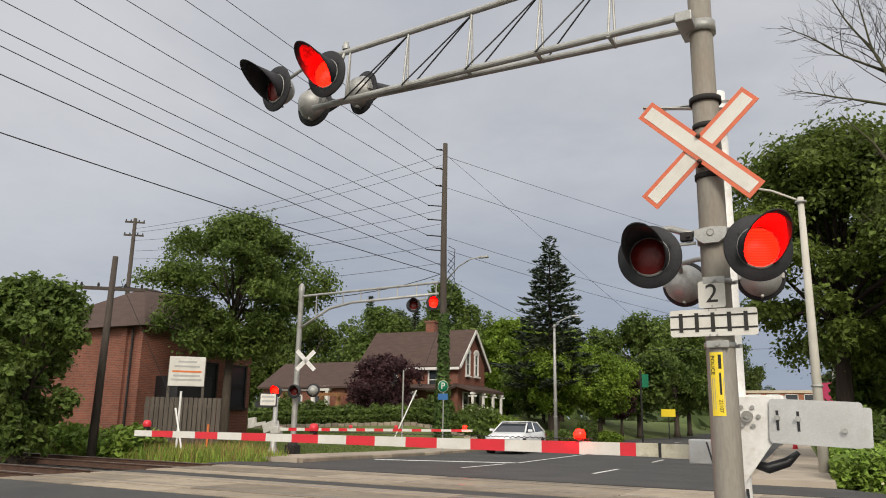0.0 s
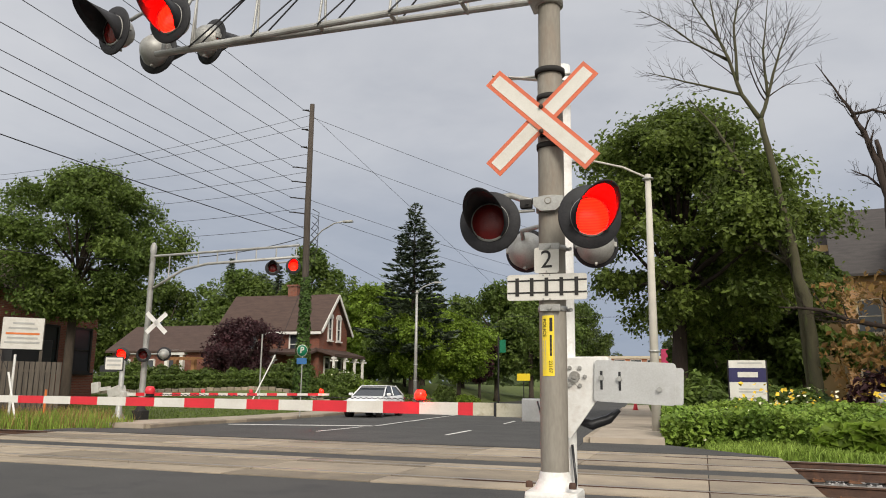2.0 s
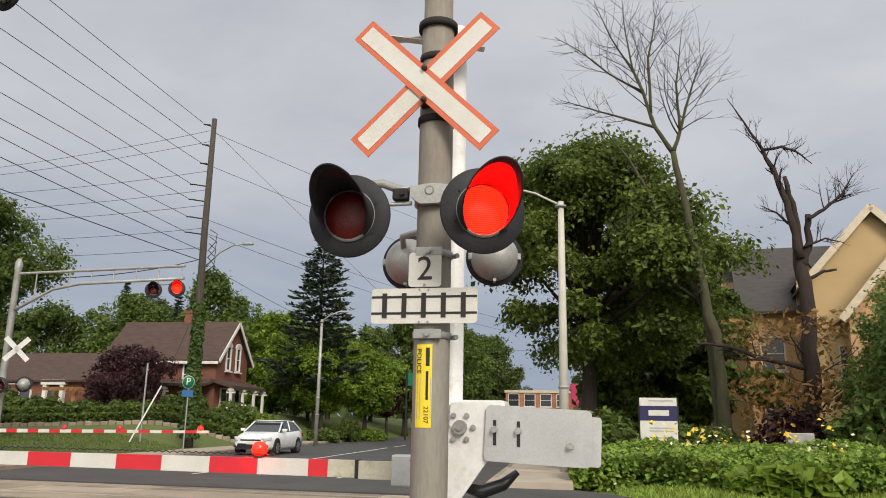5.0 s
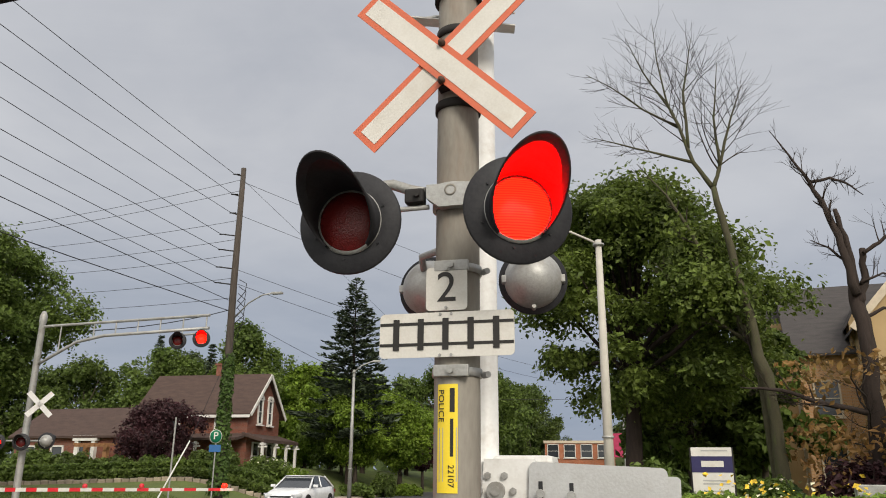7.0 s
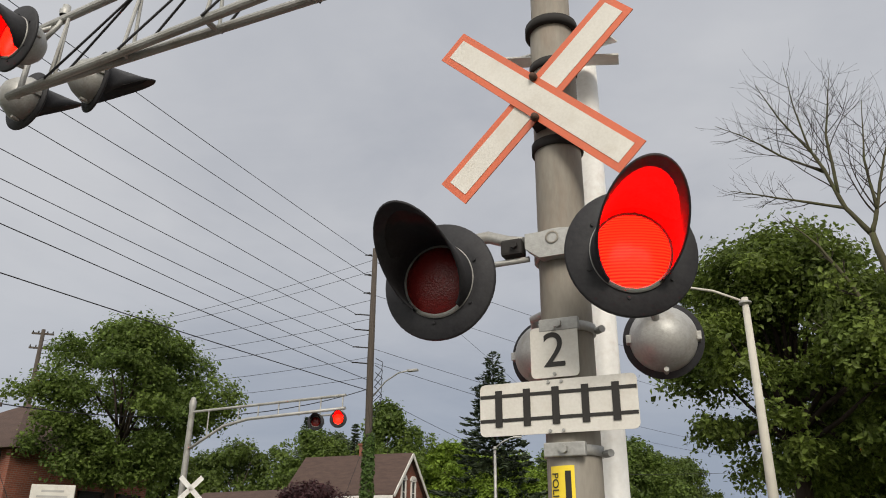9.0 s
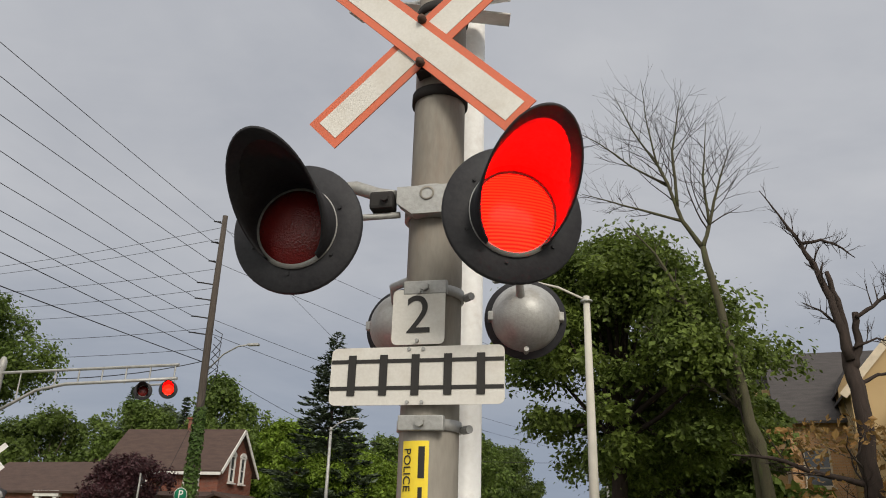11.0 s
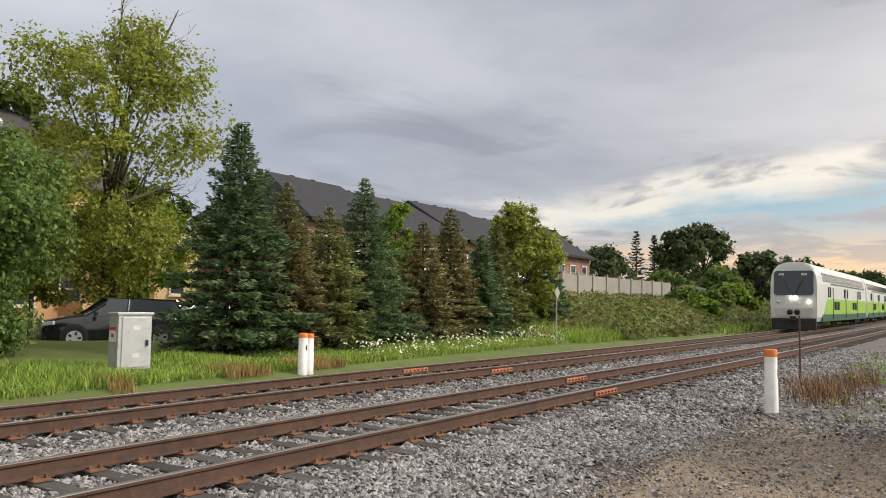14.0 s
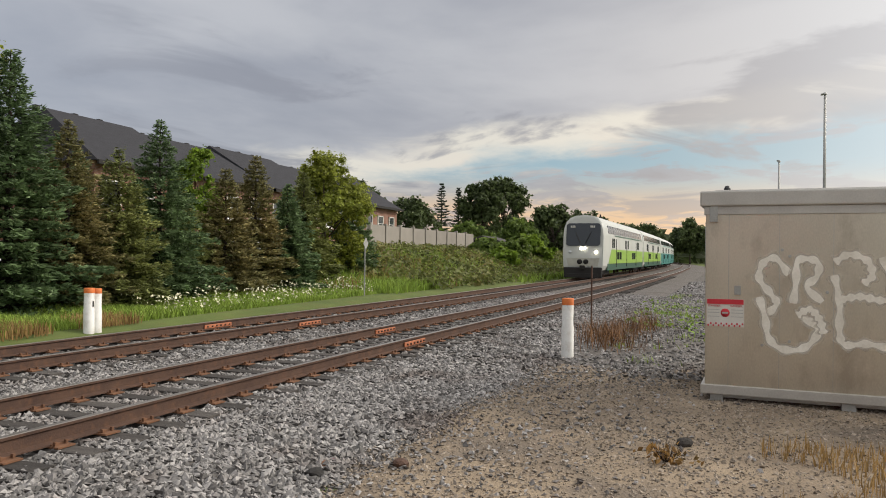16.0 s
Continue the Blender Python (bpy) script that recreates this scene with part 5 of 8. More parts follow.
# tall wooden pole with stand-off insulators
PA = Vector((-19.3, 35.5, 0.45))
INS = [(15.7, 0.55), (14.6, 0.55), (13.6, 0.55), (12.5, 1.0), (11.7, 1.0), (10.8, 1.05), (10.0, 1.05)]
pole = thing("utility_pole", "tall dark wooden utility pole with insulators, ivy round its foot", "utility pole", PA)
bm = bm_()
pipe(bm, [(0.05, 0, -0.4), (0, 0, 4), (-0.1, 0, 10), (-0.1, 0, 16.0)], [0.22, 0.20, 0.17, 0.13], 12)
part("pole", bm, pole_wood, pole)
for z, ln in INS:
    bm = bm_()
    tube(bm, (-0.05, 0, z - 0.15), (-ln, -0.1, z), 0.035, 0.03, 6)
    for k in range(4):
        lathe(bm, [(0.02, 0), (0.075, 0.01), (0.02, 0.05)], Matrix.Translation((-ln - 0.02 + 0.08 * k, -0.1 + 0.02 * k, z - 0.03)), 8)
    part("insulator", bm, undergear, pole)
bm = bm_()
pipe(bm, [(0.1, 0, 8.2), (0.8, 0, 8.9), (1.6, -0.2, 9.2), (2.2, -0.3, 9.25)], 0.035, 6)
box(bm, (2.45, -0.32, 9.23), (0.55, 0.22, 0.11), bevel=0.03)
part("street_light_arm", bm, galv, pole)
bm = bm_()
for k in range(5):
    pipe(bm, [(0.15, 0, 7.6 + 0.35 * k), (0.5, 0.1, 7.9 + 0.4 * k), (0.55, 0.1, 8.3 + 0.4 * k), (0.2, 0, 8.7 + 0.35 * k)], 0.02, 5)
part("cable_loop", bm, wire_mat, pole)
g = np.random.default_rng(3)
n = 3600
zz = g.uniform(0.0, 1.0, n) ** 1.1 * 6.4
a = g.uniform(0, 6.28, n)
rr = 0.19 + g.random(n) ** 1.6 * 0.30 * (1.05 - zz / 8)
C = np.stack([rr * np.cos(a), rr * np.sin(a), zz], 1)
N = np.stack([np.cos(a), np.sin(a), 0.3 + 0 * a], 1) + g.normal(size=(n, 3)) * 0.4
quads_cloud("ivy", C, N / np.linalg.norm(N, axis=1)[:, None], 0.12, ivy_leaf, pole, aspect=1.2, seed=4)


def plain_pole(at, h, r, label, arms=(), lean=(0, 0)):
    t = thing("utility_pole", label, "utility pole", at)
    b = bm_()
    pipe(b, [(0, 0, -0.4), (lean[0] / 2, lean[1] / 2, h / 2), (lean[0], lean[1], h)], [r * 1.2, r, r * 0.75], 10)
    part("pole", b, pole_wood, t)
    for z, half, yaw in arms:
        b = bm_()
        box(b, (lean[0] * z / h, lean[1] * z / h, z), (2 * half, 0.10, 0.12), rz=yaw)
        part("crossarm", b, pole_wood, t)
        for s in (-0.9, -0.4, 0.4, 0.9):
            b = bm_()
            c, sn = math.cos(radians(yaw)), math.sin(radians(yaw))
            lathe(b, [(0.03, 0.05), (0.05, 0.12), (0.03, 0.2), (0.0005, 0.22)], Matrix.Translation((lean[0] * z / h + s * half * c, lean[1] * z / h + s * half * sn, z)), 8)
            part("insulator", b, undergear, t)
    return t


plain_pole((-23.8, 18.3, 0.1), 6.9, 0.13, "dark leaning wooden pole with one crossarm", ((5.7, 1.15, 40),), (0.05, 0.05))
plain_pole((-46.8, 37.5, 0.5), 15.2, 0.17, "tall distant wooden pole with short arms", ((14.9, 0.7, 40), (13.9, 0.7, 40)))


def sag_wire(name, a, b, sag, r=0.014, label="thin dark overhead wire"):
    a, b = Vector(a), Vector(b)
    bmw = bm_()
    pipe(bmw, [a.lerp(b, k / 14) + Vector((0, 0, -sag * 4 * (k / 14) * (1 - k / 14))) for k in range(15)], r, 5)
    return tagged(part(name, bmw, wire_mat), label, "overhead wire", "overhead wires")


# wires from the tall pole back past the walk, and out to the sides
BACKX = (-18.64, -18.52, -19.41, -18.65, -19.83, -19.61, -18.41)
for (z, ln), bxx in zip(INS, BACKX):
    sag_wire("overhead_wire", PA + Vector((-ln, -0.1, z)), (bxx, -8.0, z + 1.45), 0.25)
sag_wire("overhead_wire", PA + Vector((-0.2, 0, 9.05)), (-18.34, -8.0, 10.5), 0.25, 0.016)
sag_wire("overhead_wire", PA + Vector((-0.2, 0, 8.55)), (-23.16, -8.0, 10.0), 0.25, 0.02)
for z, zz_ in ((15.4, 14.9), (14.8, 14.6), (13.2, 14.0), (12.2, 13.2), (11.4, 12.6), (10.2, 11.6), (9.2, 10.8)):
    sag_wire("overhead_wire", PA + Vector((-0.1, 0, z)), (-46.8, 37.5, zz_), 0.5, 0.012)
sag_wire("overhead_wire", (-23.5, 18.6, 5.9), (-60.0, 5.0, 6.5), 0.6, 0.02)
sag_wire("overhead_wire", (-23.4, 18.7, 5.9), PA + Vector((-0.2, 0, 8.6)), 0.9, 0.02)
for z, e in ((15.2, (6, 110, 18)), (13.4, (2, 105, 15.5)), (10.6, (-4, 90, 11.5)), (9.9, (-6, 90, 10.8)), (8.4, (-13.4, 62, 5.8))):
    sag_wire("overhead_wire", PA + Vector((0.05, 0, z)), e, 0.7, 0.012)
sag_wire("overhead_wire", PA + Vector((0, 0, 15.3)), (-11.5, 62, 5.5), 0.0, 0.010)
sag_wire("overhead_wire", (-14.5, 60, 7.0), (20, 70, 9.5), 0.8, 0.014)


def street_lamp(at, h, arm, label, mat_=None, r=0.09, base_h=0.0):
    t = thing("street_lamp", label, "street lamp", at)
    b = bm_()
    pipe(b, [(0, 0, -0.2), (0, 0, h * 0.5), (0, 0, h)], [r * 1.25, r, r * 0.75], 12)
    part("pole", b, mat_ or galv, t)
    b = bm_()
    pipe(b, [(0, 0, h - 0.12), (arm[0] * 0.35, arm[1] * 0.35, h + arm[2] * 0.45), (arm[0] * 0.8, arm[1] * 0.8, h + arm[2] * 0.92), (arm[0], arm[1], h + arm[2])], 0.035, 8)
    part("arm", b, mat_ or galv, t)
    b = bm_()
    box(b, (arm[0] * 1.12, arm[1] * 1.12, h + arm[2]), (0.5, 0.22, 0.10), rz=math.degrees(math.atan2(arm[1], arm[0])), bevel=0.03)
    part("lantern", b, galv, t)
    for z in (1.6, 2.6, h - 0.15):
        b = bm_()
        lathe(b, [(r * 0.7, z - 0.03), (r * 1.35, z - 0.03), (r * 1.35, z + 0.03), (r * 0.7, z + 0.03)], seg=12)
        part("band", b, galv, t)
    return t


conc_pole = mat("pale_concrete_pole", (0.50, 0.475, 0.42), 0.8, 0, (0.42, 0.40, 0.35), 3, 50, 0.1)
street_lamp((-1.22, 25.2, -0.1), 8.35, (-2.35, 0.65, 0.85), "pale concrete street lamp beside the footpath", conc_pole, 0.125)
street_lamp((-17.2, 46.5, 0.1), 7.4, (1.1, 0.5, 0.55), "grey metal street lamp by the far kerb", galv, 0.10)

# parking sign, guy guard, small posts
ps = thing("parking_sign", "round green parking sign above a small blue plate on a pole", "road sign", (-15.9, 29.3, 0.2))
ps.scale = (0.84, 0.84, 0.93)
bm = bm_()
tube(bm, (0, 0, -0.2), (0, 0, 3.0), 0.03, seg=8)
part("post", bm, galv, ps)
bm = bm_()
lathe(bm, [(0.0005, 0.012), (0.27, 0.012), (0.27, 0.0), (0.0005, 0.0)], pose(0, -0.05, 2.75, 90, 0, 28), 28)
disc = part("disc", bm, sign_white, ps)
bm = bm_()
lathe(bm, [(0.0005, 0.016), (0.25, 0.016), (0.25, 0.012)], pose(0, -0.05, 2.75, 90, 0, 28), 28)
part("green_face", bm, green_sign, disc)
letters("letter", "P", 0.42, sign_white, disc, pose(0.008, -0.068, 2.76, 0, 0, 28))
bm = bm_()
plate(bm, rounded(0.5, 0.28, 0.02, 2, 0, 2.28), 0.012, pose(0, -0.05, 0, 0, 0, 28))
part("blue_plate", bm, blue_sign, ps)
gw = thing("guy_wire_guard", "white slanted guy wire guard standing in the lawn", "guy guard", (-20.7, 33.0, 0.4))
bm = bm_()
tube(bm, (0, 0, -0.1), (0.75, 0.9, 2.4), 0.033, seg=8)
part("tube", bm, white_metal, gw)
bm = bm_()
tube(bm, (0.75, 0.9, 2.4), (2.0, 2.5, 8.0), 0.01, seg=5)
part("wire", bm, wire_mat, gw)
for at, h, m_, lb in (((-21.55, 20.0, 0.1), 2.1, white_metal, "thin white marker post in long grass"), ((-21.0, 20.9, 0.1), 0.95, amber, "short orange marker post in long grass"), ((-20.5, 33.5, 0.5), 3.3, galv, "thin grey sign post by the hedge")):
    t = thing("marker_post", lb, "post", at)
    bm = bm_()
    tube(bm, (0, 0, -0.2), (0, 0, h), 0.04, seg=8)
    part("post", bm, m_, t)
t = thing("guy_wire_guard", "pale slanted guy wire guard in long grass", "guy guard", (-20.9, 19.7, 0.1))
bm = bm_()
tube(bm, (0, 0, -0.1), (-0.75, 0.2, 1.5), 0.035, seg=8)
part("tube", bm, white_metal, t)
bm = bm_()
tube(bm, (-0.75, 0.2, 1.5), (-2.6, -1.2, 6.0), 0.01, seg=5)
part("wire", bm, wire_mat, t)

# ---- buildings ----
def gable_roof(bm_r, x0, x1, y0, y1, eave, ridge, axis="x", over=0.35, thick=0.14):
    if axis == "x":
        ym = (y0 + y1) / 2
        sl = (ridge - eave) / (ym - y0)
        a = [(y0 - over, eave - over * sl), (ym, ridge), (y1 + over, eave - over * sl)]
        pts = [(x, y, z) for x in (x0 - over, x1 + over) for y, z in a]
    else:
        xm = (x0 + x1) / 2
        sl = (ridge - eave) / (xm - x0)
        a = [(x0 - over, eave - over * sl), (xm, ridge), (x1 + over, eave - over * sl)]
        pts = [(x, y, z) for y in (y0 - over, y1 + over) for x, z in a]
    top_ = [bm_r.verts.new((x, y, z + thick)) for x, y, z in pts]
    bot = [bm_r.verts.new(p) for p in pts]
    for q in ((0, 1, 4, 3), (1, 2, 5, 4)):
        bm_r.faces.new([top_[k] for k in q])
        bm_r.faces.new([bot[k] for k in q[::-1]])
    for a_, b_ in ((0, 1), (1, 2), (2, 5), (5, 4), (4, 3), (3, 0)):
        bm_r.faces.new((top_[a_], bot[a_], bot[b_], top_[b_]))
    bmesh.ops.recalc_face_normals(bm_r, faces=bm_r.faces)
    return bm_r


def gable_walls(bm_w, x0, x1, y0, y1, z0, eave, ridge, axis="x"):
    xm, ym = (x0 + x1) / 2, (y0 + y1) / 2
    c = [bm_w.verts.new(p) for p in ((x0, y0, z0), (x1, y0, z0), (x1, y1, z0), (x0, y1, z0), (x0, y0, eave), (x1, y0, eave), (x1, y1, eave), (x0, y1, eave))]
    if axis == "x":
        r0, r1 = bm_w.verts.new((x0, ym, ridge)), bm_w.verts.new((x1, ym, ridge))
        fs = ((c[0], c[1], c[5], c[4]), (c[2], c[3], c[7], c[6]), (c[1], c[2], c[6], r1, c[5]), (c[3], c[0], c[4], r0, c[7]))
    else:
        r0, r1 = bm_w.verts.new((xm, y0, ridge)), bm_w.verts.new((xm, y1, ridge))
        fs = ((c[0], c[1], c[5], r0, c[4]), (c[2], c[3], c[7], r1, c[6]), (c[1], c[2], c[6], c[5]), (c[3], c[0], c[4], c[7]))
    for q in fs:
        bm_w.faces.new(q)
    return bm_w


def window(parent, at, w, h, yaw=0, frame_m=None, arch=False, bars=1):
    """Frame proud of the wall, glass set back, sill below; faces -y before turning."""
    wn_ = new("window")
    wn_.parent = parent
    wn_.matrix_basis = pose(*at, 0, 0, yaw)
    b = bm_()
    e = 0.09
    for x in (-w / 2, w / 2):
        box(b, (x, -0.04, 0), (e, 0.12, h + e))
    for z in (-h / 2, h / 2):
        box(b, (0, -0.04, z), (w + e, 0.12, e))
    for k in range(bars):
        box(b, (0, -0.03, -h / 2 + h * (k + 1) / (bars + 1)), (w, 0.07, 0.05))
    if arch:
        for k in range(9):
            a_ = math.pi * (k + 0.5) / 9
            box(b, (math.cos(a_) * (w / 2 + 0.02), -0.05, h / 2 + math.sin(a_) * w * 0.38), (0.10, 0.12, 0.24), ry=-math.degrees(a_) + 90)
    part("frame", b, frame_m or white_trim, wn_)
    b = bm_()
    box(b, (0, -0.008, 0), (w, 0.02, h))
    if arch:
        for k in range(9):
            a_ = math.pi * (k + 0.5) / 9
            box(b, (math.cos(a_) * w * 0.25, -0.008, h / 2 + math.sin(a_) * w * 0.16), (w * 0.3, 0.02, w * 0.3))
    part("pane", b, dark_glass, wn_)
    b = bm_()
    box(b, (0, -0.10, -h / 2 - 0.09), (w + 0.25, 0.22, 0.09))
    part("sill", b, frame_m or white_trim, wn_)
    return wn_


house = thing("brick_house", "red brick house with brown gable roof and white-trimmed porch", "house", (-28.9, 51.2, 1.2), 2)
bm = bm_()
gable_walls(bm, -4.6, 3.4, -2.4, 2.4, -1.0, 4.2, 6.7)
part("wall", bm, brick_red, house)
bm = bm_()
gable_roof(bm, -4.6, 3.4, -2.4, 2.4, 4.2, 6.7)
part("roof", bm, roof_brown, house)
bm = bm_()
for s in (-1, 1):
    L = math.hypot(2.75, 2.5 * 2.75 / 2.4)
    box(bm, (3.77, s * 1.37, 5.27), (0.06, L, 0.22), rx=-s * math.degrees(math.atan2(2.5, 2.4)))
box(bm, (-0.6, -2.78, 3.78), (8.6, 0.08, 0.18))
part("fascia", bm, white_trim, house, "white bargeboards")
bm = bm_()
box(bm, (-0.1, 0.2, 6.95), (0.75, 0.6, 1.2), bevel=0.02)
box(bm, (-0.1, 0.2, 7.56), (0.9, 0.75, 0.14))
part("chimney", bm, brick_red, house)
for y in (-0.75, 0.75):
    window(house, (3.4, y, 4.2), 0.6, 1.6, 90, white_trim, True)
window(house, (1.6, -2.4, 3.0), 1.0, 1.4, 0, white_trim, True)
window(house, (-2.0, -2.4, 3.0), 1.0, 1.4, 0, white_trim, True)
for y in (-1.1, 1.0):
    window(house, (3.4, y, 1.3), 0.9, 1.7, 90, white_trim)
porch = new("porch")
porch.parent = house
bm = bm_()
v = [bm.verts.new(p) for p in ((3.3, -2.9, 2.75), (4.9, -2.9, 2.3), (4.9, 2.6, 2.3), (3.3, 2.6, 2.75), (3.3, -2.9, 2.55), (4.9, -2.9, 2.1), (4.9, 2.6, 2.1), (3.3, 2.6, 2.55))]
for q in ((0, 1, 2, 3), (7, 6, 5, 4), (0, 4, 5, 1), (1, 5, 6, 2), (2, 6, 7, 3)):
    bm.faces.new([v[k] for k in q])
box(bm, (-0.6, -3.2, 2.45), (8.2, 1.6, 0.16), rx=12)
part("porch_roof", bm, roof_brown, porch)
for x, y in ((4.75, -2.75), (4.75, -0.9), (4.75, 0.9), (4.75, 2.45), (2.8, -3.8), (0.6, -3.8), (-1.6, -3.8), (-4.0, -3.8)):
    bm = bm_()
    box(bm, (x, y, 0.9), (0.16, 0.16, 2.5))
    box(bm, (x, y, 2.02), (0.3, 0.3, 0.12))
    box(bm, (x, y, 1.85), (0.62, 0.08, 0.1))
    part("column", bm, white_trim, porch)
annex = thing("brick_annex", "low red brick wing with brown roof and white door surround", "house", (-37.2, 50.0, 1.2), -5)
bm = bm_()
gable_walls(bm, -5.0, 4.3, -2.6, 2.6, -1.0, 2.6, 4.4)
part("wall", bm, brick_red, annex)
bm = bm_()
gable_roof(bm, -5.0, 4.3, -2.6, 2.6, 2.6, 4.4)
part("roof", bm, roof_brown, annex)
for x in (-3.6, -1.2):
    window(annex, (x, -2.6, 1.2), 1.0, 1.3, 0, white_trim)
bm = bm_()
for x in (0.6, 2.0):
    box(bm, (x, -2.75, 1.0), (0.3, 0.25, 2.6))
box(bm, (1.3, -2.75, 2.35), (2.0, 0.35, 0.35))
part("door_surround", bm, white_trim, annex)
bm = bm_()
box(bm, (1.3, -2.68, 0.95), (1.05, 0.1, 2.2), bevel=0.01)
part("door", bm, dark_glass, annex)
pergola = new("pergola")
pergola.parent = annex
pergola["label"] = "brown timber pergola"
cedar = mat("cedar", (0.33, 0.17, 0.08), 0.8)
for x in (2.6, 4.2):
    bm = bm_()
    box(bm, (x, -4.0, 0.6), (0.28, 0.28, 2.4), bevel=0.01)
    part("post", bm, cedar, pergola)
for k in range(7):
    bm = bm_()
    box(bm, (2.2 + 0.4 * k, -4.0, 1.9), (0.06, 1.4, 0.12))
    part("rafter", bm, cedar, pergola)
bm = bm_()
box(bm, (3.4, -4.5, 1.8), (2.6, 0.08, 0.14))
part("beam", bm, cedar, pergola)

left_bldg = thing("brick_building", "old red brick building with dark hipped roof beside the line", "building", (-32.0, 26.6, 0.2), 0)
bm = bm_()
box(bm, (0, 0, 2.1), (9.0, 6.8, 6.0))
part("wall", bm, brick_red, left_bldg)
bm = bm_()
c = [bm.verts.new(p) for p in ((-5.0, -3.9, 4.95), (5.0, -3.9, 4.95), (5.0, 3.9, 4.95), (-5.0, 3.9, 4.95), (0.6, -0.4, 7.4), (0.6, 0.4, 7.4))]
for q in ((0, 1, 4), (1, 2, 5, 4), (2, 3, 5), (3, 0, 4, 5), (3, 2, 1, 0)):
    bm.faces.new([c[k] for k in q])
part("roof", bm, roof_brown, left_bldg)
for x in (3.3, 4.36):
    bm = bm_()
    box(bm, (x, -3.46, 2.3), (0.28, 0.14, 5.2))
    part("pilaster", bm, brick_red, left_bldg)
bm = bm_()
tube(bm, (3.85, -3.52, 0.0), (3.85, -3.52, 4.9), 0.05, seg=8)
part("downpipe", bm, undergear, left_bldg)
for y in (0.4, 2.4):
    window(left_bldg, (4.5, y, 2.6), 1.2, 2.0, 90, undergear)
bm = bm_()
box(bm, (5.2, -1.6, 1.4), (1.4, 2.0, 2.9), bevel=0.02)
part("porch", bm, black_gloss, left_bldg, "dark entrance porch")

# dark board fence, board by board, with the notice board above it
fence = thing("board_fence", "dark weathered board fence", "fence", (-24.1, 20.6, 0.3), 46)
for k in range(16):
    bm = bm_()
    box(bm, (0.11 + 0.175 * k, 0, 0.85), (0.15, 0.035, 1.75), bevel=0.006)
    part("board", bm, wood_grey, fence)
for z in (0.4, 1.4):
    bm = bm_()
    box(bm, (1.4, 0.05, z), (2.8, 0.06, 0.09))
    part("rail", bm, wood_grey, fence)
nb = thing("notice_board", "large faded white board with unreadable print above a fence", "sign", (-23.9, 21.5, 0.3), 44)
bm = bm_()
box(bm, (0.65, 0, 2.75), (1.35, 0.08, 1.15), bevel=0.01)
part("panel", bm, sign_white, nb)
for z, w, m_ in ((3.12, 0.7, text_grey), (2.94, 0.95, text_grey), (2.74, 1.1, amber), (2.58, 1.0, text_grey), (2.42, 1.15, text_grey)):
    bm = bm_()
    box(bm, (0.65, -0.045, z), (w, 0.008, 0.07))
    part("print_bar", bm, m_, nb)
for x in (0.0, 1.3):
    bm = bm_()
    box(bm, (x, 0.08, 1.6), (0.1, 0.1, 3.3))
    part("post", bm, wood_grey, nb)

# ochre building with steep gables
och = thing("gabled_building", "ochre stucco and brick building with steep grey roofs", "building", (17.5, 49.5, 0.0), -6)
bm = bm_()
gable_walls(bm, -9.4, 9.8, -3.6, 6.0, -0.5, 8.0, 12.2)
part("wall", bm, brick_tan, och)
bm = bm_()
gable_roof(bm, -9.4, 9.8, -3.6, 6.0, 8.0, 12.2, over=0.5)
part("roof", bm, roof_grey, och)
for x0, x1, yf, ev, rg, wm in ((-6.6, -0.1, -6.2, 8.9, 12.6, stucco), (-5.0, 1.0, -7.6, 7.1, 10.8, brick_tan)):
    gb = new("gable_bay")
    gb.parent = och
    bm = bm_()
    gable_walls(bm, x0, x1, yf, 1.0, -0.5, ev, rg, "y")
    part("wall", bm, wm, gb)
    bm = bm_()
    gable_roof(bm, x0, x1, yf, 1.0, ev, rg, "y", 0.4)
    part("roof", bm, roof_grey, gb)
    xm = (x0 + x1) / 2
    for s in (-1, 1):
        hw = (x1 - x0) / 2 + 0.4
        sl = (rg - ev) / ((x1 - x0) / 2)
        bm = bm_()
        box(bm, (xm + s * hw / 2, yf - 0.43, rg - sl * hw / 2 + 0.02), (math.hypot(hw, sl * hw), 0.10, 0.36), ry=s * math.degrees(math.atan(sl)))
        part("bargeboard", bm, cream_trim, gb, "cream bargeboard")
    if wm is brick_tan:
        window(gb, (xm, yf, ev + 0.9), 1.3, 1.2, 0, cream_trim)
    window(gb, (xm - 1.4, yf, 4.6), 1.2, 1.9, 0, cream_trim)
    window(gb, (xm + 1.4, yf, 4.6), 1.2, 1.9, 0, cream_trim)
    window(gb, (xm, yf, 1.8), 1.8, 1.9, 0, cream_trim)
for x in (-6.2,):
    dm = new("dormer")
    dm.parent = och
    bm = bm_()
    gable_walls(bm, x - 0.6, x + 0.6, -3.9, -1.5, 8.0, 9.3, 10.4, "y")
    part("wall", bm, stucco, dm)
    bm = bm_()
    gable_roof(bm, x - 0.6, x + 0.6, -3.9, -1.2, 9.3, 10.4, "y", 0.2, 0.1)
    part("roof", bm, roof_grey, dm)
    window(dm, (x, -3.9, 8.75), 0.6, 0.8, 0, cream_trim)
for x in (-8.2, 5.5, 8.0):
    for z in (2.0, 5.4):
        window(och, (x, -3.6, z), 1.2, 1.8, 0, cream_trim)
for y in (-2.0, 0.8, 3.4):
    for z in (2.0, 5.4):
        window(och, (-9.4, y, z), 1.0, 1.8, -90, cream_trim)
bm = bm_()
box(bm, (-9.9, 1.6, 4.8), (1.4, 3.0, 10.6))
part("wall", bm, stucco, och)
bm = bm_()
gable_roof(bm, -10.6, -9.2, 0.1, 3.1, 9.6, 11.2, "x", 0.2, 0.1)
part("roof", bm, roof_grey, och)
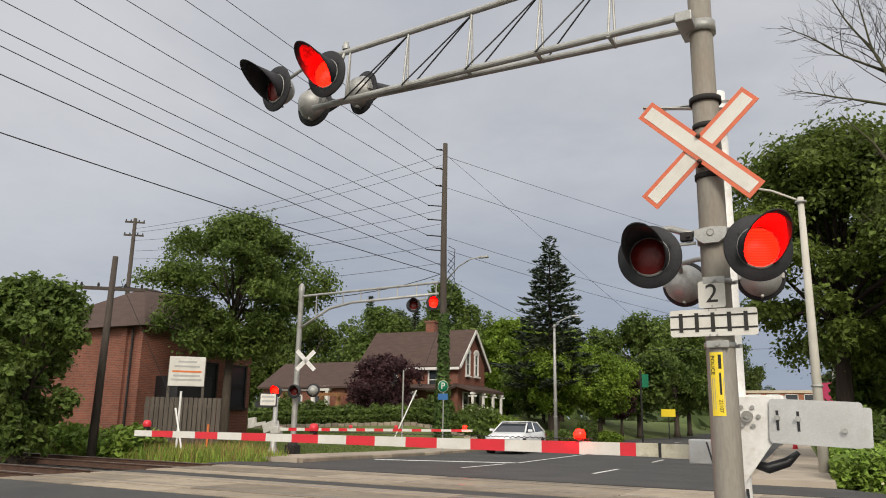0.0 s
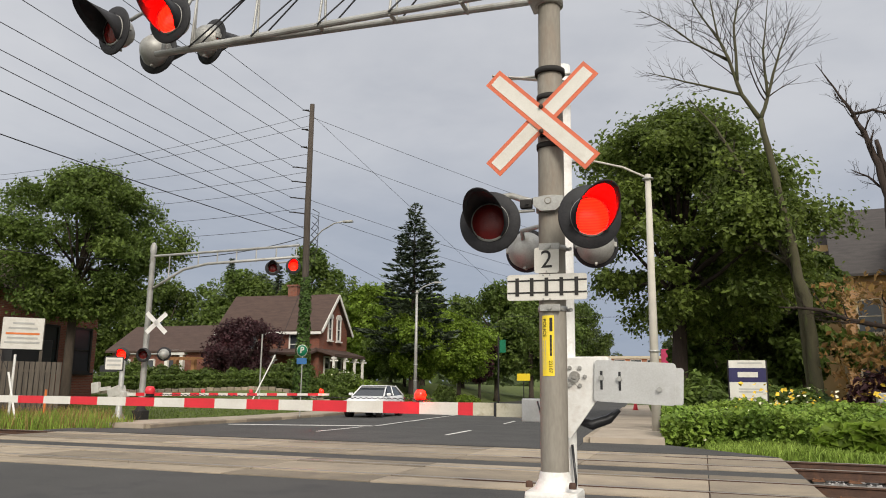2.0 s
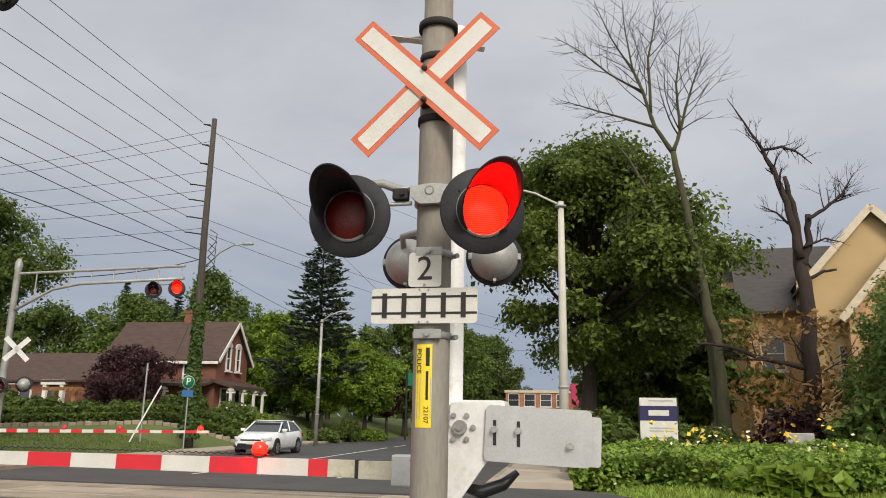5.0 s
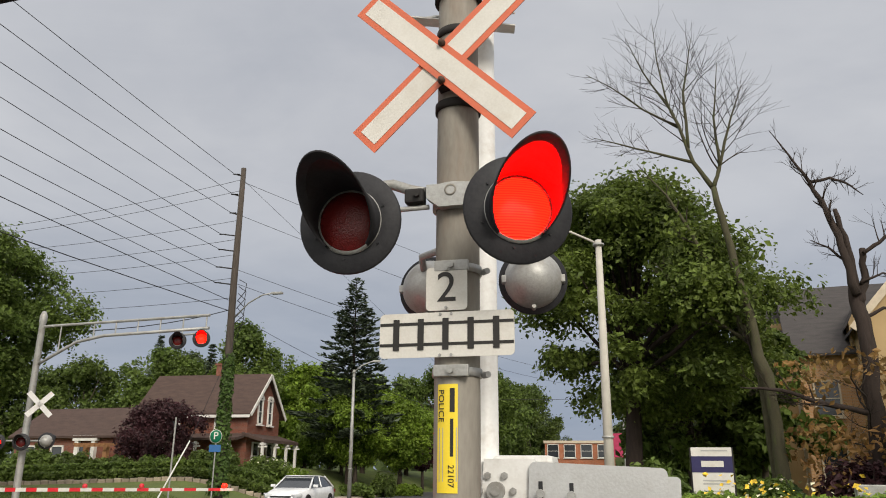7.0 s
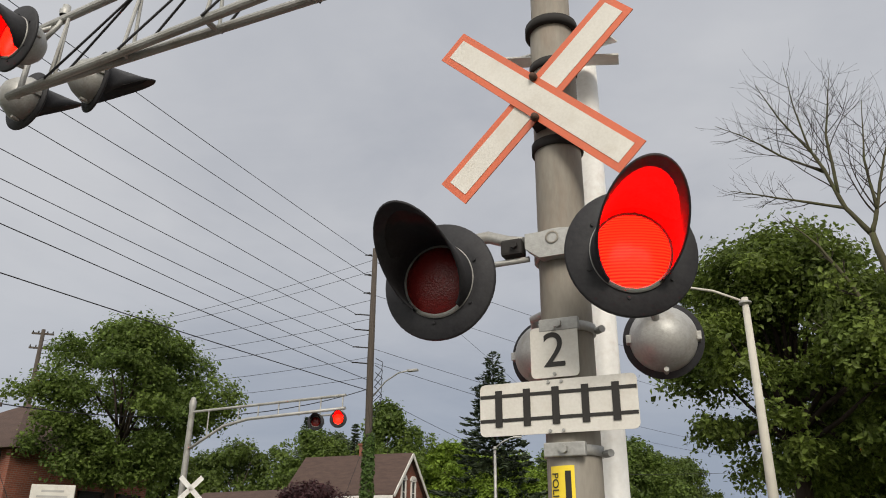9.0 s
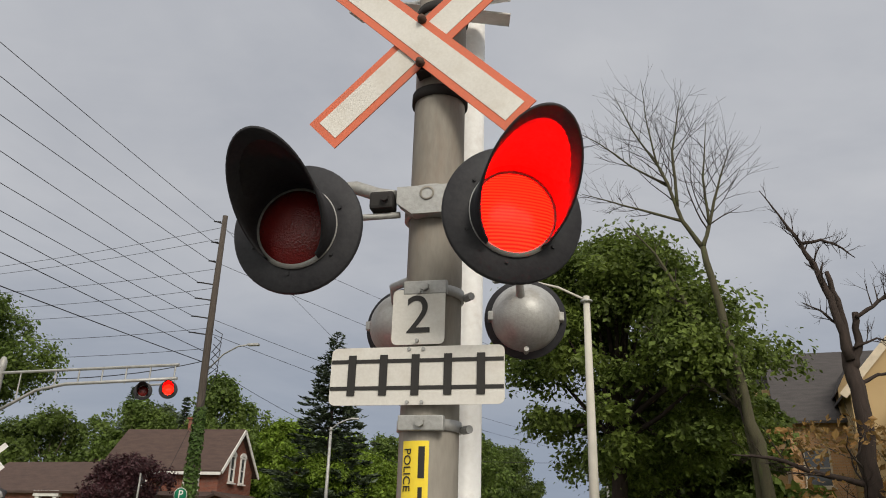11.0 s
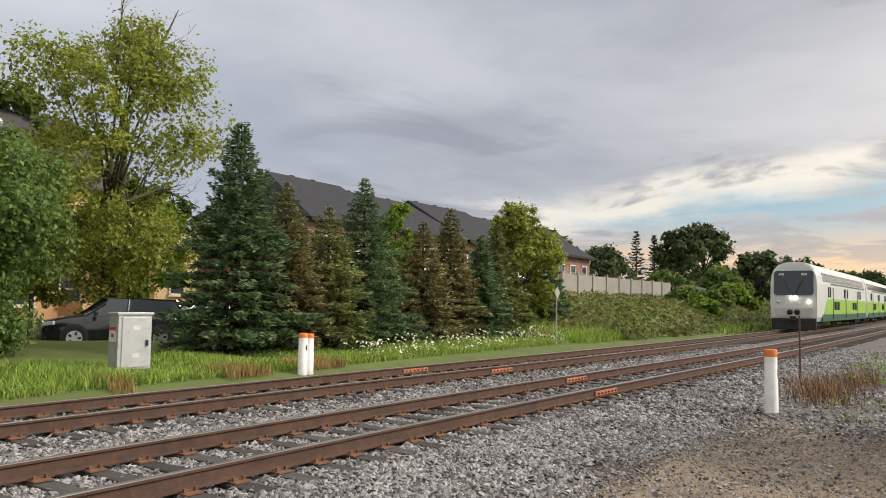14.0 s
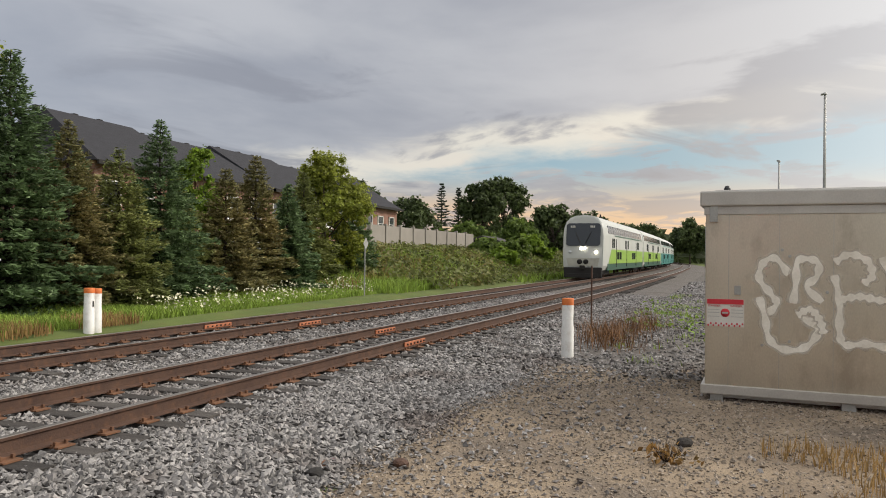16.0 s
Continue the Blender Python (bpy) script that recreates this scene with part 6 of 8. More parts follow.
for x in (5.0, 8.3):
    bm = bm_()
    box(bm, (x, -0.6, 11.15), (0.45, 0.45, 0.3), rx=41)
    part("roof_vent", bm, white_trim, och)
tower = new("tower")
tower.parent = och
tower.location.x = 2.6
bm = bm_()
box(bm, (9.4, -5.6, 2.2), (2.6, 4.0, 5.4))
part("wall", bm, stucco, tower)
bm = bm_()
box(bm, (9.4, -5.6, 4.75), (2.9, 4.3, 0.28), bevel=0.04)
for k in range(6):
    box(bm, (8.2 + 0.48 * k, -7.72, 5.02), (0.26, 0.2, 0.26))
part("parapet", bm, cream_trim, tower)
window(tower, (9.4, -7.6, 2.9), 0.9, 2.2, 0, cream_trim)
bm = bm_()
box(bm, (7.0, -6.6, 0.5), (6.0, 2.6, 1.7))
part("base", bm, brick_tan, tower)

red_bldg = thing("red_roofed_house", "small brick house with bright red metal roof", "house", (8.6, 64.0, 0.0), 0)
bm = bm_()
gable_walls(bm, -4.5, 4.0, -4, 4, -0.5, 4.8, 7.2)
part("wall", bm, brick_red, red_bldg)
bm = bm_()
gable_roof(bm, -4.5, 4.0, -4, 4, 4.8, 7.2)
part("roof", bm, roof_red, red_bldg)
for x in (-2, 1.5):
    window(red_bldg, (x, -4, 2.2), 1.1, 1.5)

# far shops at the end of the street
for i, (at, s, m_, lb) in enumerate((((-14.0, 190, 0), (13, 12, 7.5), brick_red, "distant red brick shop building"), ((-9.6, 115, 0), (9, 8, 6.0), brick_orange, "distant orange brick building"))):
    t = thing("shop_building", lb, "building", at)
    bm = bm_()
    box(bm, (0, 0, s[2] / 2 - 0.3), s)
    part("wall", bm, m_, t)
    bm = bm_()
    box(bm, (0, 0, s[2] - 0.2), (s[0] + 0.3, s[1] + 0.3, 0.35))
    part("cornice", bm, cream_trim, t)
    for k in range(4):
        for z in (1.8, 4.6):
            window(t, (-s[0] / 2 + s[0] * (k + 0.5) / 4, -s[1] / 2, z), 1.5, 1.7)

# terrace of town houses behind the firs
for k in range(5):
    x0 = 33.0 + 8.6 * k
    rg = 9.6 - 0.25 * (k % 2)
    t = thing("town_house", "brown brick town house with dark shingle roof", "house", (x0 + 4.2, 40.0, 0.0), 0, "terrace of town houses")
    bm = bm_()
    box(bm, (0, 0, 3.0), (8.4, 10.0, 6.9))
    part("wall", bm, brick_brown, t)
    bm = bm_()
    c = [bm.verts.new(p) for p in ((-4.5, -5.5, 6.3), (4.5, -5.5, 6.3), (4.5, 5.5, 6.3), (-4.5, 5.5, 6.3), (-2.6 if k == 0 else -4.45, 0, rg), (4.45, 0, rg))]
    for q in ((0, 1, 5, 4), (2, 3, 4, 5), (1, 2, 5), (3, 0, 4), (3, 2, 1, 0)):
        bm.faces.new([c[j] for j in q])
    part("roof", bm, roof_dark, t)
    bm = bm_()
    box(bm, (0, -5.52, 6.2), (9.0, 0.12, 0.22))
    part("gutter", bm, undergear, t)
    for x in (-3.0, -0.3, 2.6):
        for z in (1.6, 4.6):
            window(t, (x, -5.0, z), 1.3, 1.5, 0, white_trim, False, 1)
    for x in (-2.8, 0, 2.0):
        bm = bm_()
        box(bm, (x, 0.4, rg - 0.05), (0.3, 0.3, 0.35))
        part("roof_vent", bm, undergear, t)

# noise wall, panel by panel
nw = thing("noise_wall", "tall grey-brown precast noise wall with posts", "wall", (46.2, 25.2, 1.2), -1.5)
for k in range(9):
    bm = bm_()
    box(bm, (1.25 + 2.5 * k, 0, 1.05), (2.32, 0.14, 2.5), bevel=0.01)
    part("panel", bm, fence_grey, nw)
    bm = bm_()
    box(bm, (2.5 * k, -0.03, 1.1), (0.2, 0.24, 2.65))
    part("post", bm, fence_grey, nw)
t = thing("brick_bungalow", "small red brick house with grey roof past the noise wall", "house", (82, 26.5, 0.0))
bm = bm_()
box(bm, (0, 0, 1.2), (6, 6, 3.4))
part("wall", bm, brick_red, t)
bm = bm_()
gable_roof(bm, -3, 3, -3, 3, 2.7, 3.5, over=0.4)
part("roof", bm, roof_grey, t)


# ---- train on the farther track ----
def on_line(x, y0=FAR):
    return Vector((x, y0 + float(bend(x)), 0.0)), line_dir(x)


def coach(x_front, label, low, cab=False, dark=None):
    """A double-deck coach 25.9 m long; its own x runs back from the front end."""
    p, a = on_line(x_front)
    q, _ = on_line(x_front + 25.9)
    yaw = math.degrees(math.atan2(q.y - p.y, q.x - p.x))
    t = thing("train_coach", label, "train", p, yaw, "coaches of the train")
    t.scale = (1, 1, 0.94)
    L = 25.7
    prof = [(-1.30, 0.62), (-1.46, 0.95), (-1.49, 2.0), (-1.49, 3.3), (-1.43, 3.85), (-1.27, 4.28), (-1.0, 4.58), (-0.6, 4.76), (0, 4.82), (0.6, 4.76), (1.0, 4.58), (1.27, 4.28), (1.43, 3.85), (1.49, 3.3), (1.49, 2.0), (1.46, 0.95), (1.30, 0.62)]
    xs = [0.0, 0.35, 1.0, 1.8, 4.5, 5.2, L - 5.2, L - 4.5, L] if cab else [0.0, 0.05, 4.5, 5.2, L - 5.2, L - 4.5, L - 0.05, L]
    b = bm_()
    rings = []
    for i, x in enumerate(xs):
        k = 1.0
        lift = 0.0
        if cab and x < 2:
            k = (0.955, 0.985, 1.0, 1.0)[i]
        ring = []
        for y, z in prof:
            zz_ = z
            xx = x
            if cab and i == 0:
                xx = 0.0 + max(0.0, (z - 2.2)) * 0.12
                zz_ = 0.62 + (z - 0.62) * 0.965
            ring.append(b.verts.new((xx, y * k, zz_)))
        rings.append(ring)
    for r0, r1 in zip(rings, rings[1:]):
        for j in range(len(prof)):
            fc = b.faces.new((r0[j], r0[(j + 1) % len(prof)], r1[(j + 1) % len(prof)], r1[j]))
    b.faces.new(rings[0])
    b.faces.new(rings[-1][::-1])
    bmesh.ops.recalc_face_normals(b, faces=b.faces)
    part("body", b, train_white, t)
    for s in (-1, 1):
        b = bm_()
        plate(b, [(2.2 if cab else 0.3, 1.12), (L - 0.3, 1.12), (L - 0.3, 2.25), (3.6 if cab else 0.3, 2.25)], 0.012, Matrix.Translation((0, -1.50 if s < 0 else 1.488, 0)))
        part("colour_band", b, low, t)
        b = bm_()
        box(b, (L / 2 + 0.8, s * 1.45, 0.86), (L - 1.8, 0.05, 0.5))
        part("skirt", b, dark or train_dark_green, t)
        for x in np.arange(2.6 if cab else 1.5, L - 1.5, 1.32):
            b = bm_()
            box(b, (x, s * 1.425, 3.78), (1.08, 0.06, 0.60), rx=s * 10)
            part("upper_window", b, dark_glass, t)
        for x in (7.2, 8.6, 17.0, 18.4):
            b = bm_()
            box(b, (x, s * 1.50, 1.75), (1.1, 0.03, 0.62))
            part("lower_window", b, dark_glass, t)
        for x in (4.2, 5.0, 11.9, 13.6, L - 5.0, L - 4.1):
            b = bm_()
            box(b, (x, s * 1.50, 2.75), (0.5, 0.03, 0.75))
            part("window", b, dark_glass, t)
        for x in (6.2, 12.6, 19.6):
            b = bm_()
            box(b, (x, s * 1.505, 1.95), (0.18, 0.03, 2.3))
            part("door_gap", b, undergear, t)
        b = bm_()
        box(b, (L / 2 + 2, s * 1.485, 3.36), (L - 6.5, 0.03, 0.10))
        part("upper_stripe", b, train_dark_green if low is train_green else low, t)
    for xb in (3.2, L - 3.2):
        bg_ = new("bogie")
        bg_.parent = t
        b = bm_()
        box(b, (xb, 0, 0.5), (3.4, 2.3, 0.4), bevel=0.05)
        part("frame", b, undergear, bg_)
        for xw in (-1.2, 1.2):
            for s in (-1, 1):
                b = bm_()
                tube(b, (xb + xw, s * 0.68, 0.45), (xb + xw, s * 0.82, 0.45), 0.44, seg=20)
                part("wheel", b, rust, bg_)
    if cab:
        b = bm_()
        fr = [(y, z) for y, z in rounded(2.42, 1.78, 0.22, 4, 0, 3.42)]
        vv = [b.verts.new(((z - 2.2) * 0.12 - 0.03, y, 0.62 + (z - 0.62) * 0.965)) for y, z in fr]
        b.faces.new(vv)
        wsn = part("windscreen", b, dark_glass, t, "large dark windscreen")
        for y in (-0.25, 0.25):
            b = bm_()
            tube(b, (-0.02, y * 0.6, 2.6), (0.09, y * 2.2, 3.5), 0.025, seg=5)
            part("wiper", b, black_gloss, wsn)
        for y in (-0.78, 0.62):
            for k in range(3):
                b = bm_()
                box(b, (0.13, y + 0.12 * k, 3.92), (0.02, 0.09, 0.16), ry=-6)
                part("number_bar", b, sign_white, wsn)
        b = bm_()
        plate(b, [(-1.05, 0.95), (1.05, 0.95), (1.18, 1.55), (-1.18, 1.55)], 0.06, pose(-0.05, 0, 0, 0, 0, -90))
        part("nose_panel", b, mat("nose_grey", (0.45, 0.44, 0.38), 0.5), t)
        b = bm_()
        for y in (-0.22, 0.22):
            lathe(b, [(0.0005, 0.02), (0.19, 0.02), (0.19, 0.0)], pose(-0.06, y, 1.27, 0, -90, 0), 16)
        part("badge", b, undergear, t, "two dark round badge shapes")
        b = bm_()
        box(b, (0.05, 0, 0.45), (0.3, 2.7, 0.8), bevel=0.06)
        box(b, (-0.25, 0, 0.85), (0.5, 0.3, 0.3), bevel=0.03)
        box(b, (-0.12, 0, 0.22), (0.12, 2.2, 0.3), bevel=0.03)
        part("pilot", b, undergear, t, "dark pilot with coupler")
        for y, z in ((-0.12, 2.28), (0.12, 2.28), (-0.92, 2.0), (0.92, 2.0)):
            b = bm_()
            lathe(b, [(0.0005, 0.06), (0.08, 0.05), (0.115, 0.0)], pose(-0.02, y, z, 0, -90, 0), 14)
            part("headlight", b, lamp_glass if y > 0.5 else headlight_on, t, "" if y > 0.5 else "lit headlight")
        for x, zt in ((9.0, 5.35), (9.6, 5.2)):
            b = bm_()
            tube(b, (x, 0.2, 4.85), (x, 0.2, zt), 0.06, seg=6)
            part("antenna", b, undergear, t)
    return t


X0 = 55.5
coach(X0, "white double-deck cab car with lime green band and lit headlights", train_green, True)
coach(X0 + 26.3, "white double-deck coach with lime green band", train_green)
coach(X0 + 52.6, "white double-deck coach with teal panels", train_teal, dark=train_teal)
coach(X0 + 78.9, "white double-deck coach with teal panels", train_teal, dark=train_teal)


# ---- vehicles ----
def car(at, yaw, paint, label, length=4.6, width=1.78, height=1.46, suv=False, group=""):
    """Body by cross-sections along its length (x to the front), with glass, wheels and lamps."""
    t = thing("car", label, "car", at, yaw, group)
    l2, w2 = length / 2, width / 2
    belt = 1.00 if not suv else 1.12
    hood = 0.93 if not suv else 1.08
    stations = [(-l2, 0.42, 0.78, 0.78), (-l2 + 0.10, 0.28, 1.0 if not suv else 1.08, 0.90), (-l2 + 0.55, 0.22, belt + 0.06, 0.97), (-0.9, 0.20, belt + 0.03, 1.0), (0.5, 0.20, belt, 1.0),
                (l2 - 1.25, 0.20, hood + 0.04, 1.0), (l2 - 0.75, 0.22, hood - 0.03, 0.97), (l2 - 0.30, 0.24, hood - 0.13, 0.90), (l2 - 0.08, 0.26, hood - 0.24, 0.80), (l2, 0.30, hood - 0.36, 0.70)]
    b = bm_()
    rings = []
    for x, z0, z1, k in stations:
        w = w2 * k
        rings.append([b.verts.new((x, y, z)) for y, z in ((-w * 0.9, z0), (-w, z0 + 0.14), (-w, z0 + (z1 - z0) * 0.6), (-w * 0.93, z1 - 0.05), (-w * 0.8, z1), (w * 0.8, z1), (w * 0.93, z1 - 0.05), (w, z0 + (z1 - z0) * 0.6), (w, z0 + 0.14), (w * 0.9, z0))])
    for r0, r1 in zip(rings, rings[1:]):
        for j in range(10):
            b.faces.new((r0[j], r0[(j + 1) % 10], r1[(j + 1) % 10], r1[j])).smooth = True
    b.faces.new(rings[0])
    b.faces.new(rings[-1][::-1])
    bmesh.ops.recalc_face_normals(b, faces=b.faces)
    part("body", b, paint, t)
    rear_t, rear_b = (-l2 + 0.40, -l2 + 0.15) if suv else (-l2 + 1.15, -l2 + 0.42)
    cab_ = [((rear_b, belt - 0.02, 0.90), (rear_t, height - 0.03, 0.72)), ((-0.2, belt - 0.02, 0.93), (-0.3, height, 0.74)), ((0.55, belt - 0.03, 0.93), (0.35, height - 0.01, 0.74)), ((l2 - 1.22, belt - 0.06, 0.90), (l2 - 2.1, height - 0.06, 0.70))]
    b = bm_()
    rows = [[b.verts.new(p) for p in ((lo[0], -w2 * lo[2], lo[1]), (hi[0], -w2 * hi[2], hi[1]), (hi[0], w2 * hi[2], hi[1]), (lo[0], w2 * lo[2], lo[1]))] for lo, hi in cab_]
    for r0, r1 in zip(rows, rows[1:]):
        for j in range(3):
            b.faces.new((r0[j], r0[j + 1], r1[j + 1], r1[j]))
    b.faces.new(rows[0])
    b.faces.new(rows[-1][::-1])
    bmesh.ops.recalc_face_normals(b, faces=b.faces)
    part("glasshouse", b, dark_glass, t, "dark tinted windows")
    b = bm_()
    top = [(rear_t - 0.08, height - 0.03), (-0.5, height + 0.018), (0.2, height + 0.01), (l2 - 2.04, height - 0.04)]
    for (xa, za), (xb, zb) in zip(top, top[1:]):
        vv = [b.verts.new(p) for p in ((xa, -w2 * 0.75, za), (xb, -w2 * 0.74, zb), (xb, w2 * 0.74, zb), (xa, w2 * 0.75, za), (xa, -w2 * 0.75, za - 0.05), (xb, -w2 * 0.74, zb - 0.05), (xb, w2 * 0.74, zb - 0.05), (xa, w2 * 0.75, za - 0.05))]
        for q in ((0, 1, 2, 3), (4, 0, 3, 7), (1, 5, 6, 2), (0, 4, 5, 1), (3, 2, 6, 7)):
            b.faces.new([vv[k] for k in q])
    part("roof", b, paint, t)
    for s in (-1, 1):
        b = bm_()
        tube(b, (l2 - 1.2, s * w2 * 0.90, belt - 0.06), (l2 - 2.02, s * w2 * 0.715, height - 0.04), 0.035, seg=5)
        part("pillar", b, paint, t)
        b = bm_()
        tube(b, (-0.25, s * w2 * 0.94, belt), (-0.32, s * w2 * 0.75, height - 0.02), 0.03, seg=5)
        part("pillar", b, paint, t)
        b = bm_()
        tube(b, (rear_b, s * w2 * 0.91, belt), (rear_t, s * w2 * 0.73, height - 0.03), 0.05, seg=5)
        part("pillar", b, paint, t)
    for x in (-l2 + 0.95, l2 - 0.9):
        for s in (-1, 1):
            wh = new("wheel")
            wh.parent = t
            rad = 0.32 if not suv else 0.37
            b = bm_()
            tube(b, (x, s * (w2 - 0.25), rad + 0.03), (x, s * (w2 + 0.004), rad + 0.03), rad + 0.055, seg=24)
            part("wheel_arch", b, undergear, wh)
            b = bm_()
            tube(b, (x, s * (w2 - 0.2), rad), (x, s * (w2 + 0.012), rad), rad, seg=24)
            part("tyre", b, tyre_mat, wh)
            b = bm_()
            tube(b, (x, s * (w2 + 0.0), rad), (x, s * (w2 + 0.02), rad), rad * 0.66, seg=20)
            rim = part("rim", b, rim_mat, wh)
            b = bm_()
            for k in range(5):
                a_ = k * 1.2566 + 0.6
                box(b, (x + rad * 0.42 * math.cos(a_), s * (w2 + 0.022), rad + rad * 0.42 * math.sin(a_)), (rad * 0.20, 0.01, rad * 0.3), ry=-math.degrees(a_) + 90)
            part("rim_gap", b, black_gloss, wh)
    for s in (-1, 1):
        b = bm_()
        box(b, (l2 - 0.20, s * w2 * 0.70, hood - 0.24), (0.40, 0.30, 0.13), rz=-s * 32, ry=8, bevel=0.035)
        part("headlight", b, lamp_glass, t)
        b = bm_()
        box(b, (-l2 + 0.08, s * w2 * 0.75, 0.82), (0.12, 0.32, 0.16), bevel=0.02)
        part("tail_light", b, lens_off, t)
        b = bm_()
        box(b, (l2 - 1.5, s * (w2 + 0.07), belt + 0.05), (0.12, 0.2, 0.12), bevel=0.03)
        part("mirror", b, paint, t)
    b = bm_()
    plate(b, [(-width * 0.36, 0.27), (width * 0.36, 0.27), (width * 0.30, 0.50), (-width * 0.30, 0.50)], 0.12, pose(l2 + 0.012, 0, 0, 0, 0, 90))
    box(b, (l2 - 0.035, 0, hood - 0.285), (0.10, width * 0.50, 0.055), bevel=0.01)
    for s in (-1, 1):
        box(b, (l2 - 0.07, s * width * 0.38, 0.40), (0.12, 0.16, 0.12), rz=-s * 20, bevel=0.03)
    part("grille", b, black_gloss, t)
    b = bm_()
    box(b, (l2 + 0.022, 0, 0.52), (0.012, 0.32, 0.11))
    part("plate", b, sign_white, t)
    return t


car((-14.95, 35.0, -0.115), -86, car_white, "white saloon car waiting at the stop line")
car((16.6, 28.6, -0.13), 156, car_black, "black sport utility car parked past the trackside cabinet", 4.5, 1.85, 1.66, True)
car((20.6, 28.2, -0.13), 156, car_white, "white parked car half hidden by firs", 4.5, 1.82, 1.6, True)
car((26.5, 37.0, -0.13), 175, car_blue, "blue-grey parked saloon car", 4.7)
car((-12.2, 95, -0.15), -97, car_white, "distant white car on the street")
strip("car_park", lambda y: 13.2, lambda y: 31.0, [25.6, 28, 31.5, 39.5], lambda y: -0.135, asphalt, "asphalt car park behind the firs", "car park", thick=0.08)

# ---- equipment beside the line ----
cab = thing("trackside_cabinet", "pale grey metal trackside cabinet on short legs", "cabinet", (11.4, 20.4, -0.32), -12)
cab.scale = (1.05, 1, 0.85)
bm = bm_()
box(bm, (0, 0, 1.05), (0.72, 0.5, 1.42), bevel=0.012)
part("body", bm, alu, cab)
bm = bm_()
box(bm, (0, 0, 1.79), (0.78, 0.58, 0.06), bevel=0.012)
part("lid", bm, alu, cab)
bm = bm_()
box(bm, (0.02, -0.262, 1.05), (0.60, 0.02, 1.30), bevel=0.006)
door = part("door", bm, alu, cab)
bm = bm_()
box(bm, (0.25, -0.29, 1.02), (0.05, 0.04, 0.16), bevel=0.01)
part("handle", bm, black_gloss, door)
for z in (1.42, 0.70):
    bm = bm_()
    box(bm, (0.02, -0.277, z), (0.16, 0.006, 0.11))
    part("label_plate", bm, sign_white, door)
bm = bm_()
box(bm, (-0.366, 0.02, 1.25), (0.008, 0.34, 0.40))
w_ = part("warning_sign", bm, sign_white, cab, "white and red warning sign")
bm = bm_()
box(bm, (-0.372, 0.02, 1.40), (0.006, 0.33, 0.09))
box(bm, (-0.372, 0.02, 1.22), (0.006, 0.12, 0.10))
part("red_print", bm, danger_red, w_)
for x in (-0.3, 0.3):
    for y in (-0.2, 0.2):
        bm = bm_()
        box(bm, (x, y, 0.17), (0.05, 0.05, 0.40))
        part("leg", bm, galv, cab)


def marker(at, n, label):
    t = thing("marker_post", label, "marker post", at)
    for k in range(n):
        b = bm_()
        x = 0.10 * k
        lathe(b, [(0.115, -0.2), (0.115, 0.55), (0.108, 0.56), (0.108, 0.98), (0.10, 1.0), (0.0005, 1.005)], Matrix.Translation((x * 2.2, 0, -0.02 * k)), 20)
        part("pipe", b, white_metal, t)
        b = bm_()
        lathe(b, [(0.1115, 0.90), (0.1115, 1.0), (0.104, 1.008), (0.0005, 1.012)], Matrix.Translation((x * 2.2, 0, -0.02 * k)), 20)
        part("orange_cap", b, amber, t)
    b = bm_()
    box(b, (0.0, -0.116, 0.66), (0.03, 0.004, 0.12))
    part("print_bar", b, sign_black, t)
    return t


marker((14.45, 18.0, -0.25), 2, "pair of white marker pipes with orange caps")
marker((15.1, 7.58, -0.36), 1, "white marker pipe with orange cap in ballast").scale = (1, 1, 1.14)

# equipment hut
BX, BY = 11.6, 5.22
hut = thing("equipment_hut", "aluminium trackside equipment hut with grey sprayed graffiti", "equipment hut", (BX, BY, -0.35), -5.0)
bm = bm_()
box(bm, (1.25, -2.35, 1.42), (2.5, 4.7, 2.40), bevel=0.01)
part("body", bm, bung_mat, hut)
bm = bm_()
box(bm, (1.25, -2.35, 2.70), (2.62, 4.84, 0.20), bevel=0.02)
box(bm, (1.25, -2.35, 2.545), (2.54, 4.74, 0.11), bevel=0.006)
box(bm, (1.25, -2.35, 2.80), (2.3, 4.5, 0.05), bevel=0.02)
part("roof", bm, bung_trim, hut)
bm = bm_()
box(bm, (1.25, -2.35, 0.19), (2.6, 4.8, 0.12), bevel=0.01)
box(bm, (1.25, -2.35, 0.10), (2.3, 4.5, 0.06))
part("skid", bm, bung_trim, hut)
for y in (-0.15, -1.7, -3.2, -4.55):
    bm = bm_()
    box(bm, (0.5, y, 0.06), (1.0, 0.16, 0.16))
    part("foot", bm, galv, hut)
for y in (-0.29, -0.90, -1.52, -2.14, -2.76, -3.38, -4.0):
    bm = bm_()
    box(bm, (-0.001, y, 1.40), (0.006, 0.006, 2.34))
    part("seam", bm, text_grey, hut)
bm = bm_()
box(bm, (-0.02, -0.10, 2.52), (0.05, 0.10, 0.26), bevel=0.008)
box(bm, (-0.02, -0.40, 1.50), (0.035, 0.08, 0.12), bevel=0.006)
part("latch", bm, galv, hut)
bm = bm_()
lathe(bm, [(0.035, 0), (0.045, 0.05), (0.03, 0.09), (0.0005, 0.1)], Matrix.Translation((0.3, -0.25, 2.8)), 12)
part("roof_lamp", bm, black_gloss, hut)
bm = bm_()
box(bm, (-0.008, -0.25, 1.20), (0.012, 0.46, 0.36))
sg = part("danger_sign", bm, sign_white, hut, "white danger notice with red bands")
bm = bm_()
box(bm, (-0.015, -0.25, 1.345), (0.006, 0.45, 0.065))
part("red_band", bm, danger_red, sg)
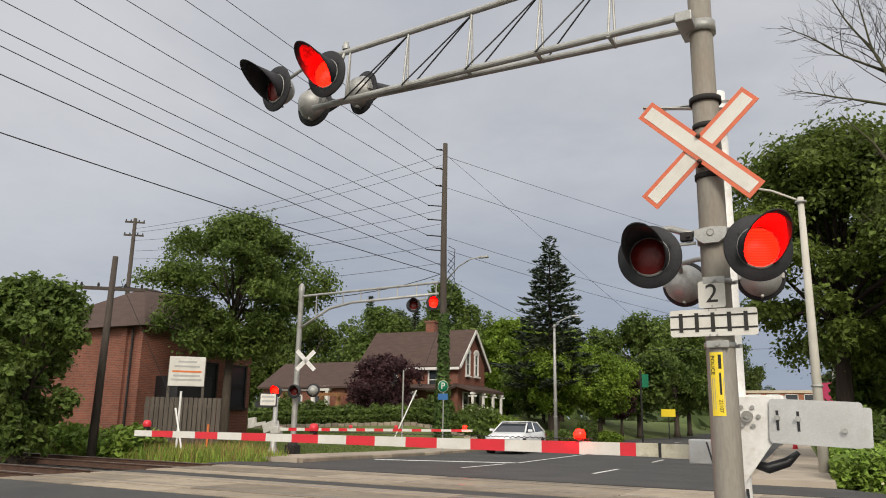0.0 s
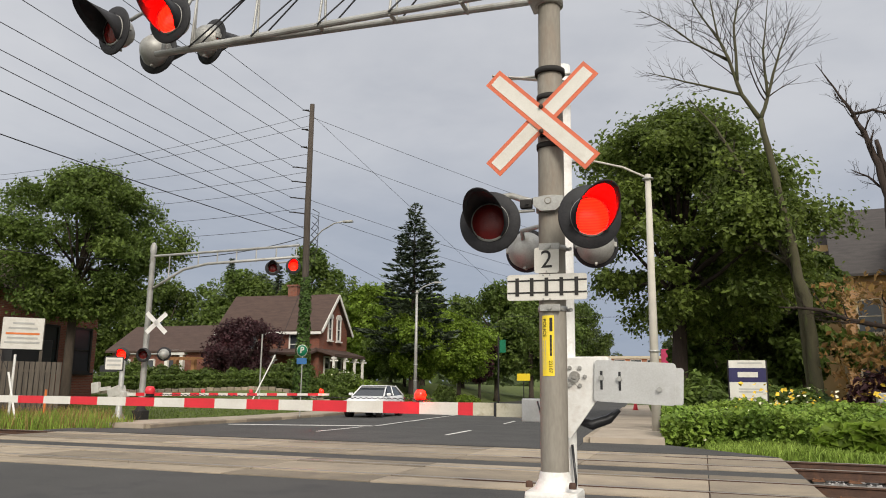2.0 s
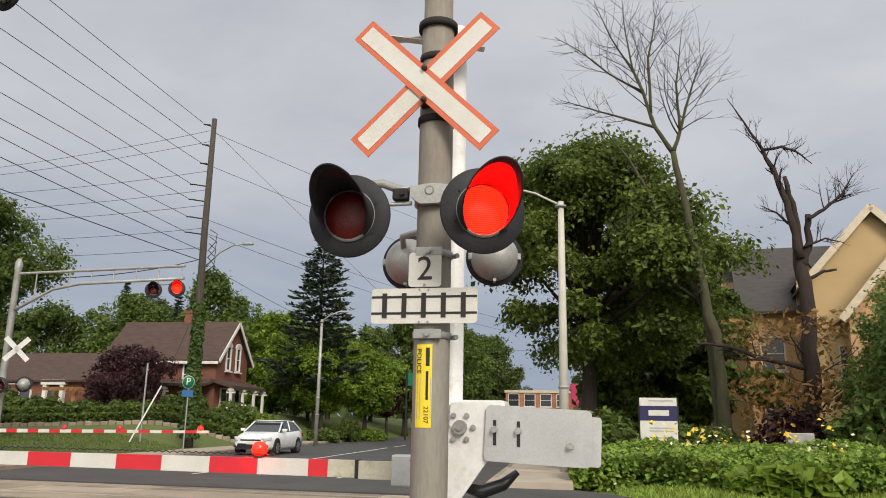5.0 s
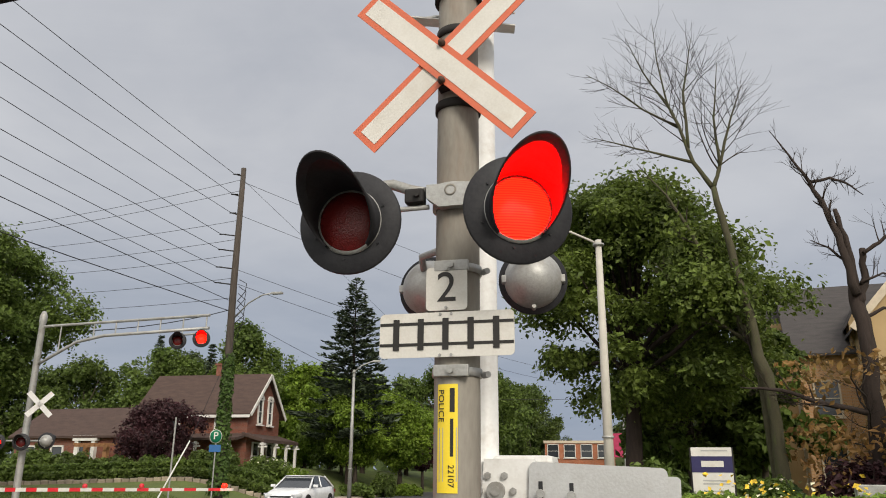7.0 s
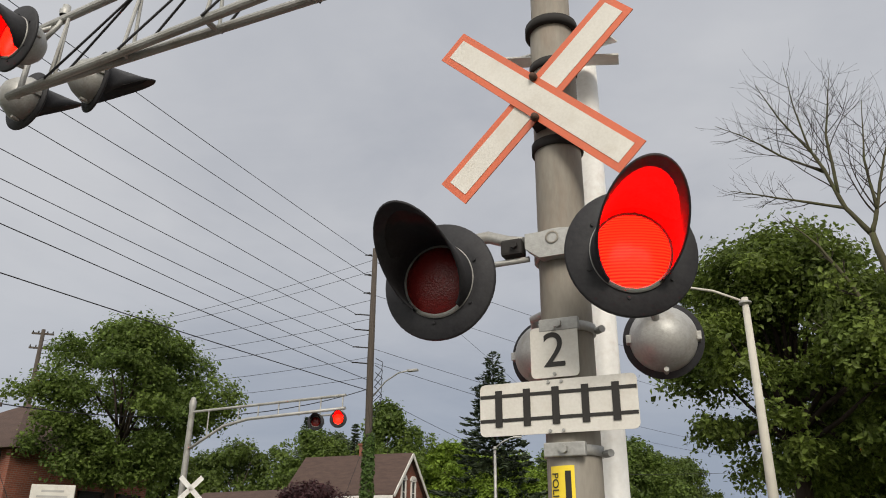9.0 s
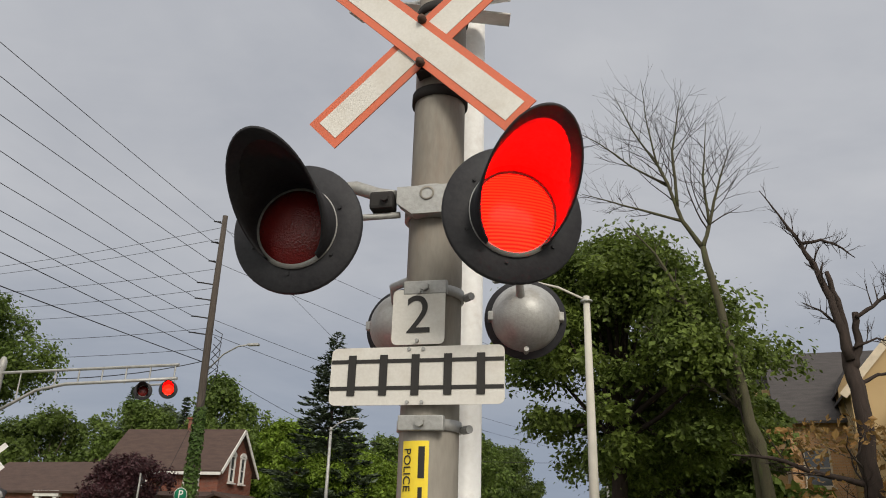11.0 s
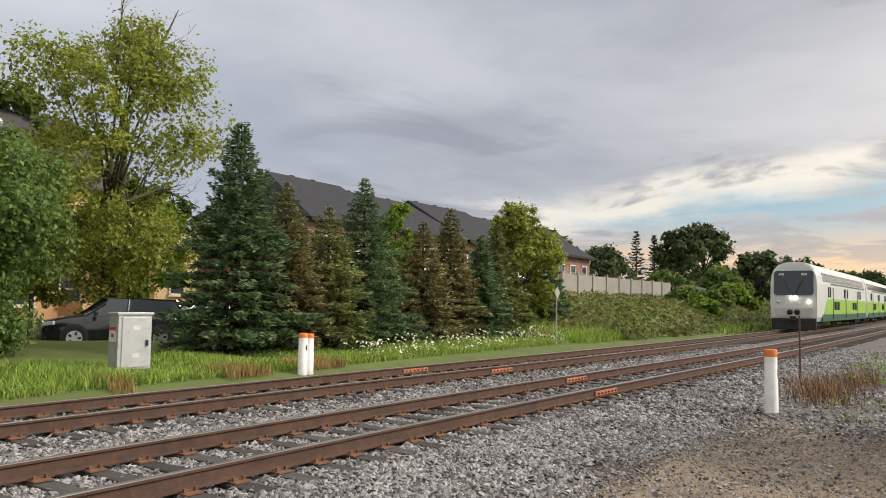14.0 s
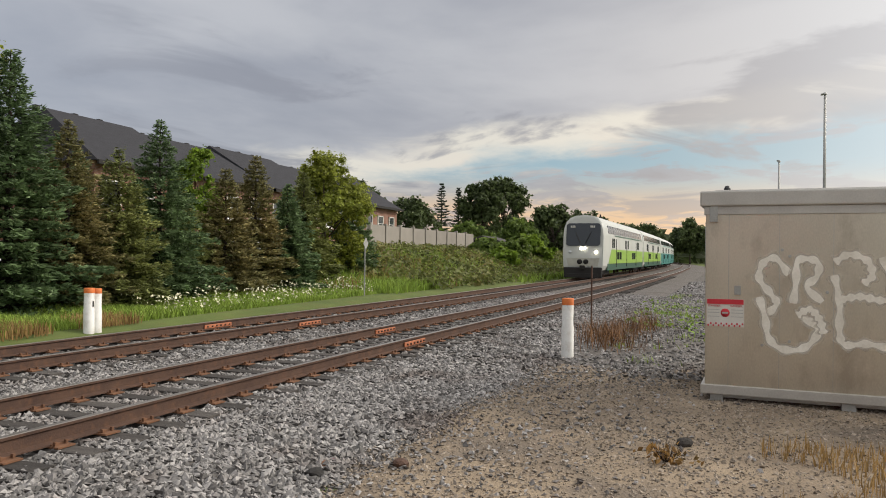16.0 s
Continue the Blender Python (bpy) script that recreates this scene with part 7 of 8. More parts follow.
for k in range(14):
    bm = bm_()
    box(bm, (-0.015, -0.04 - 0.0325 * k, 1.045 + (0.012 if k % 2 else -0.012)), (0.006, 0.019, 0.024))
    part("red_check", bm, danger_red, sg)
bm = bm_()
lathe(bm, [(0.0005, 0.004), (0.056, 0.004), (0.056, 0.0)], pose(-0.014, -0.25, 1.20, 0, -90, 0), 18)
part("red_disc", bm, danger_red, sg)
for y in (-0.115, -0.385):
    letters("heading", "DANGER", 0.038, danger_red, sg, pose(-0.016, y, 1.29, 0, 0, -90))
bm = bm_()
box(bm, (-0.02, -0.25, 1.20), (0.004, 0.075, 0.022))
for y in (-0.105, -0.395):
    for z in (1.24, 1.20, 1.15):
        box(bm, (-0.015, y, z), (0.004, 0.15, 0.008))
part("print_bar", bm, text_grey, sg)
# sprayed looping shapes
def spray(pts, r):
    n = 60
    P = []
    for i in range(n + 1):
        u = i / n * (len(pts) - 1)
        k = min(int(u), len(pts) - 2)
        f_ = u - k
        p0, p1, p2, p3 = (np.array(pts[max(0, min(len(pts) - 1, k + d))]) for d in (-1, 0, 1, 2))
        P.append(0.5 * (2 * p1 + (p2 - p0) * f_ + (2 * p0 - 5 * p1 + 4 * p2 - p3) * f_ ** 2 + (3 * p1 - p0 - 3 * p2 + p3) * f_ ** 3))
    b = bm_()
    prev = None
    for i, p in enumerate(P):
        d = P[min(i + 1, n)] - P[max(i - 1, 0)]
        d = d / (np.linalg.norm(d) + 1e-9)
        nrm = np.array([-d[1], d[0]]) * r * (0.85 + 0.25 * math.sin(i * 0.7))
        a_, c_ = p + nrm, p - nrm
        cur = (b.verts.new((0, -a_[0], a_[1])), b.verts.new((0, -c_[0], c_[1])))
        if prev:
            b.faces.new((prev[0], prev[1], cur[1], cur[0]))
        prev = cur
    return b


SPRAY = [[(1.30, 1.72), (1.10, 1.92), (0.92, 1.86), (0.86, 1.66), (1.02, 1.48), (1.12, 1.34), (0.98, 1.2)],
         [(0.86, 1.42), (0.95, 1.16), (1.0, 0.92), (1.15, 0.78), (1.42, 0.76), (1.62, 0.86), (1.72, 1.04), (1.50, 1.18)],
         [(1.36, 1.35), (1.40, 1.62), (1.42, 1.88), (1.58, 1.92), (1.72, 1.86), (1.70, 1.70), (1.56, 1.56), (1.78, 1.38)],
         [(1.42, 1.20), (1.60, 1.28), (1.74, 1.16), (1.80, 0.98)],
         [(1.95, 1.88), (2.15, 1.98), (2.40, 1.90), (2.46, 1.72), (2.34, 1.62)],
         [(1.94, 1.72), (2.02, 1.40), (2.02, 1.02), (2.10, 0.86), (2.4, 0.88), (2.7, 0.84)],
         [(2.05, 1.42), (2.3, 1.46), (2.6, 1.42), (2.9, 1.45)], [(2.6, 1.95), (2.75, 1.6), (2.8, 1.1), (3.0, 0.9), (3.3, 1.1), (3.3, 1.6), (3.0, 1.8)]]
for i, pts in enumerate(SPRAY):
    run = [(0.66 + (px - 0.86) * 0.80, pz) for px, pz in pts]
    for k, (rad_, m_) in enumerate(((0.088, spray_mist), (0.068, spray_soft), (0.046, graffiti_mat))):
        ob = part("graffiti_stroke", spray(run, rad_), m_, hut, "pale grey sprayed stroke")
        ob.location = (-0.0045 - 0.0016 * i - 0.0004 * k, 0, 0.0)
bm = bm_()
for y, z in ((-0.93, 2.03), (-1.02, 1.95), (-1.3, 1.9), (-1.1, 1.5), (-1.45, 1.5), (-1.02, 0.86), (-0.7, 0.8), (-1.55, 1.3)):
    lathe(bm, [(0.0005, -0.002), (0.012, 0.003), (0.02, 0.0)], pose(-0.002, y, z, 0, -90, 0), 10)
part("dents", bm, galv, hut)

# board sign, utility box, cone
sb = thing("board_sign", "white and navy business board on two posts", "sign", (0.95, 25.6, -0.1), -3)
sb.scale = (1.11, 1.11, 1.06)
for x in (0.02, 0.96):
    bm = bm_()
    box(bm, (x, 0.05, 1.05), (0.09, 0.09, 2.3))
    part("post", bm, undergear, sb)
bm = bm_()
box(bm, (0.49, 0, 1.62), (0.95, 0.06, 1.16), bevel=0.005)
part("panel", bm, sign_white, sb)
bm = bm_()
box(bm, (0.49, -0.034, 1.78), (0.95, 0.01, 0.40))
nv = part("navy_band", bm, navy, sb)
bm = bm_()
box(bm, (0.50, -0.042, 1.79), (0.52, 0.006, 0.15), bevel=0.0)
part("name_bar", bm, sign_white, nv)
for z in (2.12, 1.38, 1.30, 1.12):
    bm = bm_()
    box(bm, (0.56, -0.033, z), (0.62, 0.006, 0.035))
    part("print_bar", bm, text_grey, sb)
ub = thing("utility_box", "grey metal utility box among flowers", "utility box", (5.3, 25.5, 0.0))
bm = bm_()
box(bm, (0, 0, 0.55), (0.7, 0.3, 1.5), bevel=0.02)
part("box", bm, galv, ub)
cn = thing("traffic_cone", "small faded red traffic cone on the footpath", "traffic cone", (-4.0, 52.0, 0.0))
bm = bm_()
lathe(bm, [(0.16, 0.03), (0.04, 0.72), (0.0005, 0.73)], seg=14)
box(bm, (0, 0, 0.02), (0.42, 0.42, 0.04))
part("cone", bm, danger_red, cn)
gs = thing("street_sign", "green hanging street banner sign on a dark post", "sign", (-15.2, 60, 0.2))
bm = bm_()
tube(bm, (0, 0, -0.2), (0, 0, 5.2), 0.07, seg=8)
part("post", bm, undergear, gs)
bm = bm_()
box(bm, (0.35, 0, 4.4), (0.5, 0.05, 1.0))
part("banner", bm, green_sign, gs)
ys_ = thing("yard_sign", "small yellow sign under street trees", "sign", (-16.5, 75, 0.2))
bm = bm_()
box(bm, (0, 0, 2.2), (1.3, 0.06, 0.7))
part("panel", bm, sign_yellow, ys_)
bm = bm_()
tube(bm, (0, 0.05, -0.2), (0, 0.05, 2.0), 0.05, seg=8)
part("post", bm, undergear, ys_)
fb = thing("pink_banner", "pink banner on a street pole", "banner", (-1.9, 62, 0.0))
bm = bm_()
tube(bm, (0, 0, -0.2), (0, 0, 8), 0.09, seg=8)
part("pole", bm, galv, fb)
bm = bm_()
box(bm, (-0.5, 0, 3.6), (0.7, 0.05, 1.7))
part("banner", bm, mat("pink_cloth", (0.45, 0.05, 0.12), 0.8), fb)
for at, h in (((75, -5.6, 0), 16.2), ((95, -3.9, 0), 12.7), ((150, 3.0, 0), 8), ((170, 0.5, 0), 8)):
    street_lamp(at, h, (1.4, 0.0, 0.15), "tall thin car park lamp beyond the hut", galv, 0.13)
ms = thing("trackside_sign", "thin post with small diamond plate by the line", "sign", (30.0, 18.3, -0.3))
bm = bm_()
tube(bm, (0, 0, -0.1), (0, 0, 2.2), 0.03, seg=6)
part("post", bm, galv, ms)
bm = bm_()
box(bm, (0, -0.04, 2.3), (0.36, 0.01, 0.36), ry=45)
part("plate", bm, galv, ms)
ms2 = thing("trackside_post", "thin dark rusty post by the ballast", "post", (19.6, 7.7, -0.35))
bm = bm_()
tube(bm, (0, 0, -0.1), (0, 0, 1.7), 0.02, seg=6)
part("post", bm, rust, ms2)


# ---- trees and growth ----
broadleaf((-24.4, 25.2, 0.3), 9.9, 3.9, 0.20, leaf_mid, label="broad feathery green tree beside the brick building", clear=0.33, leaves=70000, size=0.085, seed=11, lobes=74, gaps=0.3, dome=0.6)
broadleaf((-22.9, 14.95, -0.1), 5.6, 2.2, 0.14, leaf_mid, label="bushy green tree by the rails", clear=0.06, leaves=26000, size=0.105, seed=12, lobes=44, gaps=0.35)
broadleaf((-26.0, 15.6, -0.1), 5.4, 2.4, 0.14, leaf_mid, label="bushy green tree by the rails", clear=0.05, leaves=22000, size=0.11, seed=13, lobes=44, gaps=0.35)
conifer((-21.6, 57.5, 1.0), 15.4, 4.3, needle_dark, label="tall dark ragged spruce behind gardens", seed=14, sprig=0.55, dens=1.15, droop=0.05, sparse=0.22, base=0.2, power=0.75)
conifer((-46.0, 68.0, 1.5), 13.0, 2.6, needle_dark, label="dark spruce behind the house", seed=15, sprig=0.7, dens=0.7)
conifer((-41.5, 70.0, 1.5), 12.5, 2.4, needle_dark, label="dark spruce behind the house", seed=16, sprig=0.7, dens=0.7)
for i, (x, y, h, r, m_) in enumerate(((-49, 62, 10.0, 5.0, leaf_dark), (-42, 64, 11.0, 5.2, leaf_mid), (-35.5, 66, 13.0, 5.0, leaf_mid), (-30.0, 68, 9.5, 4.2, leaf_bright), (-55, 58, 9, 5, leaf_dark), (-26.0, 72, 9.5, 4.0, leaf_bright), (-62, 52, 9, 5, leaf_dark), (-47, 74, 12, 5.5, back_leaf))):
    broadleaf((x, y, 1.2), h, r, 0.25, m_, label="leafy tree behind the brick house", clear=0.12, leaves=26000, size=0.19, seed=20 + i, lobes=60, group="garden trees")
for i, (x, y, h, r, m_) in enumerate(((-21.3, 58.0, 6.6, 3.3, leaf_bright), (-18.8, 61.0, 6.3, 3.2, leaf_bright), (-24.0, 62.0, 7.6, 3.4, leaf_mid))):
    broadleaf((x, y, 0.9), h, r, 0.16, m_, label="rounded bright green street tree", clear=0.16, leaves=26000, size=0.13, seed=40 + i, lobes=60, group="street trees")
for i, (x, y, h, r, m_) in enumerate(((-20.0, 78, 11.5, 5.0, leaf_mid), (-18.5, 88, 12.5, 5.4, leaf_mid), (-19.5, 100, 13, 5.6, leaf_dark), (-16.8, 112, 13, 5.2, leaf_dark), (-28.0, 92, 12, 5.5, leaf_mid), (-20.5, 128, 13, 5.4, back_leaf), (-19.5, 146, 12, 5.4, back_leaf), (-36, 88, 11, 5.5, leaf_mid), (-44, 96, 13, 6, back_leaf))):
    broadleaf((x, y, 0.3), h, r, 0.28, m_, label="large leafy tree lining the street", clear=0.2, leaves=20000, size=0.22, seed=60 + i, lobes=50, group="street trees")
broadleaf((-18.6, 66.5, 0.4), 6.2, 1.9, 0.12, leaf_purple, label="small purple-leaved street tree", clear=0.25, leaves=5000, size=0.22, seed=80)
broadleaf((-28.5, 44.2, 0.9), 4.7, 2.7, 0.12, leaf_purple, label="dark purple-leaved ornamental tree before the house", clear=0.10, leaves=22000, size=0.10, seed=81, lobes=60)

# hedges and garden shrubs
for i, (x, y, rx, h, m_) in enumerate(((-29.5, 41.5, 1.6, 1.1, leaf_dark), (-27.0, 42.5, 1.4, 1.2, leaf_mid), (-24.2, 43.5, 1.5, 1.6, leaf_dark), (-22.0, 44.8, 1.5, 1.5, leaf_mid), (-31.9, 41.0, 1.2, 1.5, leaf_dark), (-20.4, 46.2, 1.4, 1.7, leaf_bright), (-34.2, 40.5, 1.0, 2.0, leaf_mid), (-18.9, 52, 1.2, 1.2, leaf_mid), (-18.3, 56, 1.0, 1.9, leaf_dark), (-17.9, 60, 1.2, 1.0, leaf_bright), (-36.2, 42.2, 1.1, 1.2, leaf_mid))):
    shrub((x, y, float(terrain(x, y))), rx, rx, h, m_, label="rounded garden shrub before the house", leaves=2600, size=0.13, seed=100 + i, group="garden shrubs", flowers=flower_mat if i in (3, 5) else None)
for i in range(2):
    t = thing("clipped_hedge", "low clipped dark green hedge along the lawn", "hedge", (0, 0, 0), 0, "clipped hedges")
    gq = np.random.default_rng(120 + i)
    n = 9000
    u = gq.random(n)
    cx = -36 + 17.5 * u
    cy = 36.5 + 6.0 * u + i * 1.6
    C = np.stack([cx + gq.normal(size=n) * 0.03, cy + gq.uniform(-0.4, 0.4, n), terrain(cx, cy) + 0.05 + gq.random(n) ** 0.6 * (0.40 + 0.25 * i)], 1)
    N = gq.normal(size=(n, 3)) + np.array([0, -0.4, 0.8])
    quads_cloud("foliage", C, N / np.linalg.norm(N, axis=1)[:, None], 0.12, leaf_dark if i == 0 else leaf_mid, t, seed=121 + i)
    bm = bm_()
    for k in range(24):
        x = -36 + 17.5 * k / 23
        y = 36.5 + 6.0 * k / 23 + i * 1.6
        tube(bm, (x, y, float(terrain(x, y)) - 0.1), (x, y, float(terrain(x, y)) + 0.35), 0.03, seg=5)
    part("stems", bm, bark, t)
gwall = thing("garden_wall", "low dry stone garden wall along the lawn", "wall", (0, 0, 0), kind="structure")
for k in range(46):
    u = k / 45
    x, y = -34 + 16.5 * u, 35.4 + 6.4 * u
    bm = bm_()
    box(bm, (x, y, float(terrain(x, y)) + 0.03 + 0.02 * (k % 3)), (0.36, 0.3, 0.26), rz=20, bevel=0.03)
    part("stone", bm, concrete, gwall)

# right of the street: chestnut, dead trees, bushes
broadleaf((-0.85, 37.5, 0.1), 14.2, 6.5, 0.40, leaf_chestnut, name="chestnut_tree", label="large dark chestnut tree beside the footpath", clear=0.22, leaves=100000, size=0.135, seed=131, lobes=78, gaps=0.6, bark_m=bark_dark, offset=(0.9, 0), dome=0.5)
broadleaf((5.2, 44.0, 0.2), 8.5, 3.2, 0.22, leaf_dark, label="dark leafy tree in shade", clear=0.1, leaves=11000, size=0.26, seed=132)
broadleaf((1.8, 44.0, 0.2), 8.0, 3.8, 0.22, leaf_mid, label="leafy tree in shade", clear=0.05, leaves=10000, size=0.26, seed=133)
broadleaf((8.8, 58.0, 0.2), 9.0, 3.8, 0.22, leaf_dark, label="dark leafy tree behind the board sign", clear=0.05, leaves=8000, size=0.28, seed=134)
broadleaf((1.5, 70.0, 0.2), 10.0, 4.0, 0.22, back_leaf, label="distant leafy tree by the street", clear=0.15, leaves=7000, size=0.32, seed=135)
broadleaf((0.5, 100.0, 0.2), 11.0, 4.5, 0.22, back_leaf, label="distant leafy tree by the street", clear=0.15, leaves=6000, size=0.36, seed=136)


def bare_tree(at, stems, seed, label, m_, twigs=1.0):
    """Bare tree: leaders along given bends, slightly gnarled, each with leafless limbs along its upper part."""
    gq = np.random.default_rng(seed)
    t = thing("dead_tree", label, "tree", at)
    for i, (pts, rads, n_limb, reach) in enumerate(stems):
        P = [Vector((p[0], 0.12 * math.sin(3.1 * i + p[1]), p[1])) for p in pts]
        fine_p, fine_r = [], []
        for j in range(len(P) - 1):
            for k in range(4):
                u = k / 4
                w = 0.0 if j == 0 and k == 0 else rads[j] * 0.35
                fine_p.append(P[j].lerp(P[j + 1], u) + Vector(gq.normal(size=3)) * w * 0.5)
                fine_r.append((rads[j] * (1 - u) + rads[j + 1] * u) * gq.uniform(0.92, 1.1))
        fine_p.append(P[-1])
        fine_r.append(rads[-1])
        b_ = bm_()
        pipe(b_, fine_p, fine_r, 10 if rads[0] > 0.1 else 6)
        part("trunk" if i == 0 else "branch", b_, m_, t)
        for q in range(int(n_limb * twigs)):
            f_ = 0.3 + 0.7 * (q + gq.random()) / max(1, n_limb * twigs)
            j = min(len(fine_p) - 2, int(f_ * (len(fine_p) - 1)))
            d = (fine_p[j + 1] - fine_p[j]).normalized()
            out = Vector((d.z, 0, -d.x)) * (1 if q % 2 else -1) + Vector((0, gq.normal() * 0.6, 0))
            d = (d * 0.75 + out * gq.uniform(0.45, 0.9) + Vector((0, 0, 0.25))).normalized()
            b_ = bm_()
            limb(b_, fine_p[j], d, reach * gq.uniform(0.5, 1.0) * (1.15 - 0.6 * f_), max(0.012, fine_r[j] * 0.45), 3, gq, 0.45, 0.0, None, 5, 0.008, (2, 4), 0.16)
            part("branch", b_, dead_bark if m_ is not bark_dark else m_, t)
    return t


FX, FZ = -1.42, 12.1
bare_tree((4.3, 32.0, 0.0), [
    ([(0, -0.2), (-0.12, 3.4), (-0.48, 6.3), (-1.0, 9.6), (FX, FZ)], [0.28, 0.22, 0.18, 0.145, 0.11], 0, 1),
    ([(FX, FZ), (FX - 0.67, FZ + 1.1), (FX - 1.1, FZ + 2.7), (FX - 1.45, FZ + 3.8), (FX - 1.7, FZ + 5.6), (FX - 1.8, FZ + 7.4)], [0.10, 0.08, 0.06, 0.045, 0.025, 0.008], 12, 3.0),
    ([(FX, FZ), (FX + 0.3, FZ + 0.9), (FX + 0.9, FZ + 2.9), (FX + 1.4, FZ + 4.2)], [0.09, 0.07, 0.04, 0.01], 11, 3.0),
    ([(FX - 0.67, FZ + 1.1), (FX - 2.8, FZ + 1.9), (FX - 4.4, FZ + 2.5)], [0.06, 0.035, 0.01], 8, 1.7),
    ([(FX - 1.1, FZ + 2.7), (FX - 2.4, FZ + 3.6), (FX - 3.6, FZ + 4.7), (FX - 4.6, FZ + 5.4)], [0.055, 0.04, 0.025, 0.01], 8, 1.8),
    ([(FX - 0.8, FZ + 1.7), (FX - 0.8, FZ + 4.2), (FX - 0.3, FZ + 6.6)], [0.07, 0.045, 0.01], 8, 2.9),
    ([(FX - 1.2, FZ + 3.2), (FX - 2.3, FZ + 5.2), (FX - 2.9, FZ + 6.9)], [0.05, 0.03, 0.01], 7, 2.5),
    ([(FX + 0.3, FZ + 0.9), (FX + 0.25, FZ + 2.9), (FX + 0.6, FZ + 5.4)], [0.06, 0.04, 0.01], 7, 2.7)],
    141, "tall bare dead tree with mossy trunk", bark_moss, 1.4)
bare_tree((4.1, 32.5, 0.0), [
    ([(0, -0.2), (-0.1, 3.4), (-0.3, 5.9), (-1.45, 8.7), (-2.1, 10.4), (-2.95, 12.1), (-4.0, 13.6)], [0.18, 0.15, 0.13, 0.10, 0.07, 0.045, 0.012], 7, 1.6),
    ([(-0.35, 6.1), (-2.0, 7.4), (-3.6, 9.4)], [0.06, 0.045, 0.012], 8, 1.6)],
    142, "second leaning mossy stem of a dead tree", bark_moss, 1.4)
bare_tree((6.7, 29.9, 0.0), [
    ([(0, -0.2), (0.04, 1.2), (0.1, 3.5), (0.15, 5.9), (0.05, 7.5)], [0.40, 0.31, 0.27, 0.25, 0.20], 0, 1),
    ([(0.05, 7.2), (-0.2, 8.9), (-0.5, 10.3), (-0.85, 11.3), (-1.3, 12.1), (-2.0, 13.3)], [0.15, 0.12, 0.09, 0.065, 0.04, 0.012], 9, 1.0),
    ([(0.05, 7.2), (0.05, 8.9), (-0.25, 10.2)], [0.15, 0.12, 0.07], 1, 0.5),
    ([(-0.85, 11.3), (-0.2, 11.4), (0.3, 11.15), (0.75, 10.7)], [0.06, 0.05, 0.035, 0.015], 7, 0.8),
    ([(0.1, 6.9), (0.38, 7.8), (0.45, 8.8)], [0.15, 0.13, 0.10], 0, 1),
    ([(0.42, 8.6), (1.15, 9.1), (1.6, 9.5), (2.1, 10.3)], [0.075, 0.06, 0.04, 0.012], 11, 1.2),
    ([(0.0, 8.3), (-0.55, 8.9), (-1.1, 9.2)], [0.05, 0.035, 0.012], 6, 0.9),
    ([(0.05, 3.4), (-1.2, 3.7), (-2.6, 4.2), (-3.8, 4.3)], [0.10, 0.09, 0.06, 0.02], 6, 1.4),
    ([(0.15, 6.4), (0.8, 6.75), (1.2, 6.8)], [0.07, 0.05, 0.04], 0, 1),
    ([(0.2, 7.6), (0.9, 7.9), (1.5, 7.7)], [0.05, 0.03, 0.01], 6, 0.9)],
    143, "dark broken dead tree with snapped crown", bark_dark, 1.4)

# sparse rusty sprouts round the dark trunk
sp = thing("dead_tree_sprouts", "sparse rust-brown leaves on low branches", "foliage", (6.6, 29.7, 0.0))
gq = np.random.default_rng(150)
n = 2600
a = gq.uniform(0, 6.28, n)
rr = np.sqrt(gq.random(n)) * 2.2
C = np.stack([rr * np.cos(a) - 0.4, rr * np.sin(a), 0.8 + gq.random(n) * 4.4], 1)
C = C[(np.sin(C[:, 0] * 3.1) + np.sin(C[:, 2] * 2.7 + 1) + np.sin(C[:, 1] * 2.2)) > 0.1]
N = gq.normal(size=(len(C), 3))
quads_cloud("leaves", C, N / np.linalg.norm(N, axis=1)[:, None], 0.13, leaf_brown, sp, seed=151)
bm = bm_()
for k in range(9):
    limb(bm, (0.1, 0.2, 0.6 + 0.4 * k), (math.cos(k * 2.1), math.sin(k * 2.1), 0.5), 2.0, 0.04, 2, gq)
part("twig_mass", bm, dead_bark, sp)

broadleaf((9.75, 25.9, -0.15), 6.3, 2.95, 0.16, leaf_bush, label="dense rounded green tree reaching the ground", clear=0.02, leaves=90000, size=0.08, seed=160, lobes=120)
broadleaf((8.2, 26.2, -0.15), 3.0, 1.7, 0.08, leaf_bush, label="low green shoots beside the dense tree", clear=0.0, leaves=7000, size=0.14, seed=161)
broadleaf((18.0, 31.4, -0.15), 12.6, 4.4, 0.19, leaf_ash, label="sparse yellow-green ash tree with dead twigs", clear=0.12, leaves=27000, size=0.10, seed=162, lobes=54, gaps=0.64, offset=(0.3, 0), bark_m=bark_moss)
bare_tree((18.3, 31.3, 0.0), [
    ([(0, -0.2), (0.2, 5.0), (0.3, 8.6), (0.9, 10.5), (1.9, 12.2), (2.6, 13.6)], [0.16, 0.13, 0.10, 0.07, 0.05, 0.015], 6, 1.8),
    ([(0.25, 7.5), (-0.2, 10.0), (-0.1, 13.4)], [0.08, 0.06, 0.015], 7, 1.8),
    ([(0.2, 5.2), (2.0, 6.0), (3.9, 5.4)], [0.08, 0.06, 0.02], 6, 1.5)],
    163, "bare grey limbs in the ash crown", bark_moss)
broadleaf((15.4, 31.6, -0.15), 6.6, 2.2, 0.09, leaf_ash, label="small yellow-green tree beside the car park", clear=0.22, leaves=20000, size=0.09, seed=167, lobes=60, gaps=0.35)
broadleaf((20.6, 33.5, -0.15), 6.4, 2.4, 0.12, leaf_bright, label="small light green tree behind the cars", clear=0.25, leaves=7000, size=0.18, seed=164)
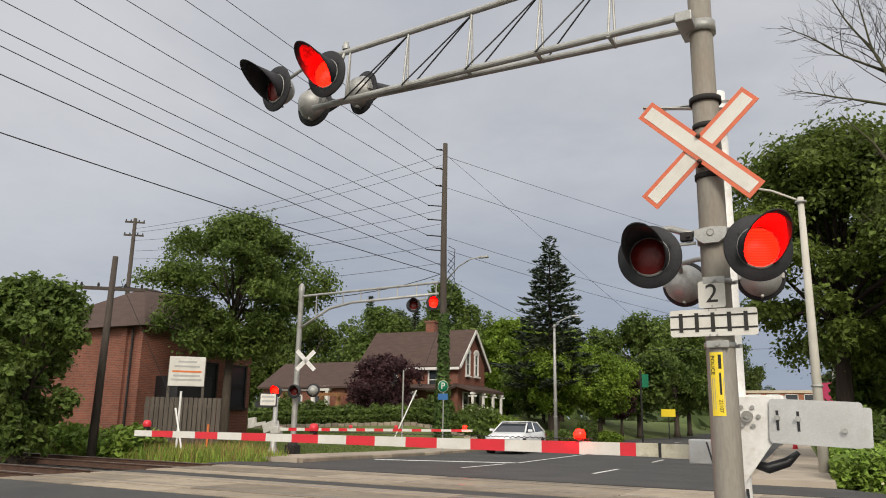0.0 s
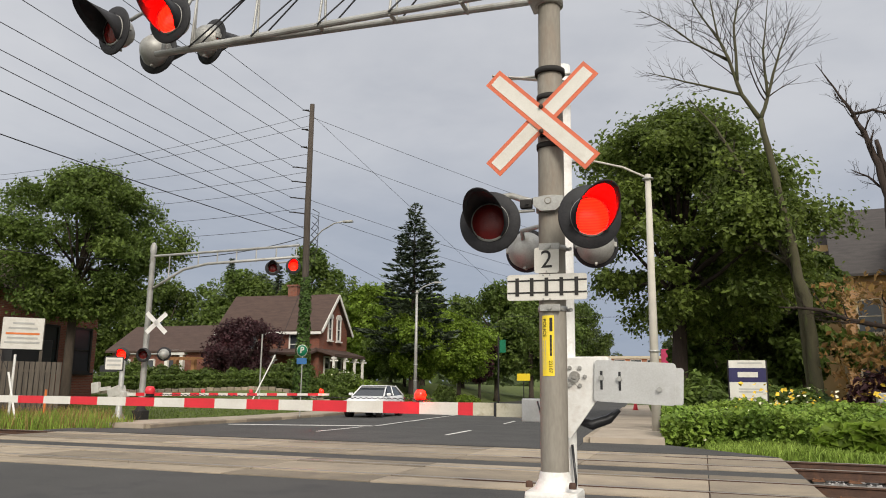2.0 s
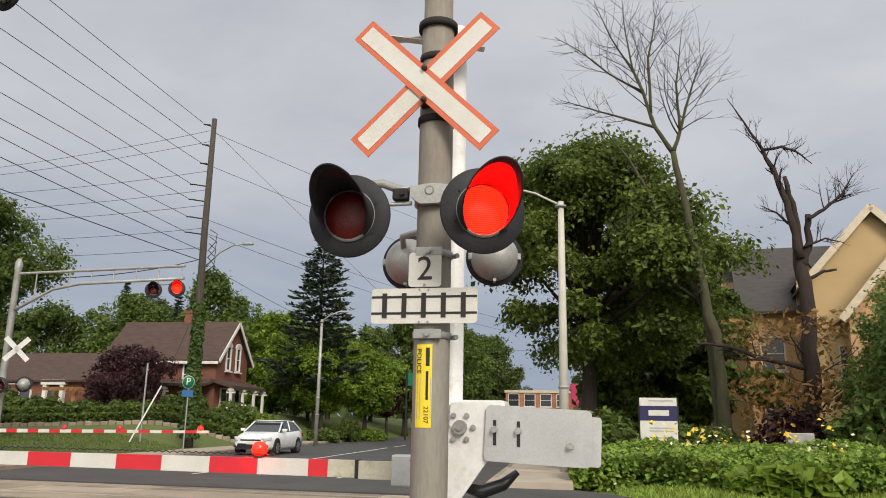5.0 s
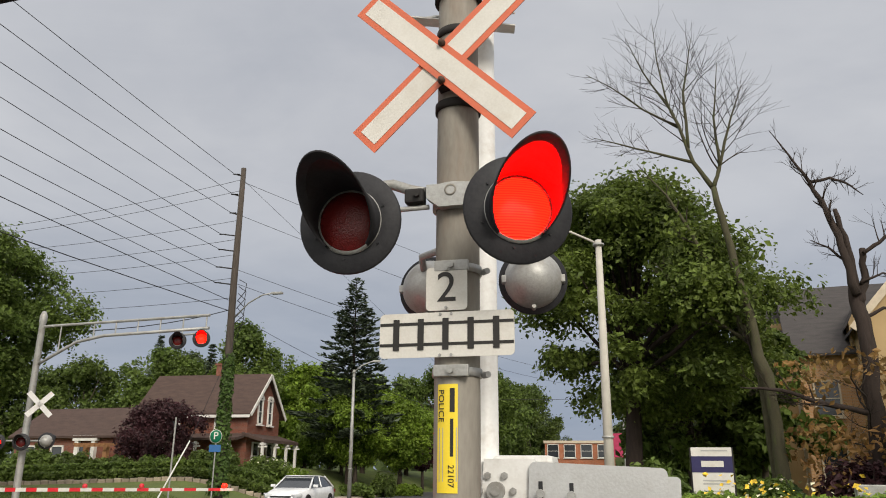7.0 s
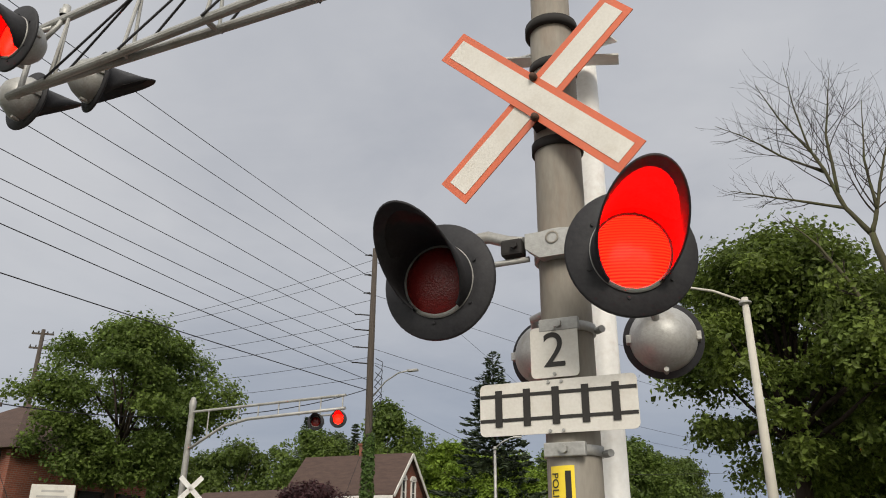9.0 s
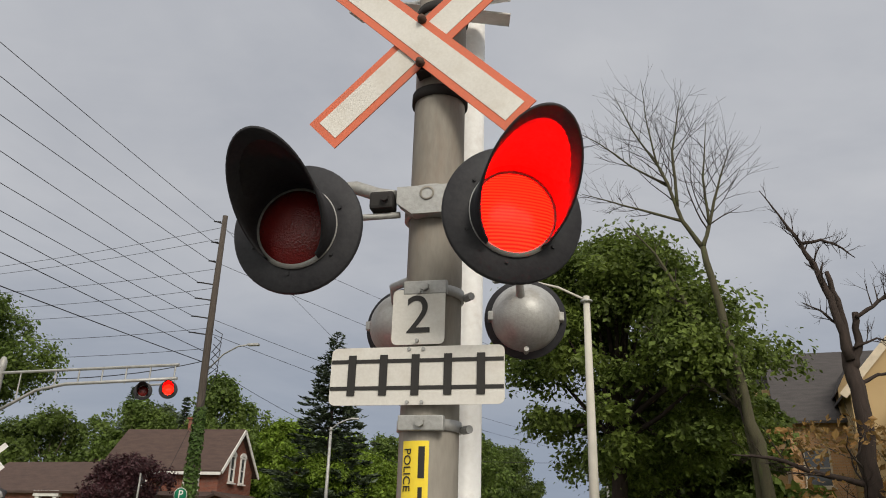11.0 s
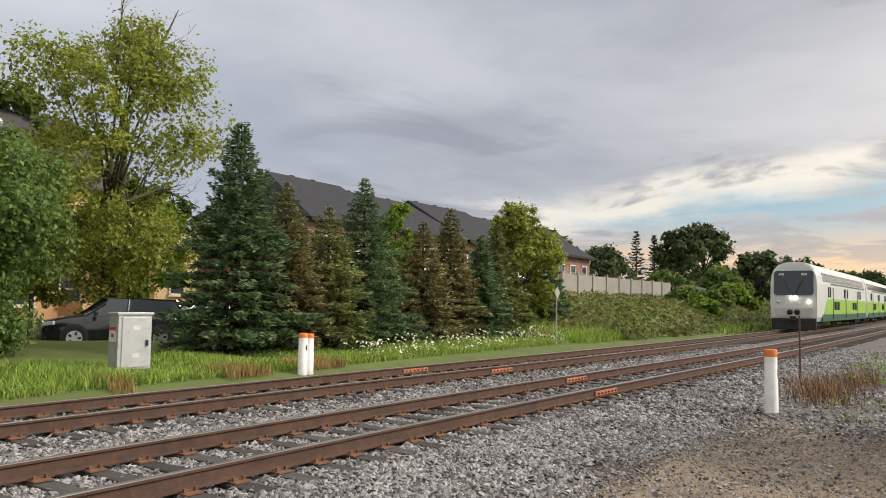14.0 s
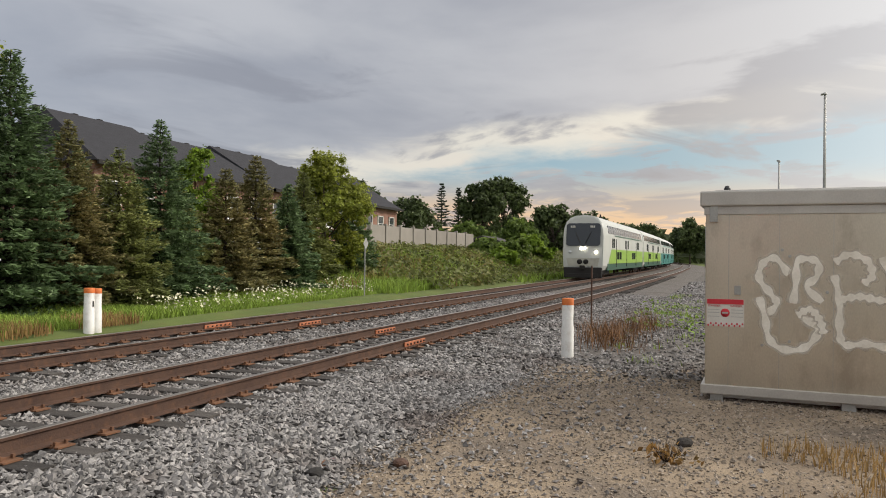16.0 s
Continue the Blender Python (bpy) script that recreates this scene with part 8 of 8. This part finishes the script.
broadleaf((24.0, 50, -0.15), 13.8, 3.2, 0.2, leaf_mid, label="leafy tree rising behind a roof", clear=0.4, leaves=6000, size=0.3, seed=165)
broadleaf((30.0, 46.0, -0.15), 8.5, 4.0, 0.2, leaf_dark, label="dark tree behind the car park", clear=0.05, leaves=8000, size=0.3, seed=166)
shrub((5.9, 28.6, 0.0), 1.3, 1.0, 2.3, leaf_purple, label="dark purple-leaved shrub by the dead trunk", leaves=4200, size=0.13, seed=170)
shrub((2.6, 28.5, 0.0), 1.4, 1.2, 1.9, leaf_mid, label="green shrub beside the board sign", leaves=3000, size=0.13, seed=171)
shrub((-0.2, 27.5, 0.0), 1.3, 1.2, 2.2, leaf_mid, label="green shrub beside the lamp post", leaves=3000, size=0.13, seed=172)
shrub((3.8, 29.5, 0.0), 0.7, 0.7, 1.6, needle_blue, label="small blue-green shrub in the garden", leaves=1800, size=0.12, seed=173)

# firs along the line
FIRS = [(16.6, 22.7, 7.3, 2.1, needle_blue, 0.24), (18.3, 22.4, 5.6, 1.7, needle_brown, 0.22), (19.9, 22.0, 5.0, 1.6, needle_olive, 0.22), (22.4, 22.5, 6.3, 1.75, needle_blue, 0.22), (24.3, 23.2, 4.6, 1.4, needle_olive, 0.22), (26.4, 22.6, 5.2, 1.6, needle_brown, 0.24), (29.0, 22.9, 6.0, 1.5, needle_brown, 0.26), (30.8, 22.4, 4.9, 1.5, needle_blue, 0.26), (33.2, 22.9, 5.8, 1.6, needle_olive, 0.28), (38.0, 22.6, 5.2, 1.6, needle_blue, 0.3), (21.0, 24.6, 5.2, 1.6, needle_blue, 0.24)]
for i, (x, y, h, r, m_, s) in enumerate(FIRS):
    lb = {"needle_blue": "dense blue-green spruce beside the line", "needle_brown": "browning spruce beside the line", "needle_olive": "olive yellow-green spruce beside the line"}[m_.name]
    conifer((x, y, -0.25), h, r * 1.32, m_, label=lb, seed=200 + i, sprig=s * 0.85, dens=1.7, group="row of spruces", base=0.02, power=0.82)
broadleaf((27.6, 24.6, -0.1), 5.9, 1.3, 0.08, leaf_bright, label="slim bright green tree among the spruces", clear=0.08, leaves=16000, size=0.09, seed=220, lobes=70)
broadleaf((35.6, 23.0, -0.1), 6.7, 2.2, 0.12, leaf_ash, label="light green tree at the end of the spruces", clear=0.08, leaves=26000, size=0.10, seed=221, lobes=70, gaps=0.4)
# woods behind the noise wall and beyond the train
for i, (x, y, h, r, m_) in enumerate(((80, 42, 9.5, 4.2, back_leaf), (92, 40, 8.5, 4.5, back_leaf), (86, 30, 5.0, 3.4, leaf_mid), (95, 26, 5.5, 3.8, leaf_mid), (104, 33, 12.0, 3.6, back_leaf), (120, 34, 14.0, 4.4, back_leaf), (108, 24, 8.5, 4.6, back_leaf), (130, 24, 8.0, 5.0, back_leaf), (150, 26, 10, 5.5, back_leaf), (210, 18, 10, 6, back_leaf), (225, 6, 12, 6, back_leaf), (240, -4, 11, 6, back_leaf), (235, 26, 11, 7, back_leaf), (180, 36, 11, 7, back_leaf), (72, 52, 10, 5, back_leaf), (255, -20, 11, 8, back_leaf), (62, 21.6, 2.6, 1.8, leaf_mid), (68, 20.8, 2.8, 2.0, leaf_mid), (76, 20.5, 3.2, 2.2, leaf_bright), (60, 19.6, 1.8, 1.4, leaf_bright))):
    broadleaf((x, y, 0.2 if x < 100 else 0.0), h, r, 0.2, m_, label="leafy tree beyond the noise wall", clear=0.1 if h < 9 else 0.25, leaves=9500, size=0.14 + 0.0016 * x, seed=240 + i, lobes=46, gaps=0.3 if 105 < x < 125 else 0.1, group="trees along the line")
for i, (x, y, h) in enumerate(((100, 38, 11.5), (104, 35, 10.5), (108, 38, 11.8), (112, 36, 10.0))):
    conifer((x, y, 0.0), h, 2.3, needle_dark, label="dark distant spruce against the evening sky", seed=270 + i, sprig=0.8, dens=0.7, sparse=0.1, group="distant spruces")
gd = np.random.default_rng(290)
n = 14000
xx = np.concatenate([gd.uniform(-600, 600, n // 2), gd.uniform(240, 420, n // 2)])
yy = np.concatenate([gd.uniform(170, 260, n // 2), gd.uniform(-120, 160, n // 2)])
C = np.stack([xx, yy, gd.random(n) ** 0.8 * (7 + 3 * np.sin(xx * 0.06) + 2 * np.sin(yy * 0.11 + 1))], 1)
N = gd.normal(size=(n, 3))
tagged(quads_cloud("far_woods", C, N / np.linalg.norm(N, axis=1)[:, None], 3.2, back_leaf, None, seed=291, kind="stuff"), "distant belt of dark trees on the horizon", "woods")

# ---- weeds, grass and stones ----
def scatter(n, x0, x1, y0, y1, seed):
    g_ = np.random.default_rng(seed)
    return np.stack([g_.uniform(x0, x1, n), g_.uniform(y0, y1, n)], 1)


def lift(x, y):
    return terrain(x, y)


P = scatter(80000, 0.2, 34, 17.6, 22.4, 300)
P = P[(P[:, 1] - bend(P[:, 0]) > 18.3 - 0.5 * np.sin(P[:, 0] * 0.9)) & (P[:, 1] > 18.4 - 0.0 * P[:, 0]) & (P[:, 0] > 1.8 - 0.9 * (P[:, 1] - 17.6))]
hp = 0.20 + 0.16 * np.sin(P[:, 0] * 0.8) ** 2
blades("trackside_grass", P, lift, hp * 0.85, grass_mat, "bright green grass along the far ballast", width=0.028, seed=301, lean=0.7)
P = scatter(5000, 9.5, 19, 18.1, 19.3, 302)
P = P[np.sin(P[:, 0] * 2.1) + np.sin(P[:, 0] * 0.9 + 1) > 0.3]
blades("dry_grass", P, lift, 0.3, dry_mat, "tufts of straw-coloured dry grass", width=0.02, seed=303)
P = scatter(26000, -34, -16.8, 18.4, 23.0, 304)
P = P[(P[:, 1] > 18.7) & ((P[:, 0] < -19.5) | (P[:, 1] < 20.5))]
blades("tall_dry_grass", P[:4200], lift, 0.7, dry_mat, "straw-coloured stems in tall grass by the rails", width=0.02, seed=3051)
blades("tall_grass", P[4200:], lift, 0.5, grass_mat, "tall uncut green grass by the rails", width=0.035, seed=305)
P = scatter(30000, -34, -16.2, 22.0, 35.0, 306)
P = P[P[:, 0] < road_l(P[:, 1]) - 2.0]
blades("lawn_grass", P, lift, 0.07, mat("lawn_blades", (0.12, 0.165, 0.035), 0.75, 0, (0.085, 0.12, 0.028), 1.2, 30, 0, island=0.35, trans=0.25), "short mown lawn", width=0.04, seed=307)
P = scatter(20000, 32, 62, 17.6, 26.0, 308)
P = P[(P[:, 1] - bend(P[:, 0]) > 18.4) & (P[:, 1] < 25.0)]
far_dry = P[np.sin(P[:, 0] * 0.5) + np.sin(P[:, 1] * 1.3) > 0.0]
blades("bank_grass", P, lift, 0.6, grass_mat, "rough green grass on the bank", width=0.05, seed=309, lean=0.8)
blades("bank_dry_grass", far_dry[:2600], lift, 0.7, dry_mat, "straw-coloured grass on the bank", width=0.045, seed=310, lean=0.8)
P = scatter(15000, 50, 112, 11.0, 24.5, 3081)
P = P[(P[:, 1] - bend(P[:, 0]) > 18.4) & (P[:, 1] < 24.0)]
blades("far_verge_grass", P, lift, 0.6, grass_mat, "rough grass beside the farther line", width=0.10, seed=3091, lean=0.8)
P = scatter(9000, 14.5, 40, 2.6, 7.4, 311)
P[:, 1] += bend(P[:, 0]) * 0.5
k_ = np.array([noise.noise(Vector((x * 0.55, y * 0.9, 7))) + 0.5 * noise.noise(Vector((x * 1.9, y * 2.3, 2))) for x, y in P])
blades("yard_grass", P[k_ > 0.24], lift, 0.20, grass_mat, "patches of green weed on the gravel", width=0.022, seed=312, lean=0.8)
gw_ = np.random.default_rng(313)
P = np.concatenate([gw_.normal(size=(420, 2)) * np.array([0.9, 0.35]) + np.array([18.6, 7.2]), gw_.normal(size=(260, 2)) * np.array([0.7, 0.3]) + np.array([21.0, 6.6]), gw_.normal(size=(160, 2)) * np.array([0.5, 0.3]) + np.array([16.8, 6.9])])
blades("rusty_weeds", P, lift, 0.42 + 0.25 * gw_.random(len(P)), mat("rusty_stalks", (0.21, 0.11, 0.05), 0.85, 0, (0.13, 0.07, 0.035), 2, 30, 0, island=0.4), "dead rusty weed stalks beside the ballast", width=0.012, seed=314, lean=0.6)
P = np.concatenate([scatter(2200, 6.4, 9.2, 2.4, 4.75, 315), scatter(260, 5.6, 6.4, 5.7, 6.5, 316)])
P = P[np.sin(P[:, 0] * 3.0) + np.sin(P[:, 1] * 3.7) > -0.4]
blades("yard_dry_grass", P, lift, 0.2, dry_mat, "sparse dry grass at the edge of the yard", width=0.012, seed=317)


def weeds(name, n, x0, x1, y0, y1, hmax, size, material, label, seed, keep=None, floor=0.0):
    g_ = np.random.default_rng(seed)
    xy = scatter(n, x0, x1, y0, y1, seed)
    if keep is not None:
        xy = xy[keep(xy[:, 0], xy[:, 1])]
    k = len(xy)
    hm = hmax * (0.72 + 0.2 * np.sin(xy[:, 0] * 1.3 + seed) * np.sin(xy[:, 1] * 1.7 + 0.5) + 0.16 * g_.random(k))
    C_ = np.stack([xy[:, 0], xy[:, 1], terrain(xy[:, 0], xy[:, 1]) + floor + g_.random(k) ** 0.7 * hm], 1)
    N_ = g_.normal(size=(k, 3)) * 0.55 + np.array([0, -0.35, 0.9])
    return tagged(quads_cloud(name, C_, N_ / np.linalg.norm(N_, axis=1)[:, None], size, material, None, aspect=1.25, kind="stuff", seed=seed + 1), label, "weeds")


weeds("weed_bank", 46000, -0.9, 7.6, 20.6, 25.6, 1.1, 0.105, weed_mat, "bank of leafy green weeds beside the footpath", 330, lambda x, y: y > 21.4 - 0.15 * x + 0.4 * np.sin(x * 2.2))
weeds("broad_weeds", 4200, 2.6, 7.6, 20.2, 22.4, 0.75, 0.26, leaf_bright, "broad-leaved bright weeds", 332, lambda x, y: np.sin(x * 1.9) + np.sin(y * 2.4 + x) > -0.3)
weeds("weed_flowers", 120, 0.0, 6.5, 21.6, 25.0, 1.3, 0.09, flower_mat, "pale blossoms among weeds", 334, floor=0.2)
weeds("yellow_weed_flowers", 110, 1.0, 6.0, 23.0, 25.0, 1.4, 0.10, flower_yellow, "yellow blossoms among weeds", 336, floor=0.3)
weeds("left_weeds", 12000, -34, -22.5, 16.9, 20.6, 1.2, 0.16, weed_mat, "leafy weeds by the rails", 338, lambda x, y: y > 18.6)
weeds("white_flower_strip", 900, 18, 34, 18.6, 20.6, 0.55, 0.06, flower_mat, "small white flowers along the ballast", 340, lambda x, y: y - bend(x) > 18.6, floor=0.1)
weeds("bank_weeds", 26000, 36, 100, 12.5, 25.0, 0.85, 0.20, bank_leaf, "leafy weeds on the bank", 342, lambda x, y: y - bend(x) > 18.8)
weeds("yard_weeds", 260, 20, 30, 4.8, 7.0, 0.4, 0.08, weed_mat, "low weeds at the yard's edge", 344)

# loose ballast stones
def ballast_pts(n, x0, x1, seed, lo=7.9, hi=18.2):
    g_ = np.random.default_rng(seed)
    x = g_.uniform(x0, x1, n)
    y = g_.uniform(lo, hi, n) + bend(x)
    z = ballast_z(x, y)
    rel = y - bend(x)
    k = np.ones(n, bool)
    for c in (NEAR, FAR):
        for s in (-1, 1):
            k &= np.abs(rel - (c + s * GAUGE / 2)) > 0.085
        tie = (np.abs(((x - 1.98 + 0.275) % 0.55) - 0.275) < 0.125) & (np.abs(rel - c) < 1.3)
        k &= ~(tie & (g_.random(n) > 0.07))
    p = np.stack([x, y, z + 0.004 + g_.random(n) * 0.02], 1)
    return p[k]


stones("ballast_stones", np.concatenate([ballast_pts(56000, 1.9, 13, 350, 7.5, 13.9), ballast_pts(20000, 1.9, 14, 351, 13.5, 18.3)]), 0.036, stone_mat, "loose grey crushed ballast stones", 352)
stones("far_ballast_stones", ballast_pts(60000, 13, 38, 353, 6.0), 0.040, stone_mat, "loose grey crushed ballast stones farther on", 354)
g2 = np.random.default_rng(360)
P = scatter(42000, 2.0, 14, 2.0, 8.6, 361)
stones("yard_grit", np.stack([P[:, 0], P[:, 1], terrain(P[:, 0], P[:, 1]) + 0.034 + 0.03 * np.array([noise.noise(Vector((x * 0.7, y * 0.7, 0))) for x, y in P])], 1), 0.010 + 0.012 * g2.random(len(P)) ** 3, grit_mat, "small stones on the gravel yard", 362, "gravel")

# dark ballast spilling thinly over the yard
gs_ = np.random.default_rng(365)
P = scatter(15000, 2.0, 26, 4.0, 8.8, 366)
P = P[gs_.random(len(P)) < np.clip((P[:, 1] - 4.6 - 1.2 * np.sin(P[:, 0] * 0.6) * 0.5) / 4.2 + 0.9 * sstep(P[:, 0], 10.5, 14.5), 0.05, 1) ** 1.5]
stones("spilled_stones", np.stack([P[:, 0], P[:, 1], terrain(P[:, 0], P[:, 1]) + 0.04], 1), 0.024, stone_mat, "stray dark ballast stones on the yard", 367, "gravel")

P = scatter(30000, 13, 62, 0.8, 8.6, 368)
P[:, 1] += bend(P[:, 0])
stones("verge_stones", np.stack([P[:, 0], P[:, 1], terrain(P[:, 0], P[:, 1]) + 0.045 + 0.03 * gs_.random(len(P))], 1), 0.026 + 0.0006 * P[:, 0], stone_mat, "dark loose stones on the verge along the line", 369, "gravel")

# scraps lying in the yard
for i, (x, y, s, m_, lb) in enumerate(((6.75, 8.75, 0.09, rust, "rust-red broken stone by the ballast"), (7.25, 7.85, 0.08, rust, "rust-red broken stone by the ballast"), (6.7, 8.4, 0.09, undergear, "dark lump lying in gravel"), (7.05, 8.5, 0.09, rust_orange, "orange-brown clod in ballast"), (8.9, 5.45, 0.09, tie_wood, "dark scrap of tie wood on gravel"), (10.2, 8.6, 0.05, undergear, "dark lump lying in gravel"))):
    t = thing("debris", lb, "debris", (x, y, float(terrain(x, y)) + 0.06), 33 * i)
    bm = bm_()
    bmesh.ops.create_icosphere(bm, subdivisions=2, radius=s)
    for v_ in bm.verts:
        v_.co += v_.co * 0.5 * noise.noise(v_.co * 9 + Vector((i, 0, 0)))
        v_.co.z *= 0.6
    part("lump", bm, m_, t)
dp = thing("dead_weed", "dead brown thistle clump on the gravel", "weed", (8.15, 5.6, float(terrain(8.15, 5.6)) + 0.03))
bm = bm_()
for k in range(16):
    limb(bm, (0, 0, 0), (math.cos(k * 1.7), math.sin(k * 1.7), 0.8), 0.20, 0.005, 1, g2, 0.6, 0.0, None, 4, 0.002)
part("stalks", bm, bark_dark, dp)
C = g2.normal(size=(90, 3)) * np.array([0.13, 0.12, 0.035]) + np.array([0, 0, 0.07])
N = g2.normal(size=(90, 3))
quads_cloud("dry_leaves", C, N / np.linalg.norm(N, axis=1)[:, None], 0.04, leaf_brown, dp, seed=371)
